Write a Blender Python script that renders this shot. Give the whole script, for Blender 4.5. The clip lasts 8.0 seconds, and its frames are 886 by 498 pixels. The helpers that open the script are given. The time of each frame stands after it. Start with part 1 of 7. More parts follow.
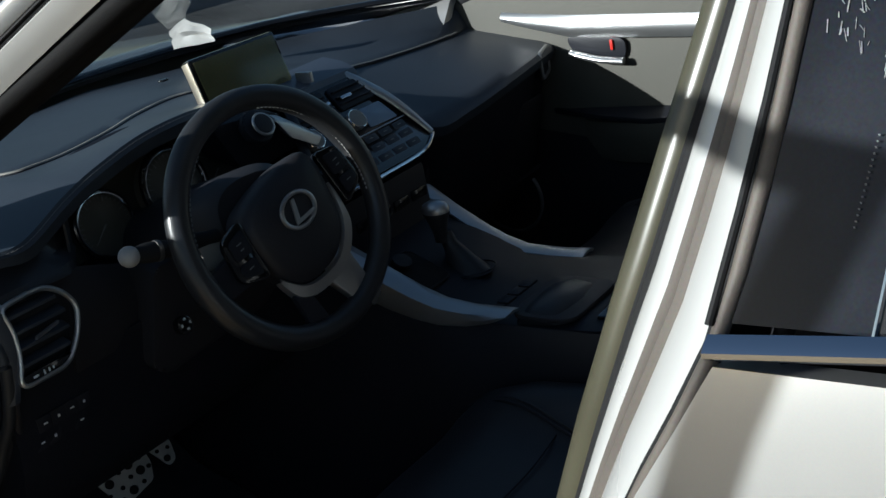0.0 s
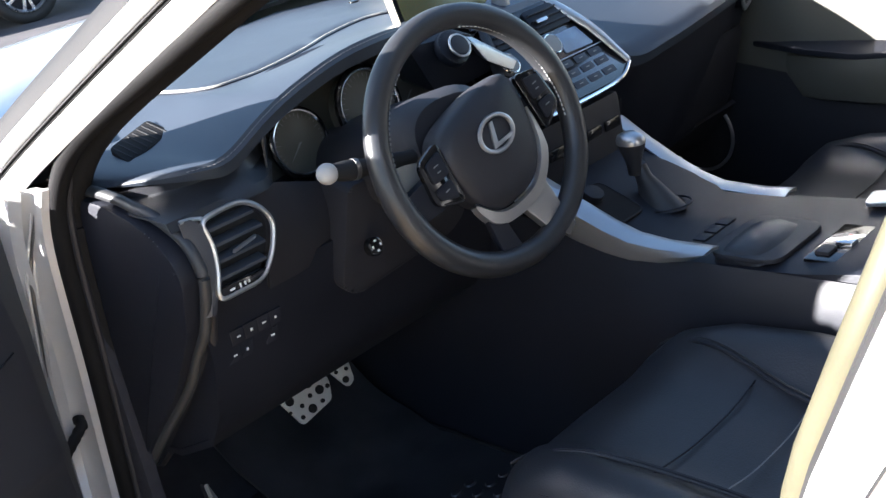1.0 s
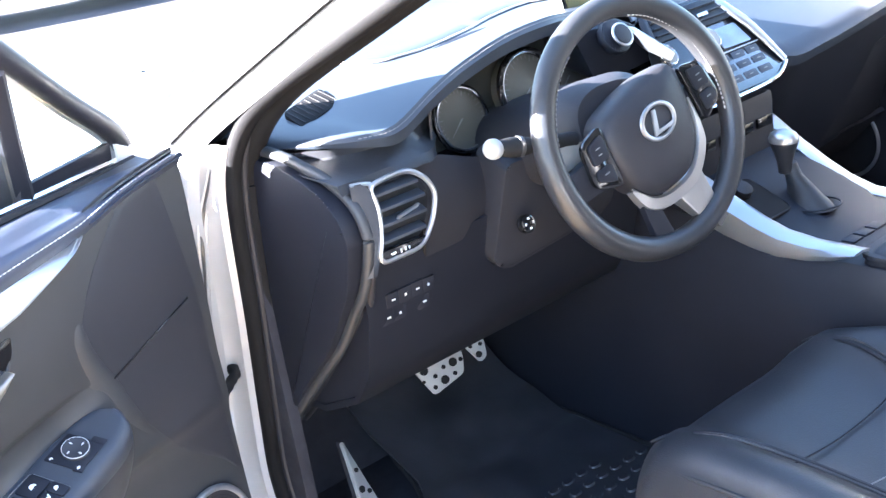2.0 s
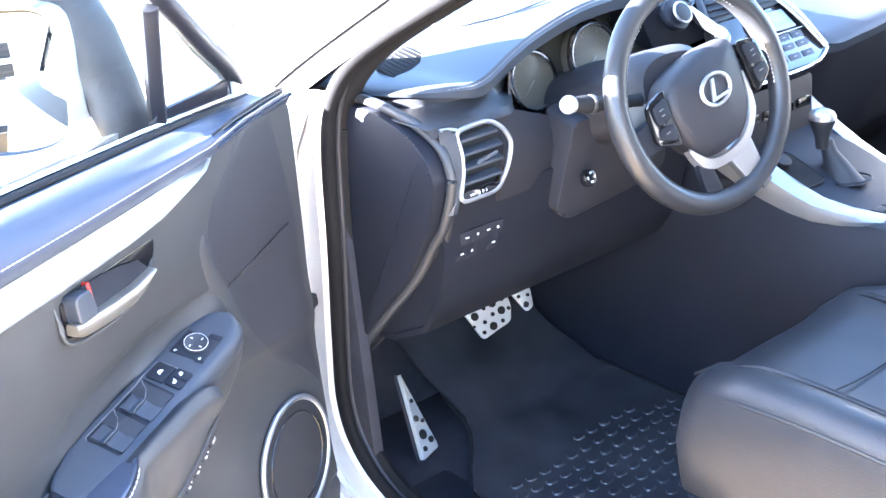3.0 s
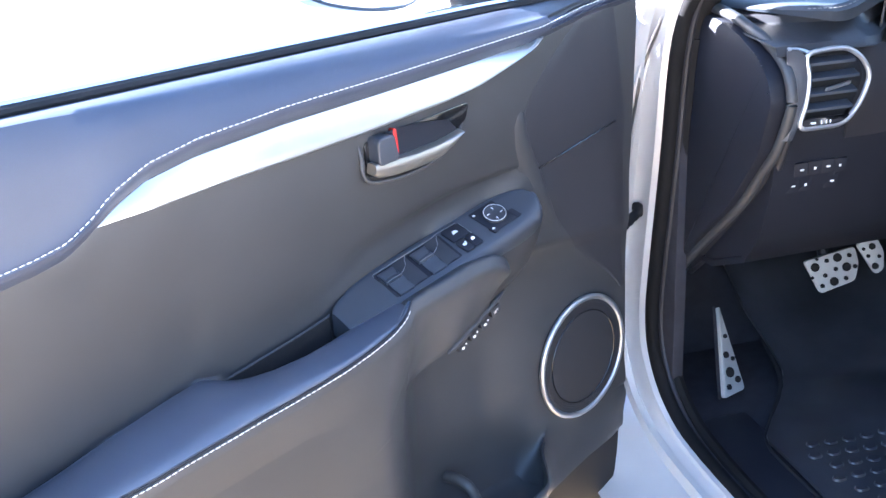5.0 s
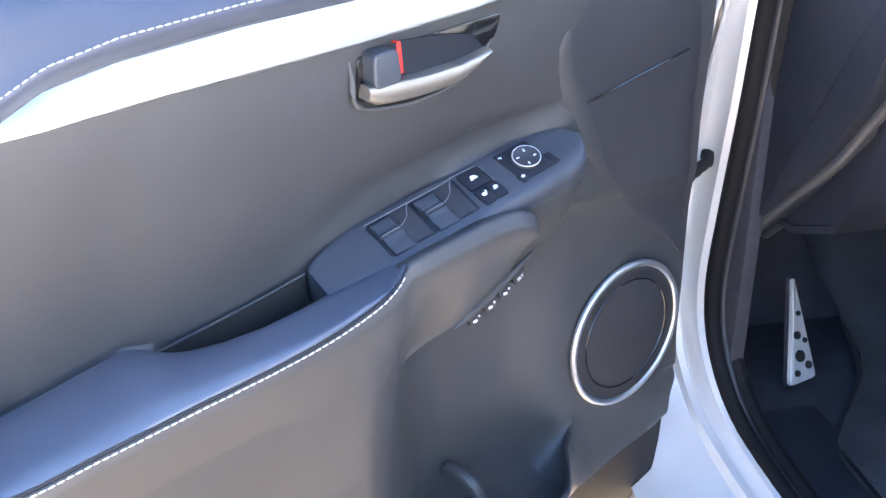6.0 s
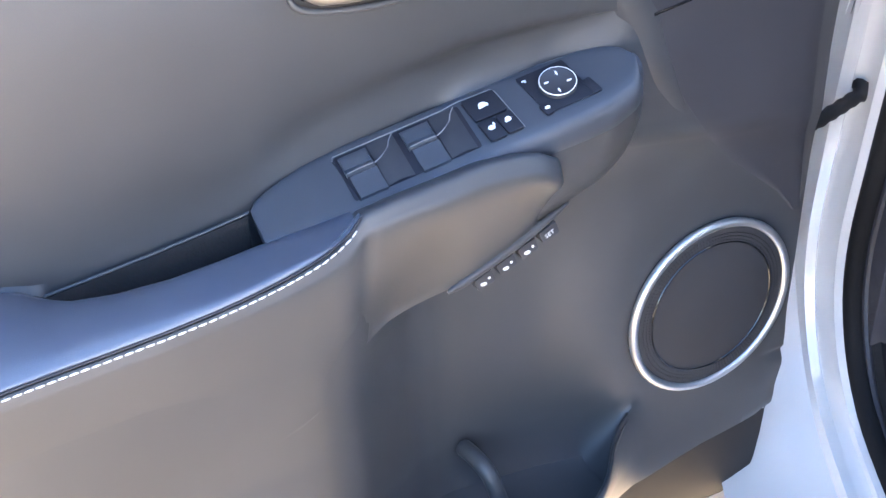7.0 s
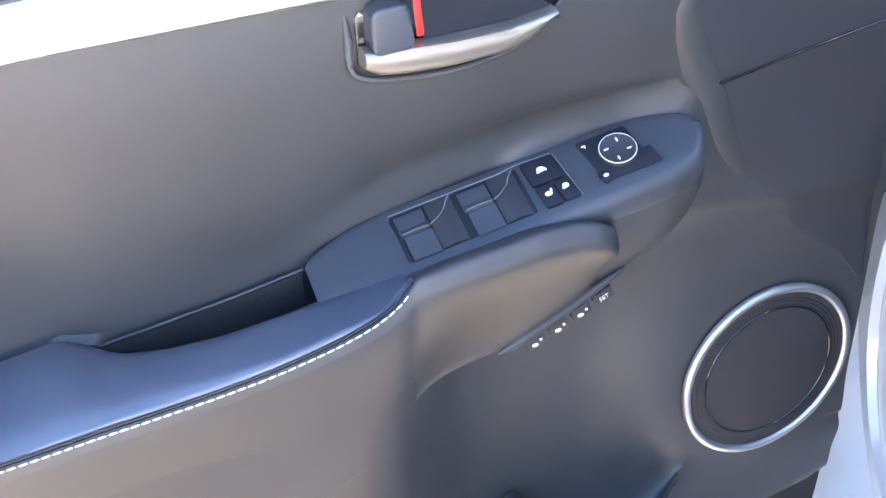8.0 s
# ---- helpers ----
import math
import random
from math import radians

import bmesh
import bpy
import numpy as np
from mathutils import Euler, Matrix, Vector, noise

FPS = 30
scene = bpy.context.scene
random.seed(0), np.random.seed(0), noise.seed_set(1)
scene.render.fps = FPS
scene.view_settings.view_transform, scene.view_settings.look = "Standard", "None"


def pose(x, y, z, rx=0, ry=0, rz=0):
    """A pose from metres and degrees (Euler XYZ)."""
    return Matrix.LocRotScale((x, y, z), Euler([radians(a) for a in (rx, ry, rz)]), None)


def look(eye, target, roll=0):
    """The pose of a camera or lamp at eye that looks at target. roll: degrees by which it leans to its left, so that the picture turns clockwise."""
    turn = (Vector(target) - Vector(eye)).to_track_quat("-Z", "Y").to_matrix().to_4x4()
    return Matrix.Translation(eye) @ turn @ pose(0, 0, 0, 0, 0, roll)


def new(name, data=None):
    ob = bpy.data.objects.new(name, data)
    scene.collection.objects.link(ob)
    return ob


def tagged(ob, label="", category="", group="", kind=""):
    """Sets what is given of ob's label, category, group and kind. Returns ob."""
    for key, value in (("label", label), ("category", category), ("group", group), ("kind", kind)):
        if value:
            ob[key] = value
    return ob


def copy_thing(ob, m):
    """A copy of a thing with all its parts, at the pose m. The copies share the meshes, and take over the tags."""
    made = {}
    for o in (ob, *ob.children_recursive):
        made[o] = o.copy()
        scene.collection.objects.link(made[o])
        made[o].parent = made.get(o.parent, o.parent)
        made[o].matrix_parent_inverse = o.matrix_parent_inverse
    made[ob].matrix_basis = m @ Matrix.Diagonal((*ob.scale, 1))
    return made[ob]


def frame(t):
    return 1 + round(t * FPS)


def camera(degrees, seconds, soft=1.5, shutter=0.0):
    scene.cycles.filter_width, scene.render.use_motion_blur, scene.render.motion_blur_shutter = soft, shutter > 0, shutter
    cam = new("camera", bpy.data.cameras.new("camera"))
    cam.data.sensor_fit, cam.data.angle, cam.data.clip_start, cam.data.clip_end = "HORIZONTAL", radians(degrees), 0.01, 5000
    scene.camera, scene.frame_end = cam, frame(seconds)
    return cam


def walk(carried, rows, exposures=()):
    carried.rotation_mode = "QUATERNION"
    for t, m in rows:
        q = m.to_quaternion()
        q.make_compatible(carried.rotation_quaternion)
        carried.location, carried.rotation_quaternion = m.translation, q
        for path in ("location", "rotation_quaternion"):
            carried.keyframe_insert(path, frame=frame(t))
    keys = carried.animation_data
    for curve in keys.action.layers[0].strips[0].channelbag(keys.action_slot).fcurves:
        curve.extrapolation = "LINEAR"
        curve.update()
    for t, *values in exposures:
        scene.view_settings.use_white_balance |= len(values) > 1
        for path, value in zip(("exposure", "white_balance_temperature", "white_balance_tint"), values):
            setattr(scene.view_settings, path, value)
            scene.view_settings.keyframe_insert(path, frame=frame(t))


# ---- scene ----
cam = camera(42.2, 8.0)
PATH = [
    (0, (-1.3219, -1.0000, 1.4024), (0.1344, 0.1923, 0.7258), -11.68),
    (0.5, (-1.3018, -0.9572, 1.3874), (0.0609, 0.3353, 0.7000), -11.67),
    (1, (-1.3291, -0.9338, 1.3837), (-0.0816, 0.4532, 0.6624), -12.14),
    (1.5, (-1.3572, -0.9281, 1.3869), (-0.1788, 0.5351, 0.7010), -11.20),
    (1.7, (-1.3708, -0.9199, 1.3887), (-0.2518, 0.5907, 0.7062), -10.85),
    (2.8, (-1.5777, -0.9899, 1.4000), (-0.4326, 0.4753, 0.6640), -7.36),
    (3, (-1.6012, -1.0072, 1.4003), (-0.4974, 0.5000, 0.6862), -6.84),
    (3.5, (-1.5731, -1.0982, 1.3793), (-0.8111, 0.6349, 0.7345), -5.17),
    (4, (-1.5297, -1.1370, 1.3592), (-0.9656, 0.6716, 0.7185), -4.10),
    (4.5, (-1.5104, -1.1141, 1.3419), (-1.0056, 0.6946, 0.6533), -4.60),
    (5, (-1.5005, -1.0924, 1.3264), (-1.0412, 0.7084, 0.5873), -3.57),
    (5.2, (-1.4925, -1.0867, 1.3181), (-1.0669, 0.7137, 0.5583), -2.60),
    (6.3, (-1.3045, -0.7358, 1.2218), (-1.0333, 1.0147, 0.2932), -0.07),
    (6.5, (-1.2404, -0.6996, 1.2062), (-1.1039, 1.0436, 0.2355), -1.40),
    (7, (-1.1502, -0.6183, 1.1834), (-1.2434, 1.0878, 0.1439), -2.51),
    (7.5, (-1.1189, -0.5853, 1.1896), (-1.3012, 1.0981, 0.1252), -2.70),
    (8, (-1.1406, -0.5930, 1.2232), (-1.3488, 1.1053, 0.1876), -2.05),
]
EXPO = [(0, 0.3, 5600, 4), (0.3, 0.65, 5600, 4), (0.6, 1.45, 5600, 8), (0.8, 2.05, 5850, 11), (1.0, 3.05, 5950, 14), (1.5, 4.55, 5900, 16), (2.0, 4.85, 5750, 16),
        (2.7, 5.6, 5600, 17), (3.0, 5.6, 5600, 17), (3.5, 5.05, 5450, 18), (4.0, 4.70, 5450, 18), (5.0, 4.60, 5400, 18), (6.5, 5.0, 5550, 18), (8.0, 4.85, 5480, 18)]
walk(cam, [(t, look(eye, target, roll)) for t, eye, target, roll in PATH], EXPO)

# ---- daylight: low winter sun from the front left of the car, clear sky ----
SUN = Vector((-0.7925, 0.5049, 0.3420)).normalized()
world = bpy.data.worlds.new("sky")
scene.world = world
world.use_nodes = True
wn = world.node_tree.nodes
sky = wn.new("ShaderNodeTexSky")
sky.sky_type, sky.sun_disc = "NISHITA", False
sky.sun_elevation = math.asin(SUN.z)
sky.sun_rotation = math.atan2(SUN.x, SUN.y)
world.node_tree.links.new(sky.outputs[0], wn["Background"].inputs[0])
wn["Background"].inputs[1].default_value = 0.057
sun = new("sun", bpy.data.lights.new("sun", "SUN"))
sun.data.energy, sun.data.angle, sun.data.color = 5.0, radians(0.53), (1.0, 0.93, 0.82)
sun.matrix_world = look(tuple(SUN * 30), (0, 0, 0))

# ---- materials ----
def material(name, colour, rough=0.5, metal=0.0, var=0.12, scale=6.0, bump=0.0, grain=300.0, coat=0.0, spec=0.5, second=None, aniso=0.0):
    """Principled surface with slow stains, fine grain and relief, in real metres."""
    m = bpy.data.materials.new(name)
    m.use_nodes = True
    nt = m.node_tree
    n, l = nt.nodes, nt.links
    b = n["Principled BSDF"]
    b.inputs["Metallic"].default_value = metal
    b.inputs["Coat Weight"].default_value = coat
    b.inputs["Coat Roughness"].default_value = 0.04
    b.inputs["Specular IOR Level"].default_value = spec
    tc = n.new("ShaderNodeTexCoord")
    a = n.new("ShaderNodeTexNoise")
    a.inputs["Scale"].default_value, a.inputs["Detail"].default_value = scale, 6
    l.new(tc.outputs["Object"], a.inputs["Vector"])
    ramp = n.new("ShaderNodeValToRGB")
    c2 = second or [c * (1 - var) for c in colour]
    c1 = colour if second else [min(1, c * (1 + var)) for c in colour]
    ramp.color_ramp.elements[0].position, ramp.color_ramp.elements[1].position = 0.35, 0.65
    ramp.color_ramp.elements[0].color = (*c2, 1)
    ramp.color_ramp.elements[1].color = (*c1, 1)
    l.new(a.outputs["Fac"], ramp.inputs[0])
    g = n.new("ShaderNodeTexNoise")
    g.inputs["Scale"].default_value, g.inputs["Detail"].default_value = grain, 2
    l.new(tc.outputs["Object"], g.inputs["Vector"])
    mix = n.new("ShaderNodeMix")
    mix.data_type, mix.blend_type = "RGBA", "OVERLAY"
    mix.inputs[0].default_value = min(0.5, var * 1.5)
    l.new(ramp.outputs[0], mix.inputs[6])
    l.new(g.outputs["Color"], mix.inputs[7])
    sat = n.new("ShaderNodeHueSaturation")
    l.new(mix.outputs[2], sat.inputs["Color"])
    l.new(sat.outputs[0], b.inputs["Base Color"])
    r = n.new("ShaderNodeMapRange")
    r.inputs[3].default_value, r.inputs[4].default_value = max(0.02, rough - 0.07), min(1, rough + 0.07)
    l.new(a.outputs["Fac"], r.inputs[0])
    l.new(r.outputs[0], b.inputs["Roughness"])
    if bump:
        bp = n.new("ShaderNodeBump")
        bp.inputs["Strength"].default_value, bp.inputs["Distance"].default_value = bump, 0.001
        l.new(g.outputs["Fac"], bp.inputs["Height"])
        l.new(bp.outputs[0], b.inputs["Normal"])
    return m


def glass(name, tint, rough=0.0, clear=0.85):
    """A thin pane: straight view through with a tint, and a real gloss by Fresnel."""
    m = bpy.data.materials.new(name)
    m.use_nodes = True
    n, l = m.node_tree.nodes, m.node_tree.links
    n.remove(n["Principled BSDF"])
    t, g, mx, f = n.new("ShaderNodeBsdfTransparent"), n.new("ShaderNodeBsdfGlossy"), n.new("ShaderNodeMixShader"), n.new("ShaderNodeLayerWeight")
    t.inputs[0].default_value = (*tint, 1)
    g.inputs["Roughness"].default_value = rough
    f.inputs[0].default_value = 0.5
    p5, ma = n.new("ShaderNodeMath"), n.new("ShaderNodeMath")
    p5.operation, p5.inputs[1].default_value = "POWER", 5.0
    ma.operation, ma.inputs[1].default_value, ma.inputs[2].default_value = "MULTIPLY_ADD", 0.9, 0.03
    l.new(f.outputs["Facing"], p5.inputs[0])
    l.new(p5.outputs[0], ma.inputs[0])
    l.new(ma.outputs[0], mx.inputs[0])
    l.new(t.outputs[0], mx.inputs[1])
    l.new(g.outputs[0], mx.inputs[2])
    l.new(mx.outputs[0], n["Material Output"].inputs[0])
    return m


PAINT = material("silver_paint", (0.52, 0.52, 0.52), 0.30, 0.55, 0.04, 3, 0.0, 900, coat=0.8)
PAINT_IN = material("silver_paint_jamb", (0.74, 0.73, 0.71), 0.28, 0.28, 0.06, 5, 0.03, 700, coat=0.4)
POST_PAINT = material("silver_paint_post", (0.78, 0.77, 0.75), 0.24, 0.28, 0.06, 5, 0.03, 700, coat=0.5)
LEATHER = material("black_leather", (0.026, 0.027, 0.031), 0.42, 0, 0.14, 9, 0.35, 420)
SOFT = material("grey_soft_panel", (0.041, 0.0425, 0.045), 0.46, 0, 0.08, 7, 0.10, 1100, spec=0.5)
PAD = material("blue_black_pad", (0.060, 0.073, 0.104), 0.34, 0, 0.10, 8, 0.10, 1100, spec=0.95)
PLASTIC = material("black_plastic", (0.0135, 0.015, 0.0215), 0.48, 0, 0.12, 9, 0.2, 800, spec=0.32)
GRAINED = material("charcoal_plastic", (0.025, 0.025, 0.030), 0.52, 0, 0.12, 8, 0.3, 700, spec=0.42)
GLOSS = material("gloss_black", (0.010, 0.010, 0.011), 0.10, 0, 0.08, 8, 0, 500, coat=0.5)
RUBBER = material("black_rubber", (0.016, 0.016, 0.017), 0.72, 0, 0.18, 12, 0.3, 500, spec=0.25)
CARPET = material("black_carpet", (0.042, 0.042, 0.050), 0.95, 0, 0.12, 40, 0.9, 900, spec=0.1)
SATIN = material("satin_silver", (0.54, 0.55, 0.56), 0.33, 0.85, 0.04, 10, 0.02, 900)
CHROME = material("chrome", (0.80, 0.80, 0.81), 0.08, 1.0, 0.02, 10, 0, 900)
STEEL = material("brushed_steel", (0.62, 0.62, 0.60), 0.42, 0.35, 0.08, 14, 0.1, 600)
THREAD = material("white_thread", (0.70, 0.69, 0.66), 0.8, 0, 0.1, 40, 0.2, 900)
PRINT = material("white_print", (0.80, 0.80, 0.78), 0.6, 0, 0.04, 40, 0, 900)
RED = material("red_lacquer", (0.65, 0.03, 0.02), 0.4, 0, 0.05, 40, 0, 900)
MESH = material("grille_cloth", (0.017, 0.018, 0.022), 0.7, 0, 0.15, 30, 0.8, 1400)
LINING = material("grey_headlining", (0.45, 0.44, 0.42), 0.95, 0, 0.06, 9, 0.5, 900, spec=0.1)
GREY_TRIM = material("light_grey_trim", (0.30, 0.29, 0.26), 0.55, 0, 0.08, 7, 0.25, 600)
SCREEN = material("dark_olive_screen", (0.14, 0.13, 0.055), 0.22, 0, 0.15, 5, 0, 400)
ASPHALT = material("worn_asphalt", (0.075, 0.072, 0.074), 0.9, 0, 0.35, 0.7, 0.9, 160, spec=0.2)
CONCRETE = material("pale_concrete", (0.38, 0.285, 0.17), 0.9, 0, 0.18, 1.3, 0.8, 140, spec=0.2)
DULL = material("dull_grey_thread", (0.22, 0.22, 0.22), 0.8, 0, 0.1, 40, 0, 900)
TYRE = material("tyre_rubber", (0.022, 0.022, 0.022), 0.75, 0, 0.2, 14, 0.4, 300)
ALLOY = material("alloy", (0.60, 0.60, 0.61), 0.28, 0.85, 0.05, 9, 0, 600)
WHITE_PAINT = material("white_car_paint", (0.80, 0.80, 0.79), 0.25, 0, 0.03, 3, 0, 900, coat=0.8)
DARK_PAINT = material("slate_grey_car_paint", (0.10, 0.11, 0.14), 0.25, 0.4, 0.06, 3, 0, 900, coat=0.8)
FRONT = material("dark_grey_front_panel", (0.030, 0.031, 0.037), 0.46, 0, 0.08, 7, 0.10, 1100, spec=0.5)
LIP = material("smoked_satin_metal", (0.43, 0.395, 0.335), 0.34, 0.85, 0.03, 4, 0.0, 900)
MAT = material("floor_mat_rubber", (0.040, 0.041, 0.047), 0.32, 0, 0.25, 14, 0.3, 500, spec=0.6)
SMEAR = material("dried_splash", (0.24, 0.245, 0.26), 0.7, 0, 0.3, 200, 0, 900)
SPOKE = material("dull_silver", (0.44, 0.43, 0.41), 0.38, 0.8, 0.05, 10, 0.02, 900)
DIAL_FACE = material("olive_dial_face", (0.085, 0.082, 0.066), 0.30, 0, 0.10, 9, 0, 600, spec=0.7)
OLIVE_SEAL = material("olive_weathered_rubber", (0.075, 0.070, 0.046), 0.30, 0, 0.10, 9, 0, 500, spec=0.6)
GROOVE = material("grey_brown_sealant", (0.115, 0.098, 0.084), 0.6, 0, 0.12, 9, 0.2, 500)
PALE = material("pale_stalk_end", (0.42, 0.415, 0.40), 0.35, 0, 0.05, 30, 0, 500)
TOP_PAD = material("blue_black_door_top", (0.044, 0.053, 0.078), 0.44, 0, 0.10, 8, 0.10, 1100, spec=0.5)
DASH_PAD = material("blue_black_dash_leather", (0.038, 0.047, 0.062), 0.42, 0, 0.10, 8, 0.14, 900, spec=0.5)
# darker copy of the black rubber: shade under the pillar flange is in its colour
SHADED_RUBBER = material("shaded_matt_rubber", (0.0115, 0.0112, 0.0118), 0.7, 0, 0.15, 12, 0.3, 500, spec=0.12)
LCD = material("pale_blue_display", (0.30, 0.38, 0.48), 0.2, 0, 0.08, 30, 0, 500)
DOOR_GREY = material("warm_grey_door_trim", (0.085, 0.082, 0.068), 0.55, 0, 0.08, 7, 0.25, 600)
SMOKE = material("dark_satin_metal", (0.16, 0.155, 0.15), 0.30, 0.7, 0.05, 10, 0.02, 900)
WHEEL_HIDE = material("smooth_wheel_leather", (0.030, 0.031, 0.034), 0.33, 0, 0.14, 9, 0.2, 500, spec=0.6)
SWITCH = material("matt_black_switchgear", (0.044, 0.050, 0.062), 0.40, 0, 0.08, 9, 0.1, 900)
APPLIQUE = material("dusty_gloss_black", (0.014, 0.016, 0.022), 0.10, 0, 0.30, 14, 0, 500, spec=0.22)
PANE = glass("clear_glass", (0.90, 0.93, 0.92))
TINT = glass("privacy_glass", (0.10, 0.11, 0.12))
MIRROR = material("mirror_silver", (0.92, 0.93, 0.94), 0.02, 1.0, 0.0, 5, 0, 500)
MIRROR.node_tree.nodes["Principled BSDF"].inputs["Roughness"].default_value = 0.0
for link in list(MIRROR.node_tree.nodes["Principled BSDF"].inputs["Roughness"].links):
    MIRROR.node_tree.links.remove(link)


# ---- shape tools ----
V = Vector


def part(name, bm, mat, parent=None, label="", smooth=40):
    """Links a bmesh as ONE mesh object under a thing or a part."""
    me = bpy.data.meshes.new(name)
    bmesh.ops.recalc_face_normals(bm, faces=bm.faces[:])
    bm.to_mesh(me)
    bm.free()
    me.materials.append(mat)
    for p in me.polygons:
        p.use_smooth = smooth > 0
    if smooth:
        me.set_sharp_from_angle(angle=radians(smooth))
    ob = new(name, me)
    if parent:
        ob.parent = parent
    if label:
        tagged(ob, label)
    return ob


def thing(name, label, category, m=None, group="", kind=""):
    ob = new(name)
    ob.empty_display_size = 0.1
    if m is not None:
        ob.matrix_basis = m
    return tagged(ob, label, category, group, kind)


def same_mesh(ob, parent, m):
    """Another object on the same mesh."""
    o = new(ob.name, ob.data)
    o.parent = parent
    o.matrix_basis = m
    return o


def curve(pts, n):
    """Catmull-Rom through pts, n points in all."""
    pts = [V(p) for p in pts]
    k = len(pts) - 1
    out = []
    for i in range(n):
        x = i / (n - 1) * k
        j = min(int(x), k - 1)
        t = x - j
        a, b, c, d = pts[max(j - 1, 0)], pts[j], pts[j + 1], pts[min(j + 2, k)]
        out.append(0.5 * (2 * b + (c - a) * t + (2 * a - 5 * b + 4 * c - d) * t * t + (3 * b - a - 3 * c + d) * t ** 3))
    return out


def lerp(x, table):
    """Smooth reading of a table of (x, y)."""
    if x <= table[0][0]:
        return table[0][1]
    for (a, p), (b, q) in zip(table, table[1:]):
        if x <= b:
            t = (x - a) / (b - a)
            return p + (q - p) * t
    return table[-1][1]


def surf(rows, bm=None, ring=False, cap=False):
    """Skin over rows of points; ring closes each row; cap closes both ends."""
    bm = bm or bmesh.new()
    g = [[bm.verts.new(p) for p in r] for r in rows]
    m = len(g[0])
    for a, b in zip(g, g[1:]):
        for i in range(m if ring else m - 1):
            j = (i + 1) % m
            bm.faces.new((a[i], a[j], b[j], b[i]))
    if cap:
        bm.faces.new(g[0])
        bm.faces.new(g[-1][::-1])
    return bm


def sheet(rows, thick, bm=None):
    """A skin with thickness: front rows, pushed back along the normals by thick."""
    bm = surf(rows, bm)
    bmesh.ops.recalc_face_normals(bm, faces=bm.faces[:])
    bm.normal_update()
    ext = bmesh.ops.extrude_face_region(bm, geom=bm.faces[:])
    for v in [e for e in ext["geom"] if isinstance(e, bmesh.types.BMVert)]:
        v.co = v.co - v.normal * thick
    return bm


def plate(poly, a, b, bevel=0.0, bm=None, seg=2):
    """A polygon given as 3D points, extruded from offset a to offset b (vectors), edges rounded."""
    bm = bm or bmesh.new()
    lo = [bm.verts.new(V(p) + V(a)) for p in poly]
    hi = [bm.verts.new(V(p) + V(b)) for p in poly]
    f = [bm.faces.new(lo[::-1]), bm.faces.new(hi)]
    k = len(poly)
    for i in range(k):
        f.append(bm.faces.new((lo[i], lo[(i + 1) % k], hi[(i + 1) % k], hi[i])))
    if bevel:
        bmesh.ops.recalc_face_normals(bm, faces=f)
        es = {e for x in f for e in x.edges}
        bmesh.ops.bevel(bm, geom=list(es), offset=bevel, segments=seg, affect="EDGES", profile=0.6)
    return bm


def box(x0, x1, y0, y1, z0, z1, bevel=0.0, bm=None, seg=2):
    return plate([(x0, y0, z0), (x1, y0, z0), (x1, y1, z0), (x0, y1, z0)], (0, 0, 0), (0, 0, z1 - z0), bevel, bm, seg)


def tube(pts, r, n=10, ring=False, bm=None, flat=1.0, up=(0, 0, 1)):
    """A round bar along pts; r may be a list; flat squeezes it across up."""
    pts = [V(p) for p in pts]
    rows = []
    k = len(pts)
    for i, p in enumerate(pts):
        if ring:
            d = pts[(i + 1) % k] - pts[i - 1]
        else:
            d = pts[min(i + 1, k - 1)] - pts[max(i - 1, 0)]
        d.normalize()
        s = d.cross(V(up))
        if s.length < 1e-4:
            s = d.cross(V((1, 0, 0)))
        s.normalize()
        t = s.cross(d)
        q = r[i] if isinstance(r, (list, tuple)) else r
        rows.append([p + s * q * math.cos(a) + t * q * flat * math.sin(a) for a in [2 * math.pi * j / n for j in range(n)]])
    if ring:
        rows.append(rows[0])
    bm = surf(rows, bm, ring=True, cap=not ring)
    if ring:
        bmesh.ops.remove_doubles(bm, verts=bm.verts[:], dist=1e-6)
    return bm


def disc(c, axis, r, h, n=32, bevel=0.0, bm=None, ry=None):
    """A round (or oval) button at c, standing h along axis."""
    z = V(axis).normalized()
    x = z.orthogonal().normalized() if abs(z.z) > 0.9 else V((0, 0, 1)).cross(z).normalized()
    y = z.cross(x)
    poly = [V(c) + x * r * math.cos(t) + y * (ry or r) * math.sin(t) for t in [2 * math.pi * i / n for i in range(n)]]
    return plate(poly, (0, 0, 0), z * h, bevel, bm)


def ellipse(c, x, y, rx, ry, n=48):
    return [V(c) + V(x) * rx * math.cos(t) + V(y) * ry * math.sin(t) for t in [2 * math.pi * i / n for i in range(n)]]


def round_poly(pts, r, k=4):
    """Cuts the corners of a polygon round."""
    pts = [V(p) for p in pts]
    out = []
    for i, p in enumerate(pts):
        a, b = pts[i - 1] - p, pts[(i + 1) % len(pts)] - p
        q = min(r, a.length * 0.45, b.length * 0.45)
        p0, p1 = p + a.normalized() * q, p + b.normalized() * q
        for j in range(k + 1):
            t = j / k
            out.append(p0 * (1 - t) ** 2 + p * 2 * t * (1 - t) + p1 * t * t)
    return out


def bars(c, x, y, rows, mat, parent, name="marking", lift=(0, 0, 0)):
    """A small printed sign as plain bars: rows of (dx, dy, w, h) in metres in the plane x, y."""
    x, y = V(x).normalized(), V(y).normalized()
    z = x.cross(y)
    for dx, dy, w, h in rows:
        bm = bmesh.new()
        p = V(c) + x * dx + y * dy
        plate([p - x * w / 2 - y * h / 2, p + x * w / 2 - y * h / 2, p + x * w / 2 + y * h / 2, p - x * w / 2 + y * h / 2], z * -0.0004, z * 0.0004, 0, bm)
        part(name, bm, mat, parent, smooth=0)

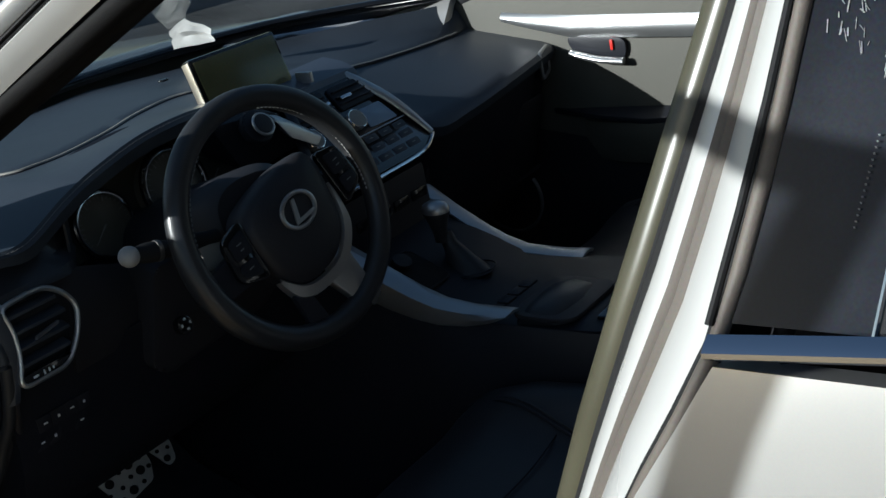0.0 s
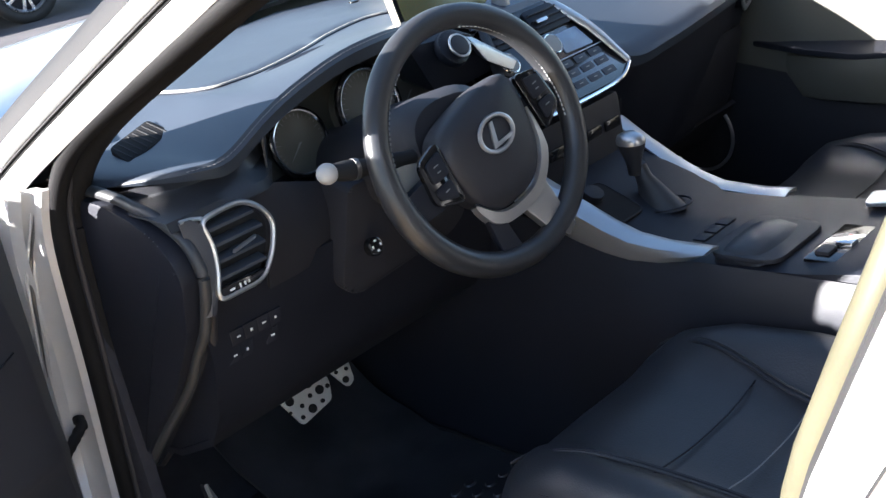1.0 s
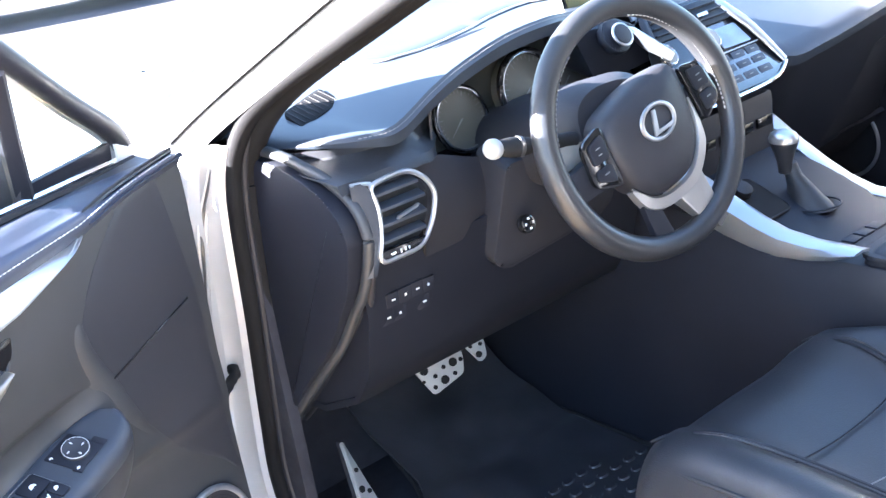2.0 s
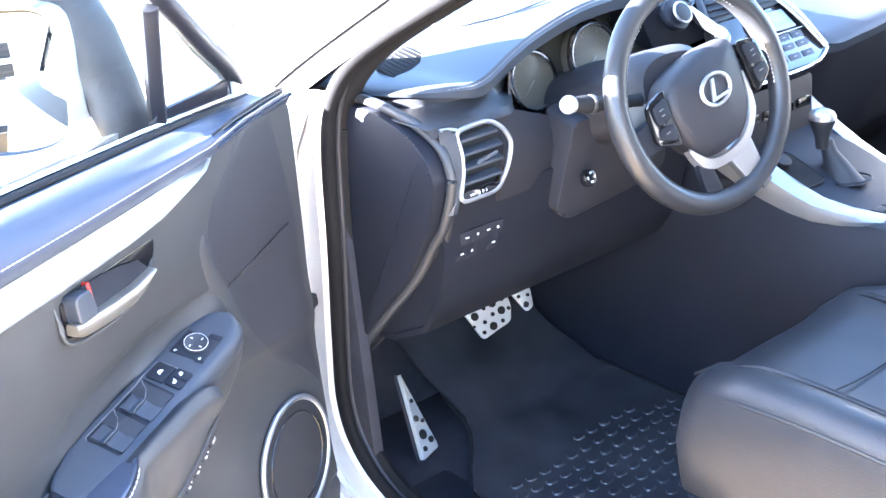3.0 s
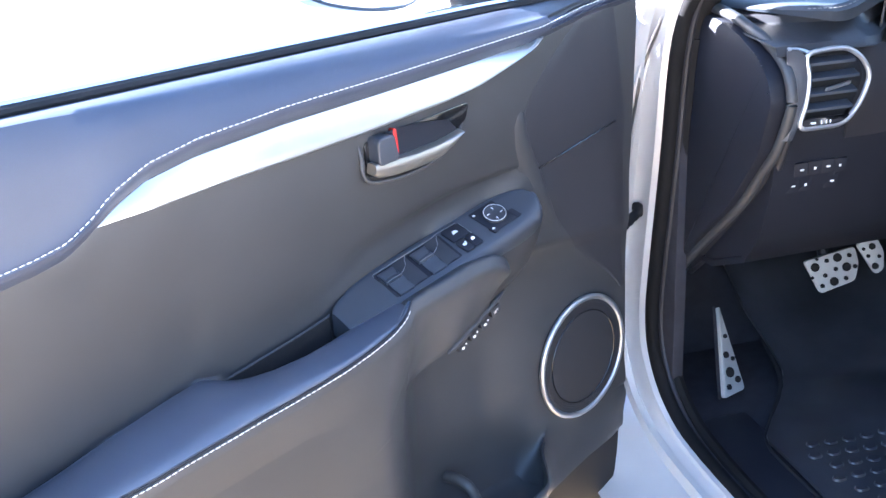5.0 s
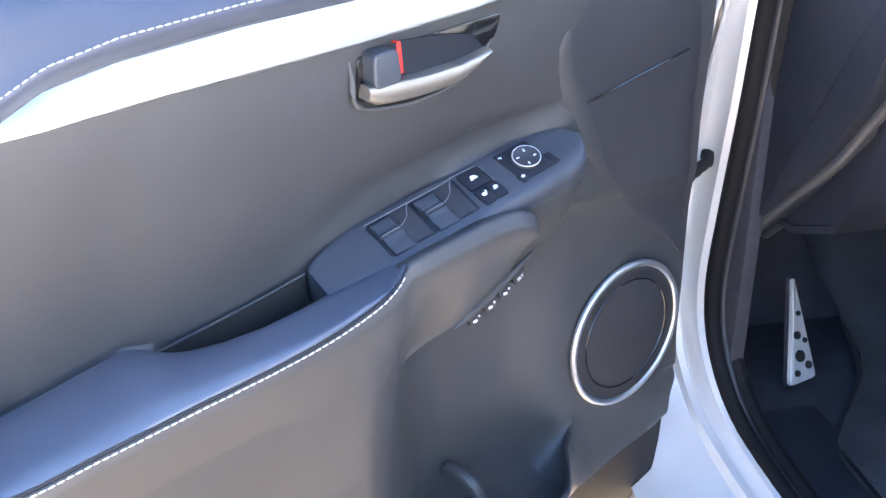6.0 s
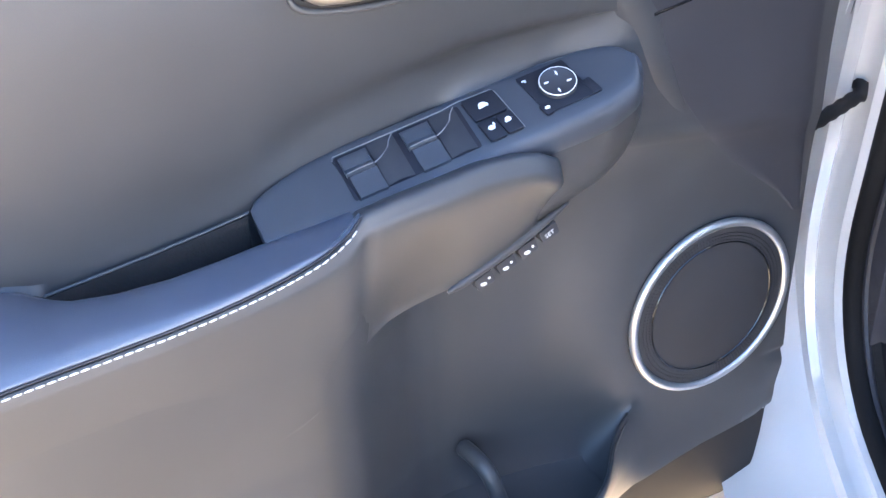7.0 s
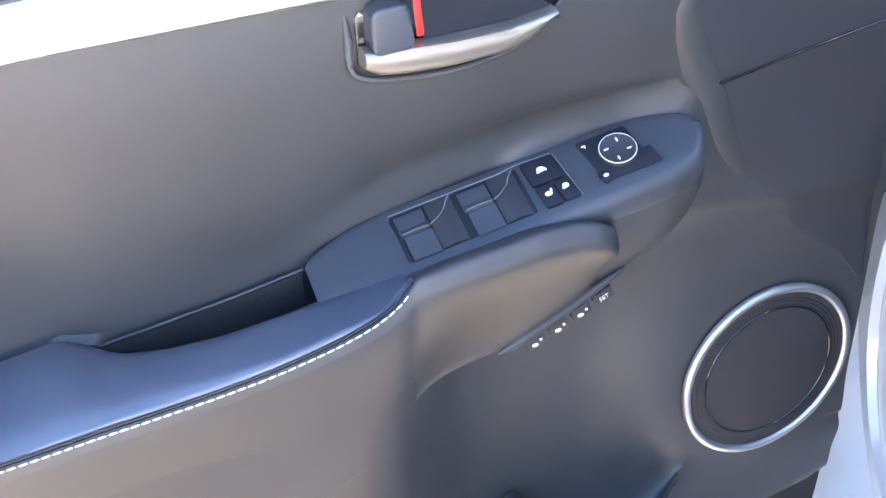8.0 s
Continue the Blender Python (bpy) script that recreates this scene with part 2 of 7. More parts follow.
# ---- ground ----
g = bmesh.new()
bmesh.ops.create_grid(g, x_segments=60, y_segments=60, size=250)
ground = part("ground", g, ASPHALT, smooth=0)
tagged(ground, "worn pale asphalt of a sunlit car park", "ground", kind="structure")

slab = bmesh.new()
for i in range(4):
    for j in range(5):
        x0, y0 = -10.0 + 3.6 * i, -9.0 + 3.3 * j
        box(x0, x0 + 3.585, y0, y0 + 3.285, 0.0, 0.012, 0.004, slab)
tagged(part("pavement", slab, CONCRETE, smooth=0), "pale sunlit concrete paving in large slabs", "pavement", kind="structure")

# ---- the car's shell: x to its right, y ahead, hub of the steering wheel at (-0.37, 0, 1.0) ----
car = thing("car", "silver crossover car with its front door open, standing on asphalt", "car")


def side_x(z):
    """Half width of the outer skin at a height."""
    return lerp(z, [(0.24, 0.80), (0.32, 0.875), (0.50, 0.905), (0.72, 0.915), (0.90, 0.905), (1.04, 0.880), (1.12, 0.866), (1.30, 0.792), (1.48, 0.715), (1.56, 0.60)])


def skin_rows(s, ys, zs, inset=0.0):
    return [[(s * (side_x(z) - inset), y, z) for z in zs] for y in ys]


LOW = [0.27, 0.34, 0.42, 0.50, 0.60, 0.70, 0.80, 0.88, 0.96, 1.03, 1.085]
# fenders and hood, rear body, closed side on the passenger's side
def nose_half(y):
    t = max(0, y - 0.55) / 1.38
    w = 1 - 0.10 * max(0, t - 0.45) ** 2 / 0.30
    top = 1.075 - 0.05 * t - 0.22 * max(0, t - 0.82) / 0.18
    sunk = 0.12 * max(0.0, min(1.0, (1.0 - y) / 0.12))
    pts = [(0.905 * w, 0.30 + 0.05 * t), (0.92 * w, 0.55), (0.915 * w, 0.80), (0.87 * w, 0.93 - 0.03 * t), (0.79 * w, top - 0.035), (0.70 * w, top - 0.005), (0.60 * w, top + 0.005 - sunk * 0.8 * max(0.0, min(1.0, (0.86 - y) / 0.14))), (0.35 * w, top + 0.02 - sunk), (0, top + 0.03 - sunk)]
    return [V((x, y, z)) for x, z in pts]


rows = []
for i in range(19):
    h = nose_half(0.484 + 1.446 * i / 18)
    h = curve(h, 26)
    rows.append([V((-p.x, p.y, p.z)) for p in h] + [p for p in h[::-1]][1:])
part("hood_panel", sheet(rows, 0.02), PAINT, car)
part("front_bumper", sheet([[V((x * 0.9, 1.93 + 0.13 * (1 - x * x) - 0.10 * abs(z - 0.6), z)) for x in [k / 10 - 1 for k in range(21)]] for z in (0.27, 0.40, 0.55, 0.70, 0.82)], 0.03), PAINT, car)
part("grille", box(-0.32, 0.32, 2.02, 2.07, 0.38, 0.80, 0.02), GLOSS, car)
for s in (-1, 1):
    part("headlight", plate(round_poly([(s * 0.48, 1.93, 0.80), (s * 0.82, 1.78, 0.86), (s * 0.85, 1.75, 0.78), (s * 0.55, 1.95, 0.72)], 0.03), (0, 0, 0), (0, 0.07, 0), 0.006), CHROME, car)
# rear quarter on both sides, from behind the rear door
for s in (-1, 1):
    ys = [-1.62, -1.9, -2.2, -2.5, -2.66]
    part("rear_quarter", sheet([[(s * (side_x(z) - 0.10 * max(0, (-y - 2.2)) ** 1.5), y, z) for z in LOW + [1.18, 1.30, 1.42, 1.50]] for y in ys], 0.03), PAINT, car)
part("tailgate", sheet([[V((x, -2.66 - 0.06 * (1 - (x / 0.8) ** 2) + 0.28 * max(0, z - 1.0), z)) for z in (0.35, 0.6, 0.85, 1.0, 1.2, 1.4, 1.52)] for x in [0.84 * (k / 6 - 1) for k in range(13)]], 0.03), PAINT, car)
# passenger side doors, outside
part("passenger_side_skin", sheet(skin_rows(1, [0.57, 0.2, -0.2, -0.7, -1.2, -1.64], LOW), 0.03), PAINT, car)
for y0, y1 in ((0.10, -0.70), (-0.76, -1.50)):
    part("side_window", sheet([[(side_x(z) - 0.006, y0 - (0.45 * (z - 1.1) / 0.38 if y0 > 0 else 0) + (y1 - y0) * k / 4, z) for z in (1.10, 1.2, 1.3, 1.40, 1.47)] for k in range(5)], 0.004), PANE if y0 > 0 else TINT, car).visible_shadow = False
part("passenger_pillar", sheet([[(side_x(z) - 0.003, y, z) for z in (1.08, 1.2, 1.3, 1.40, 1.5)] for y in (-0.69, -0.77)], 0.03), GLOSS, car)
# roof with rails, and the lining under it
def roof_row(y, dz=0.0, k=1.0):
    t = (y + 1.0) / 1.5
    top = 1.585 - 0.05 * t * t - dz
    return [V((0.71 * k * x, y, top - 0.085 * abs(x) ** 2.6)) for x in [j / 8 - 1 for j in range(17)]]


part("roof", sheet([roof_row(-0.33 - 2.15 * i / 10) for i in range(11)], 0.025), PAINT, car)
tagged(part("ceiling", sheet([roof_row(-0.36 - 2.1 * i / 10, 0.05, 0.97) for i in range(11)], 0.008), LINING, car), "pale grey cloth lining of the car's roof")
# windscreen with black edge
WB = [(-0.69, 0.50, 1.075), (-0.45, 0.80, 1.085), (0, 0.90, 1.09), (0.45, 0.80, 1.085), (0.69, 0.50, 1.075)]
WT = [(-0.585, -0.335, 1.475), (-0.33, -0.30, 1.515), (0, -0.29, 1.525), (0.33, -0.30, 1.515), (0.585, -0.335, 1.475)]
wb, wt = curve(WB, 17), curve(WT, 17)
ws = part("windscreen", sheet([[a.lerp(b, k / 8) + V((0, 0.03, 0.045)) * math.sin(math.pi * k / 8) for k in range(9)] for a, b in zip(wb, wt)], 0.005), PANE, car)
ws.visible_shadow = False
part("windscreen_edge", tube(wb, 0.016, 8, flat=0.5), GLOSS, car)
part("cowl", sheet([[p + V((0, 0.0, -0.005)), p + V((0, 0.06, -0.012)), p + V((0, 0.16, -0.03))] for p in wb], 0.01), PLASTIC, car)
# A pillars: painted outer skin, rubber groove, painted flange, inner trim
UPQ = V((0, 0.43, 0.90)).normalized()
for s in (-1, 1):
    line = curve([(s * 0.770, 0.47, 1.045), (s * 0.752, 0.36, 1.105), (s * 0.722, 0.12, 1.220), (s * 0.682, -0.12, 1.335), (s * 0.630, -0.36, 1.450)], 26)
    def sec(pts, th, mat_, name):
        part(name, sheet([[p + UPQ * a + V((s * -dx, 0, 0)) for a, dx in pts] for p in line], th), mat_, car)
    sec([(0.066, 0.030), (0.062, 0.012), (0.052, -0.010), (0.040, -0.021), (0.024, -0.026)], 0.004, RUBBER, "windscreen_moulding")
    sec([(0.025, -0.024), (0.022, -0.0275), (0.016, -0.0285), (0.008, -0.026), (0.004, -0.022)], 0.004, PAINT, "pillar_skin")
    sec([(0.004, -0.021), (0.000, -0.013), (-0.004, -0.019)], 0.003, RUBBER, "pillar_groove")
    sec([(-0.004, -0.020), (-0.006, -0.0225), (-0.012, -0.019), (-0.020, -0.012), (-0.028, -0.004)], 0.004, PAINT_IN, "pillar_flange")
    part("pillar_trim", tube([p + UPQ * 0.012 + V((s * -0.038, 0, 0)) for p in line], 0.032, 14, flat=0.9), GRAINED, car)
# door opening on the driver's side: jamb metal, rubber seal
SEAL = [(-0.62, -0.40, 1.43), (-0.665, -0.16, 1.315), (-0.71, 0.08, 1.205), (-0.735, 0.286, 1.112), (-0.742, 0.378, 1.042), (-0.745, 0.415, 0.960), (-0.745, 0.445, 0.780), (-0.745, 0.475, 0.620), (-0.745, 0.492, 0.500),
        (-0.745, 0.470, 0.420), (-0.745, 0.400, 0.360), (-0.745, 0.280, 0.335), (-0.745, 0.0, 0.330), (-0.745, -0.35, 0.335), (-0.745, -0.46, 0.36), (-0.745, -0.52, 0.45)]
seal = curve(SEAL, 90)
part("door_seal", tube(seal, 0.013, 10, up=(1, 0, 0)), SHADED_RUBBER, car, "black rubber door seal")
part("pillar_foot_trim", tube([p + V((0.024, 0.004, -0.004)) for p in seal[:36]], [0.014 + 0.006 * math.exp(-((k - 22) / 6) ** 2) for k in range(36)], 12, up=(1, 0, 0)), SHADED_RUBBER, car)
part("inner_flange", tube([p + V((0.022, -0.006, 0.004)) for p in seal[29:]], 0.012, 8, up=(1, 0, 0)), SHADED_RUBBER, car)
# hinge post: pressed sheet that steps from the seal out to the fender
post = []
for i in range(40):
    p = curve(SEAL[4:13], 40)[i]
    q = p + V((-0.004, 0.012, 0))
    low = max(0, min(1, (0.46 - p.z) / 0.12))
    o1, o2, o3, o4, o5 = V((-0.012, 0.020, -0.004 * low)), V((-0.030, 0.040, -0.012 * low)), V((-0.038, 0.085 - 0.05 * low, -0.03 * low)), V((-0.075, 0.115 - 0.09 * low, -0.045 * low)), V((-0.150, 0.125 - 0.10 * low, -0.07 * low))
    up = max(0.0, min(1.0, (p.z - 0.55) / 0.25))
    ridge = [q, q + V((-0.005, -0.005, 0)), q + V((-0.011, 0.000, 0)), q + o1 + V((0, 0.004, 0)), q + o2 + V((0.004, 0.004, 0)), q + o2 + V((-0.001, -0.010 * up, 0)), q + o2 + V((-0.006, -0.002 * up, 0))]
    post.append(ridge + [q + o3, q + o4, q + o5])
part("hinge_post", sheet(post, 0.006), POST_PAINT, car, "silver painted hinge post with pressed steps")
for k, dx in ((7, 0.004), (8, 0.010)):
    part("pressed_fold", tube([r[k] + V((dx, -0.002, 0)) for r in post[1:22]], [0.001 + 0.006 * math.sin(math.pi * (j + 0.5) / 21) for j in range(21)], 8, up=(1, 0, 0)), POST_PAINT, car)
fold = curve([(-0.795, 0.490, 0.775), (-0.789, 0.478, 0.840), (-0.785, 0.469, 0.889), (-0.780, 0.467, 0.920), (-0.772, 0.460, 0.950), (-0.766, 0.440, 0.985), (-0.764, 0.424, 1.010)], 24)
# dark tube paints the dark reflection that the bare metal shows in its fold
part("fold_dark_reflection", tube([p + V((0, -0.0008, 0)) for p in fold], [0.0032 * math.sin(math.pi * (k + 1) / 26) for k in range(24)], 8), SMOKE, car)
for dx in (-0.0055, 0.0055):
    part("fold_edge", tube([p + V((dx, -0.001, 0)) for p in fold], [0.0030 * math.sin(math.pi * (k + 1) / 26) for k in range(24)], 8), POST_PAINT, car)
part("seal_lip", tube([p + V((0.010, -0.012, 0.003)) for p in seal[10:70]], 0.0050, 8, up=(1, 0, 0)), GRAINED, car)
part("hood_gap", tube([(-0.67, 0.867, 1.0635), (-0.637, 0.895, 1.066), (-0.605, 0.922, 1.0675)], 0.004, 6), RUBBER, car)
part("sill_skin", sheet([[(-0.745, y, 0.322 - d), (-0.80, y, 0.318 - 2 * d), (-0.865, y, 0.300 - 2.6 * d), (-0.875, y, 0.262 - 2 * d), (-0.84, y, 0.215 - d)] for y, d in ((0.46, 0.022), (0.2, 0.022), (0.04, 0.022), (-0.06, 0.0), (-0.3, 0.0), (-0.5, 0.0), (-0.8, 0.0))], 0.01), PAINT_IN, car)
part("scuff_plate", box(-0.735, -0.62, -0.50, 0.40, 0.330, 0.342, 0.004), PLASTIC, car)
for z in (0.88, 0.44):
    part("door_hinge", plate([(-0.80, 0.58, z), (-0.90, 0.60, z), (-0.93, 0.52, z), (-0.85, 0.50, z)], (0, 0, 0), (0, 0, 0.05), 0.006), PAINT_IN, car)
# wiring gaiter between post and door
gaiter = curve([(-0.745, 0.512, 0.694), (-0.767, 0.497, 0.687), (-0.81, 0.472, 0.672), (-0.86, 0.44, 0.660)], 25)
part("wiring_gaiter", tube(gaiter, [0.0165 if i < 9 and i % 2 == 0 else 0.011 if i < 9 else 0.0085 if i % 2 else 0.0070 for i in range(25)], 12), RUBBER, car, "black ribbed rubber wiring gaiter")

# B pillar: rubber seal, two painted bands with a groove between, edge of the rear door
def bp(z, f):
    """Across the B pillar from the seal (0) to the rear door's edge (1)."""
    a = V((lerp(z, [(0.34, -0.738), (1.03, -0.736), (1.115, -0.719), (1.193, -0.695), (1.279, -0.669), (1.48, -0.605)]), lerp(z, [(0.34, -0.50), (0.70, -0.545), (0.93, -0.589), (1.034, -0.630), (1.115, -0.658), (1.193, -0.685), (1.279, -0.717), (1.48, -0.785)]), z))
    b = V((lerp(z, [(0.34, -0.868), (1.11, -0.868), (1.147, -0.857), (1.189, -0.839), (1.301, -0.793), (1.48, -0.718)]), lerp(z, [(0.34, -0.56), (0.70, -0.585), (0.90, -0.645), (1.047, -0.724), (1.111, -0.764), (1.147, -0.782), (1.231, -0.802), (1.301, -0.814), (1.48, -0.85)]), z))
    return a.lerp(b, f)


ZS = [0.34 + 1.14 * i / 30 for i in range(31)]
def bp_strip(f0, f1, out, n=6, thick=0.006):
    rows = []
    for z in ZS:
        a, b = bp(z, f0), bp(z, f1)
        nrm = V((-(a.y - b.y), (a.x - b.x), 0)).normalized()
        nrm = nrm if nrm.x < 0 or nrm.y > 0 else -nrm
        rows.append([a.lerp(b, k / n) + nrm * out * math.sin(math.pi * k / n) ** 0.6 for k in range(n + 1)])
    return sheet(rows, thick)


part("pillar_seal", tube([bp(z, 0.130) for z in ZS], 0.0150, 14), OLIVE_SEAL, car, "thick olive-grey rubber pillar seal")
part("seal_foot", bp_strip(0.20, 0.27, -0.002), RUBBER, car)
part("pillar_band", bp_strip(0.250, 0.485, 0.006), PAINT_IN, car, "silver painted pillar band")
part("pillar_groove", bp_strip(0.470, 0.600, -0.004), GROOVE, car)
part("pillar_band", bp_strip(0.585, 0.890, 0.005), PAINT_IN, car, "silver painted pillar band")
part("pillar_core", surf([[bp(z, 0.12) + V((0.02, -0.03, 0)), bp(z, 0.98) + V((0.02, -0.03, 0)), bp(z, 0.98) + V((0.10, -0.10, 0)), bp(z, 0.12) + V((0.06, -0.12, 0))] for z in ZS], ring=True, cap=True), GRAINED, car)
part("pillar_edge", tube([bp(z, 0.895) for z in ZS], 0.0030, 8), RUBBER, car)
part("pillar_lip", tube([bp(z, 0.945) for z in ZS], 0.0045, 10), GROOVE, car)
# rear door with its window
rear = part("rear_door", sheet([[V(((-side_x(z) + 0.002), lerp(z, [(0.34, -0.565), (0.70, -0.588), (0.90, -0.645), (1.047, -0.720), (1.111, -0.760), (1.135, -0.774)]) * (1 - k / 8) + (-1.60) * k / 8, z)) for z in [0.34, 0.42, 0.50, 0.60, 0.70, 0.80, 0.88, 0.95, 1.01, 1.06, 1.10, 1.133]] for k in range(9)], 0.025), PAINT, car, "closed silver rear door")
part("belt_moulding", sheet([[V((-side_x(1.14) - 0.010 * math.sin(math.pi * j / 5), -0.772 - 0.80 * k / 10, 1.136 + 0.0145 * j / 5 + 0.075 * k / 10)) for j in range(6)] for k in range(11)], 0.008), CHROME, rear, "chrome belt moulding")
def rear_pane(y, z):
    return V((-side_x(z) + 0.006, y, z))


ZW = [1.152 + 0.31 * i / 6 for i in range(7)]
def front_of(z):
    return bp(z, 0.90).y - 0.002


part("pillar_applique", sheet([[rear_pane(front_of(z) + (lerp(z, [(1.15, -0.849), (1.24, -0.864), (1.48, -0.905)]) - front_of(z)) * k / 4, z) for z in ZW] for k in range(5)], 0.006), APPLIQUE, rear, "dusty gloss black pillar trim with dried smears")
part("window_post", sheet([[rear_pane(lerp(z, [(1.15, -0.850), (1.24, -0.865), (1.48, -0.906)]) - 0.012 * k, z) + V((-0.004, 0, 0)) for z in ZW] for k in range(2)], 0.01), GLOSS, rear)
part("post_line", tube([rear_pane(lerp(z, [(1.15, -0.850), (1.24, -0.865), (1.48, -0.906)]) + 0.001, z) + V((-0.005, 0, 0)) for z in ZW], 0.0014, 6), CHROME, rear)
part("window_pane", sheet([[rear_pane(-0.864 - 0.17 * (z - 1.15) - 0.60 * k / 5, z + 0.07 * k / 5) for z in ZW] for k in range(6)], 0.004), TINT, rear, "dark tinted window")
part("window_channel", tube([rear_pane(front_of(z) + 0.002, z) + V((-0.004, 0.002, 0)) for z in ZW], 0.0022, 8), RUBBER, rear)
smear = bmesh.new()
rs = random.Random(5)
for y0, z0, dy, dz, n_ in ((-0.826, 1.290, 0.005, 0.008, 8), (-0.836, 1.286, 0.003, 0.010, 9), (-0.849, 1.276, 0.002, 0.022, 18), (-0.848, 1.294, 0.012, 0.003, 10), (-0.862, 1.296, 0.004, 0.004, 6)):
    for k in range(n_):
        y, z = y0 + rs.gauss(0, dy * 0.6), z0 + rs.uniform(-dz, dz)
        h, w = rs.uniform(0.0015, 0.006), rs.uniform(0.0001, 0.0004)
        lean = rs.uniform(-0.002, 0.001)
        q0, q1 = rear_pane(y, z) + V((-0.0004, 0, 0)), rear_pane(y + lean, z - h) + V((-0.0004, 0, 0))
        plate([q0 + V((0, w, 0)), q0 - V((0, w, 0)), q1 - V((0, w, 0)), q1 + V((0, w, 0))], (0, 0, 0), (-0.0003, 0, 0), 0, smear)
tagged(part("dried_smear", smear, SMEAR, rear, smooth=0), "dried pale splash streaks", kind="stuff")
row = bmesh.new()
for k in range(16):
    p = rear_pane(-0.846 + 0.0006 * k, 1.238 - 0.0026 * k) + V((-0.0026, 0, 0))
    plate([p, p + V((0, -0.0009, 0)), p + V((0.0004, -0.0009, -0.0011)), p + V((0.0004, 0, -0.0011))], (0, 0, 0), (-0.0003, 0, 0), 0, row)
part("dotted_mark", row, SMEAR, rear, smooth=0)
# floor, firewall, inner sides, rear bench wall that closes the cabin
part("floor_pan", box(-0.74, 0.80, -2.3, 0.74, 0.285, 0.325, 0.0), CARPET, car, "black carpet")
part("firewall", sheet([[V((x, 0.66, 0.30)), V((x, 0.76, 0.45)), V((x, 0.80, 0.70)), V((x, 0.84, 1.02))] for x in (-0.74, -0.3, 0.2, 0.78)], 0.02), CARPET, car)
part("side_kick_panel", plate([(-0.735, 0.44, 0.33), (-0.735, 0.72, 0.40), (-0.735, 0.74, 0.95), (-0.735, 0.42, 0.98)], (0, 0, 0), (0.02, 0, 0), 0.004), CARPET, car)
part("rear_bulkhead", sheet([[V((x, -1.55, 0.32)), V((x, -1.75, 1.15))] for x in (-0.78, 0.78)], 0.1), LEATHER, car)
part("rear_bench", box(-0.66, 0.66, -1.60, -1.10, 0.33, 0.66, 0.05), LEATHER, car)
part("rear_side_trim", box(-0.86, -0.84, -1.58, -0.80, 0.34, 1.05, 0.004), GRAINED, car)


def wheel_of(parent, x, y, s, r=0.36, name="wheel"):
    rub = part(name, tube([V((x, y + (r - 0.07) * math.cos(a), r + (r - 0.07) * math.sin(a))) for a in [2 * math.pi * i / 40 for i in range(40)]], 0.085, 12, ring=True, up=(1, 0, 0), flat=1.25), TYRE, parent, "black tyre on an alloy rim")
    part("rim", tube([V((x + s * 0.07, y + (r - 0.125) * math.cos(a), r + (r - 0.125) * math.sin(a))) for a in [2 * math.pi * i / 40 for i in range(40)]], 0.020, 8, ring=True, up=(1, 0, 0), flat=3.0), ALLOY, rub)
    for k in range(10):
        a = 2 * math.pi * k / 10 + (0.09 if k % 2 else -0.09)
        d = V((0, math.cos(a), math.sin(a)))
        t = V((0, -math.sin(a), math.cos(a)))
        c = V((x + s * 0.075, y, r))
        part("spoke", plate([c + d * 0.03 - t * 0.014, c + d * (r - 0.12) - t * 0.02, c + d * (r - 0.12) + t * 0.02, c + d * 0.03 + t * 0.014], (0, 0, 0), (s * 0.022, 0, 0), 0.005), ALLOY, rub)
    part("hub_cap", disc((x + s * 0.07, y, r), (s, 0, 0), 0.05, 0.03, 20, 0.004), ALLOY, rub)
    part("brake_disc", disc((x - s * 0.03, y, r), (s, 0, 0), r - 0.14, 0.02, 28), PLASTIC, rub)


for x, s in ((-0.80, -1), (0.80, 1)):
    for y in (0.98, -1.72):
        wheel_of(car, x, y, s)

# passenger door, closed, seen across the cabin
PD_SHADE_TOP = [(-0.72, 0.70), (0.12, 0.735), (0.50, 0.80)]
PD_Y = (0.50, 0.42, 0.374, 0.30, 0.235, 0.17, 0.118, 0.07, 0.029, -0.1, -0.2, -0.5, -0.72)
pd = part("passenger_door_trim", sheet([[V((0.735 - 0.02 * math.sin(math.pi * (z - 0.35) / 0.7), y, z)) for z in [lerp(y, PD_SHADE_TOP) + (1.09 - lerp(y, PD_SHADE_TOP)) * k / 6 for k in range(7)]] for y in PD_Y], 0.03), DOOR_GREY, car, "grey trim of the closed passenger door")
# lower trim in dark plastic: the cabin shade is put into its colour
part("shaded_lower_trim", sheet([[V((0.737 - 0.02 * math.sin(math.pi * (z - 0.35) / 0.7), y, z)) for z in [0.35 + (lerp(y, PD_SHADE_TOP) - 0.35) * k / 5 for k in range(6)]] for y in PD_Y], 0.03), GRAINED, pd)
part("trim_strip", sheet([[V((0.690 - 0.008 * math.sin(math.pi * k / 4), y, lerp(y, [(-0.6, 0.935), (-0.08, 0.949), (0.21, 0.964), (0.36, 1.006)]) + (lerp(y, [(-0.6, 0.040), (0.2, 0.040), (0.36, 0.012)])) * (k / 4))) for k in range(5)] for y in (0.36, 0.30, 0.2, 0.1, -0.1, -0.3, -0.6)], 0.006), SATIN, pd, "satin silver strip")
part("belt_seal", tube([(0.71, 0.42, 1.085), (0.705, 0, 1.065), (0.71, -0.7, 1.085)], 0.012, 8), PLASTIC, pd)
part("handle_recess", plate(round_poly([(0.684, 0.218, 0.964), (0.684, 0.080, 0.954), (0.684, 0.085, 0.908), (0.684, 0.200, 0.926)], 0.02), (0, 0, 0), (0.02, 0, 0), 0.003), PLASTIC, pd)
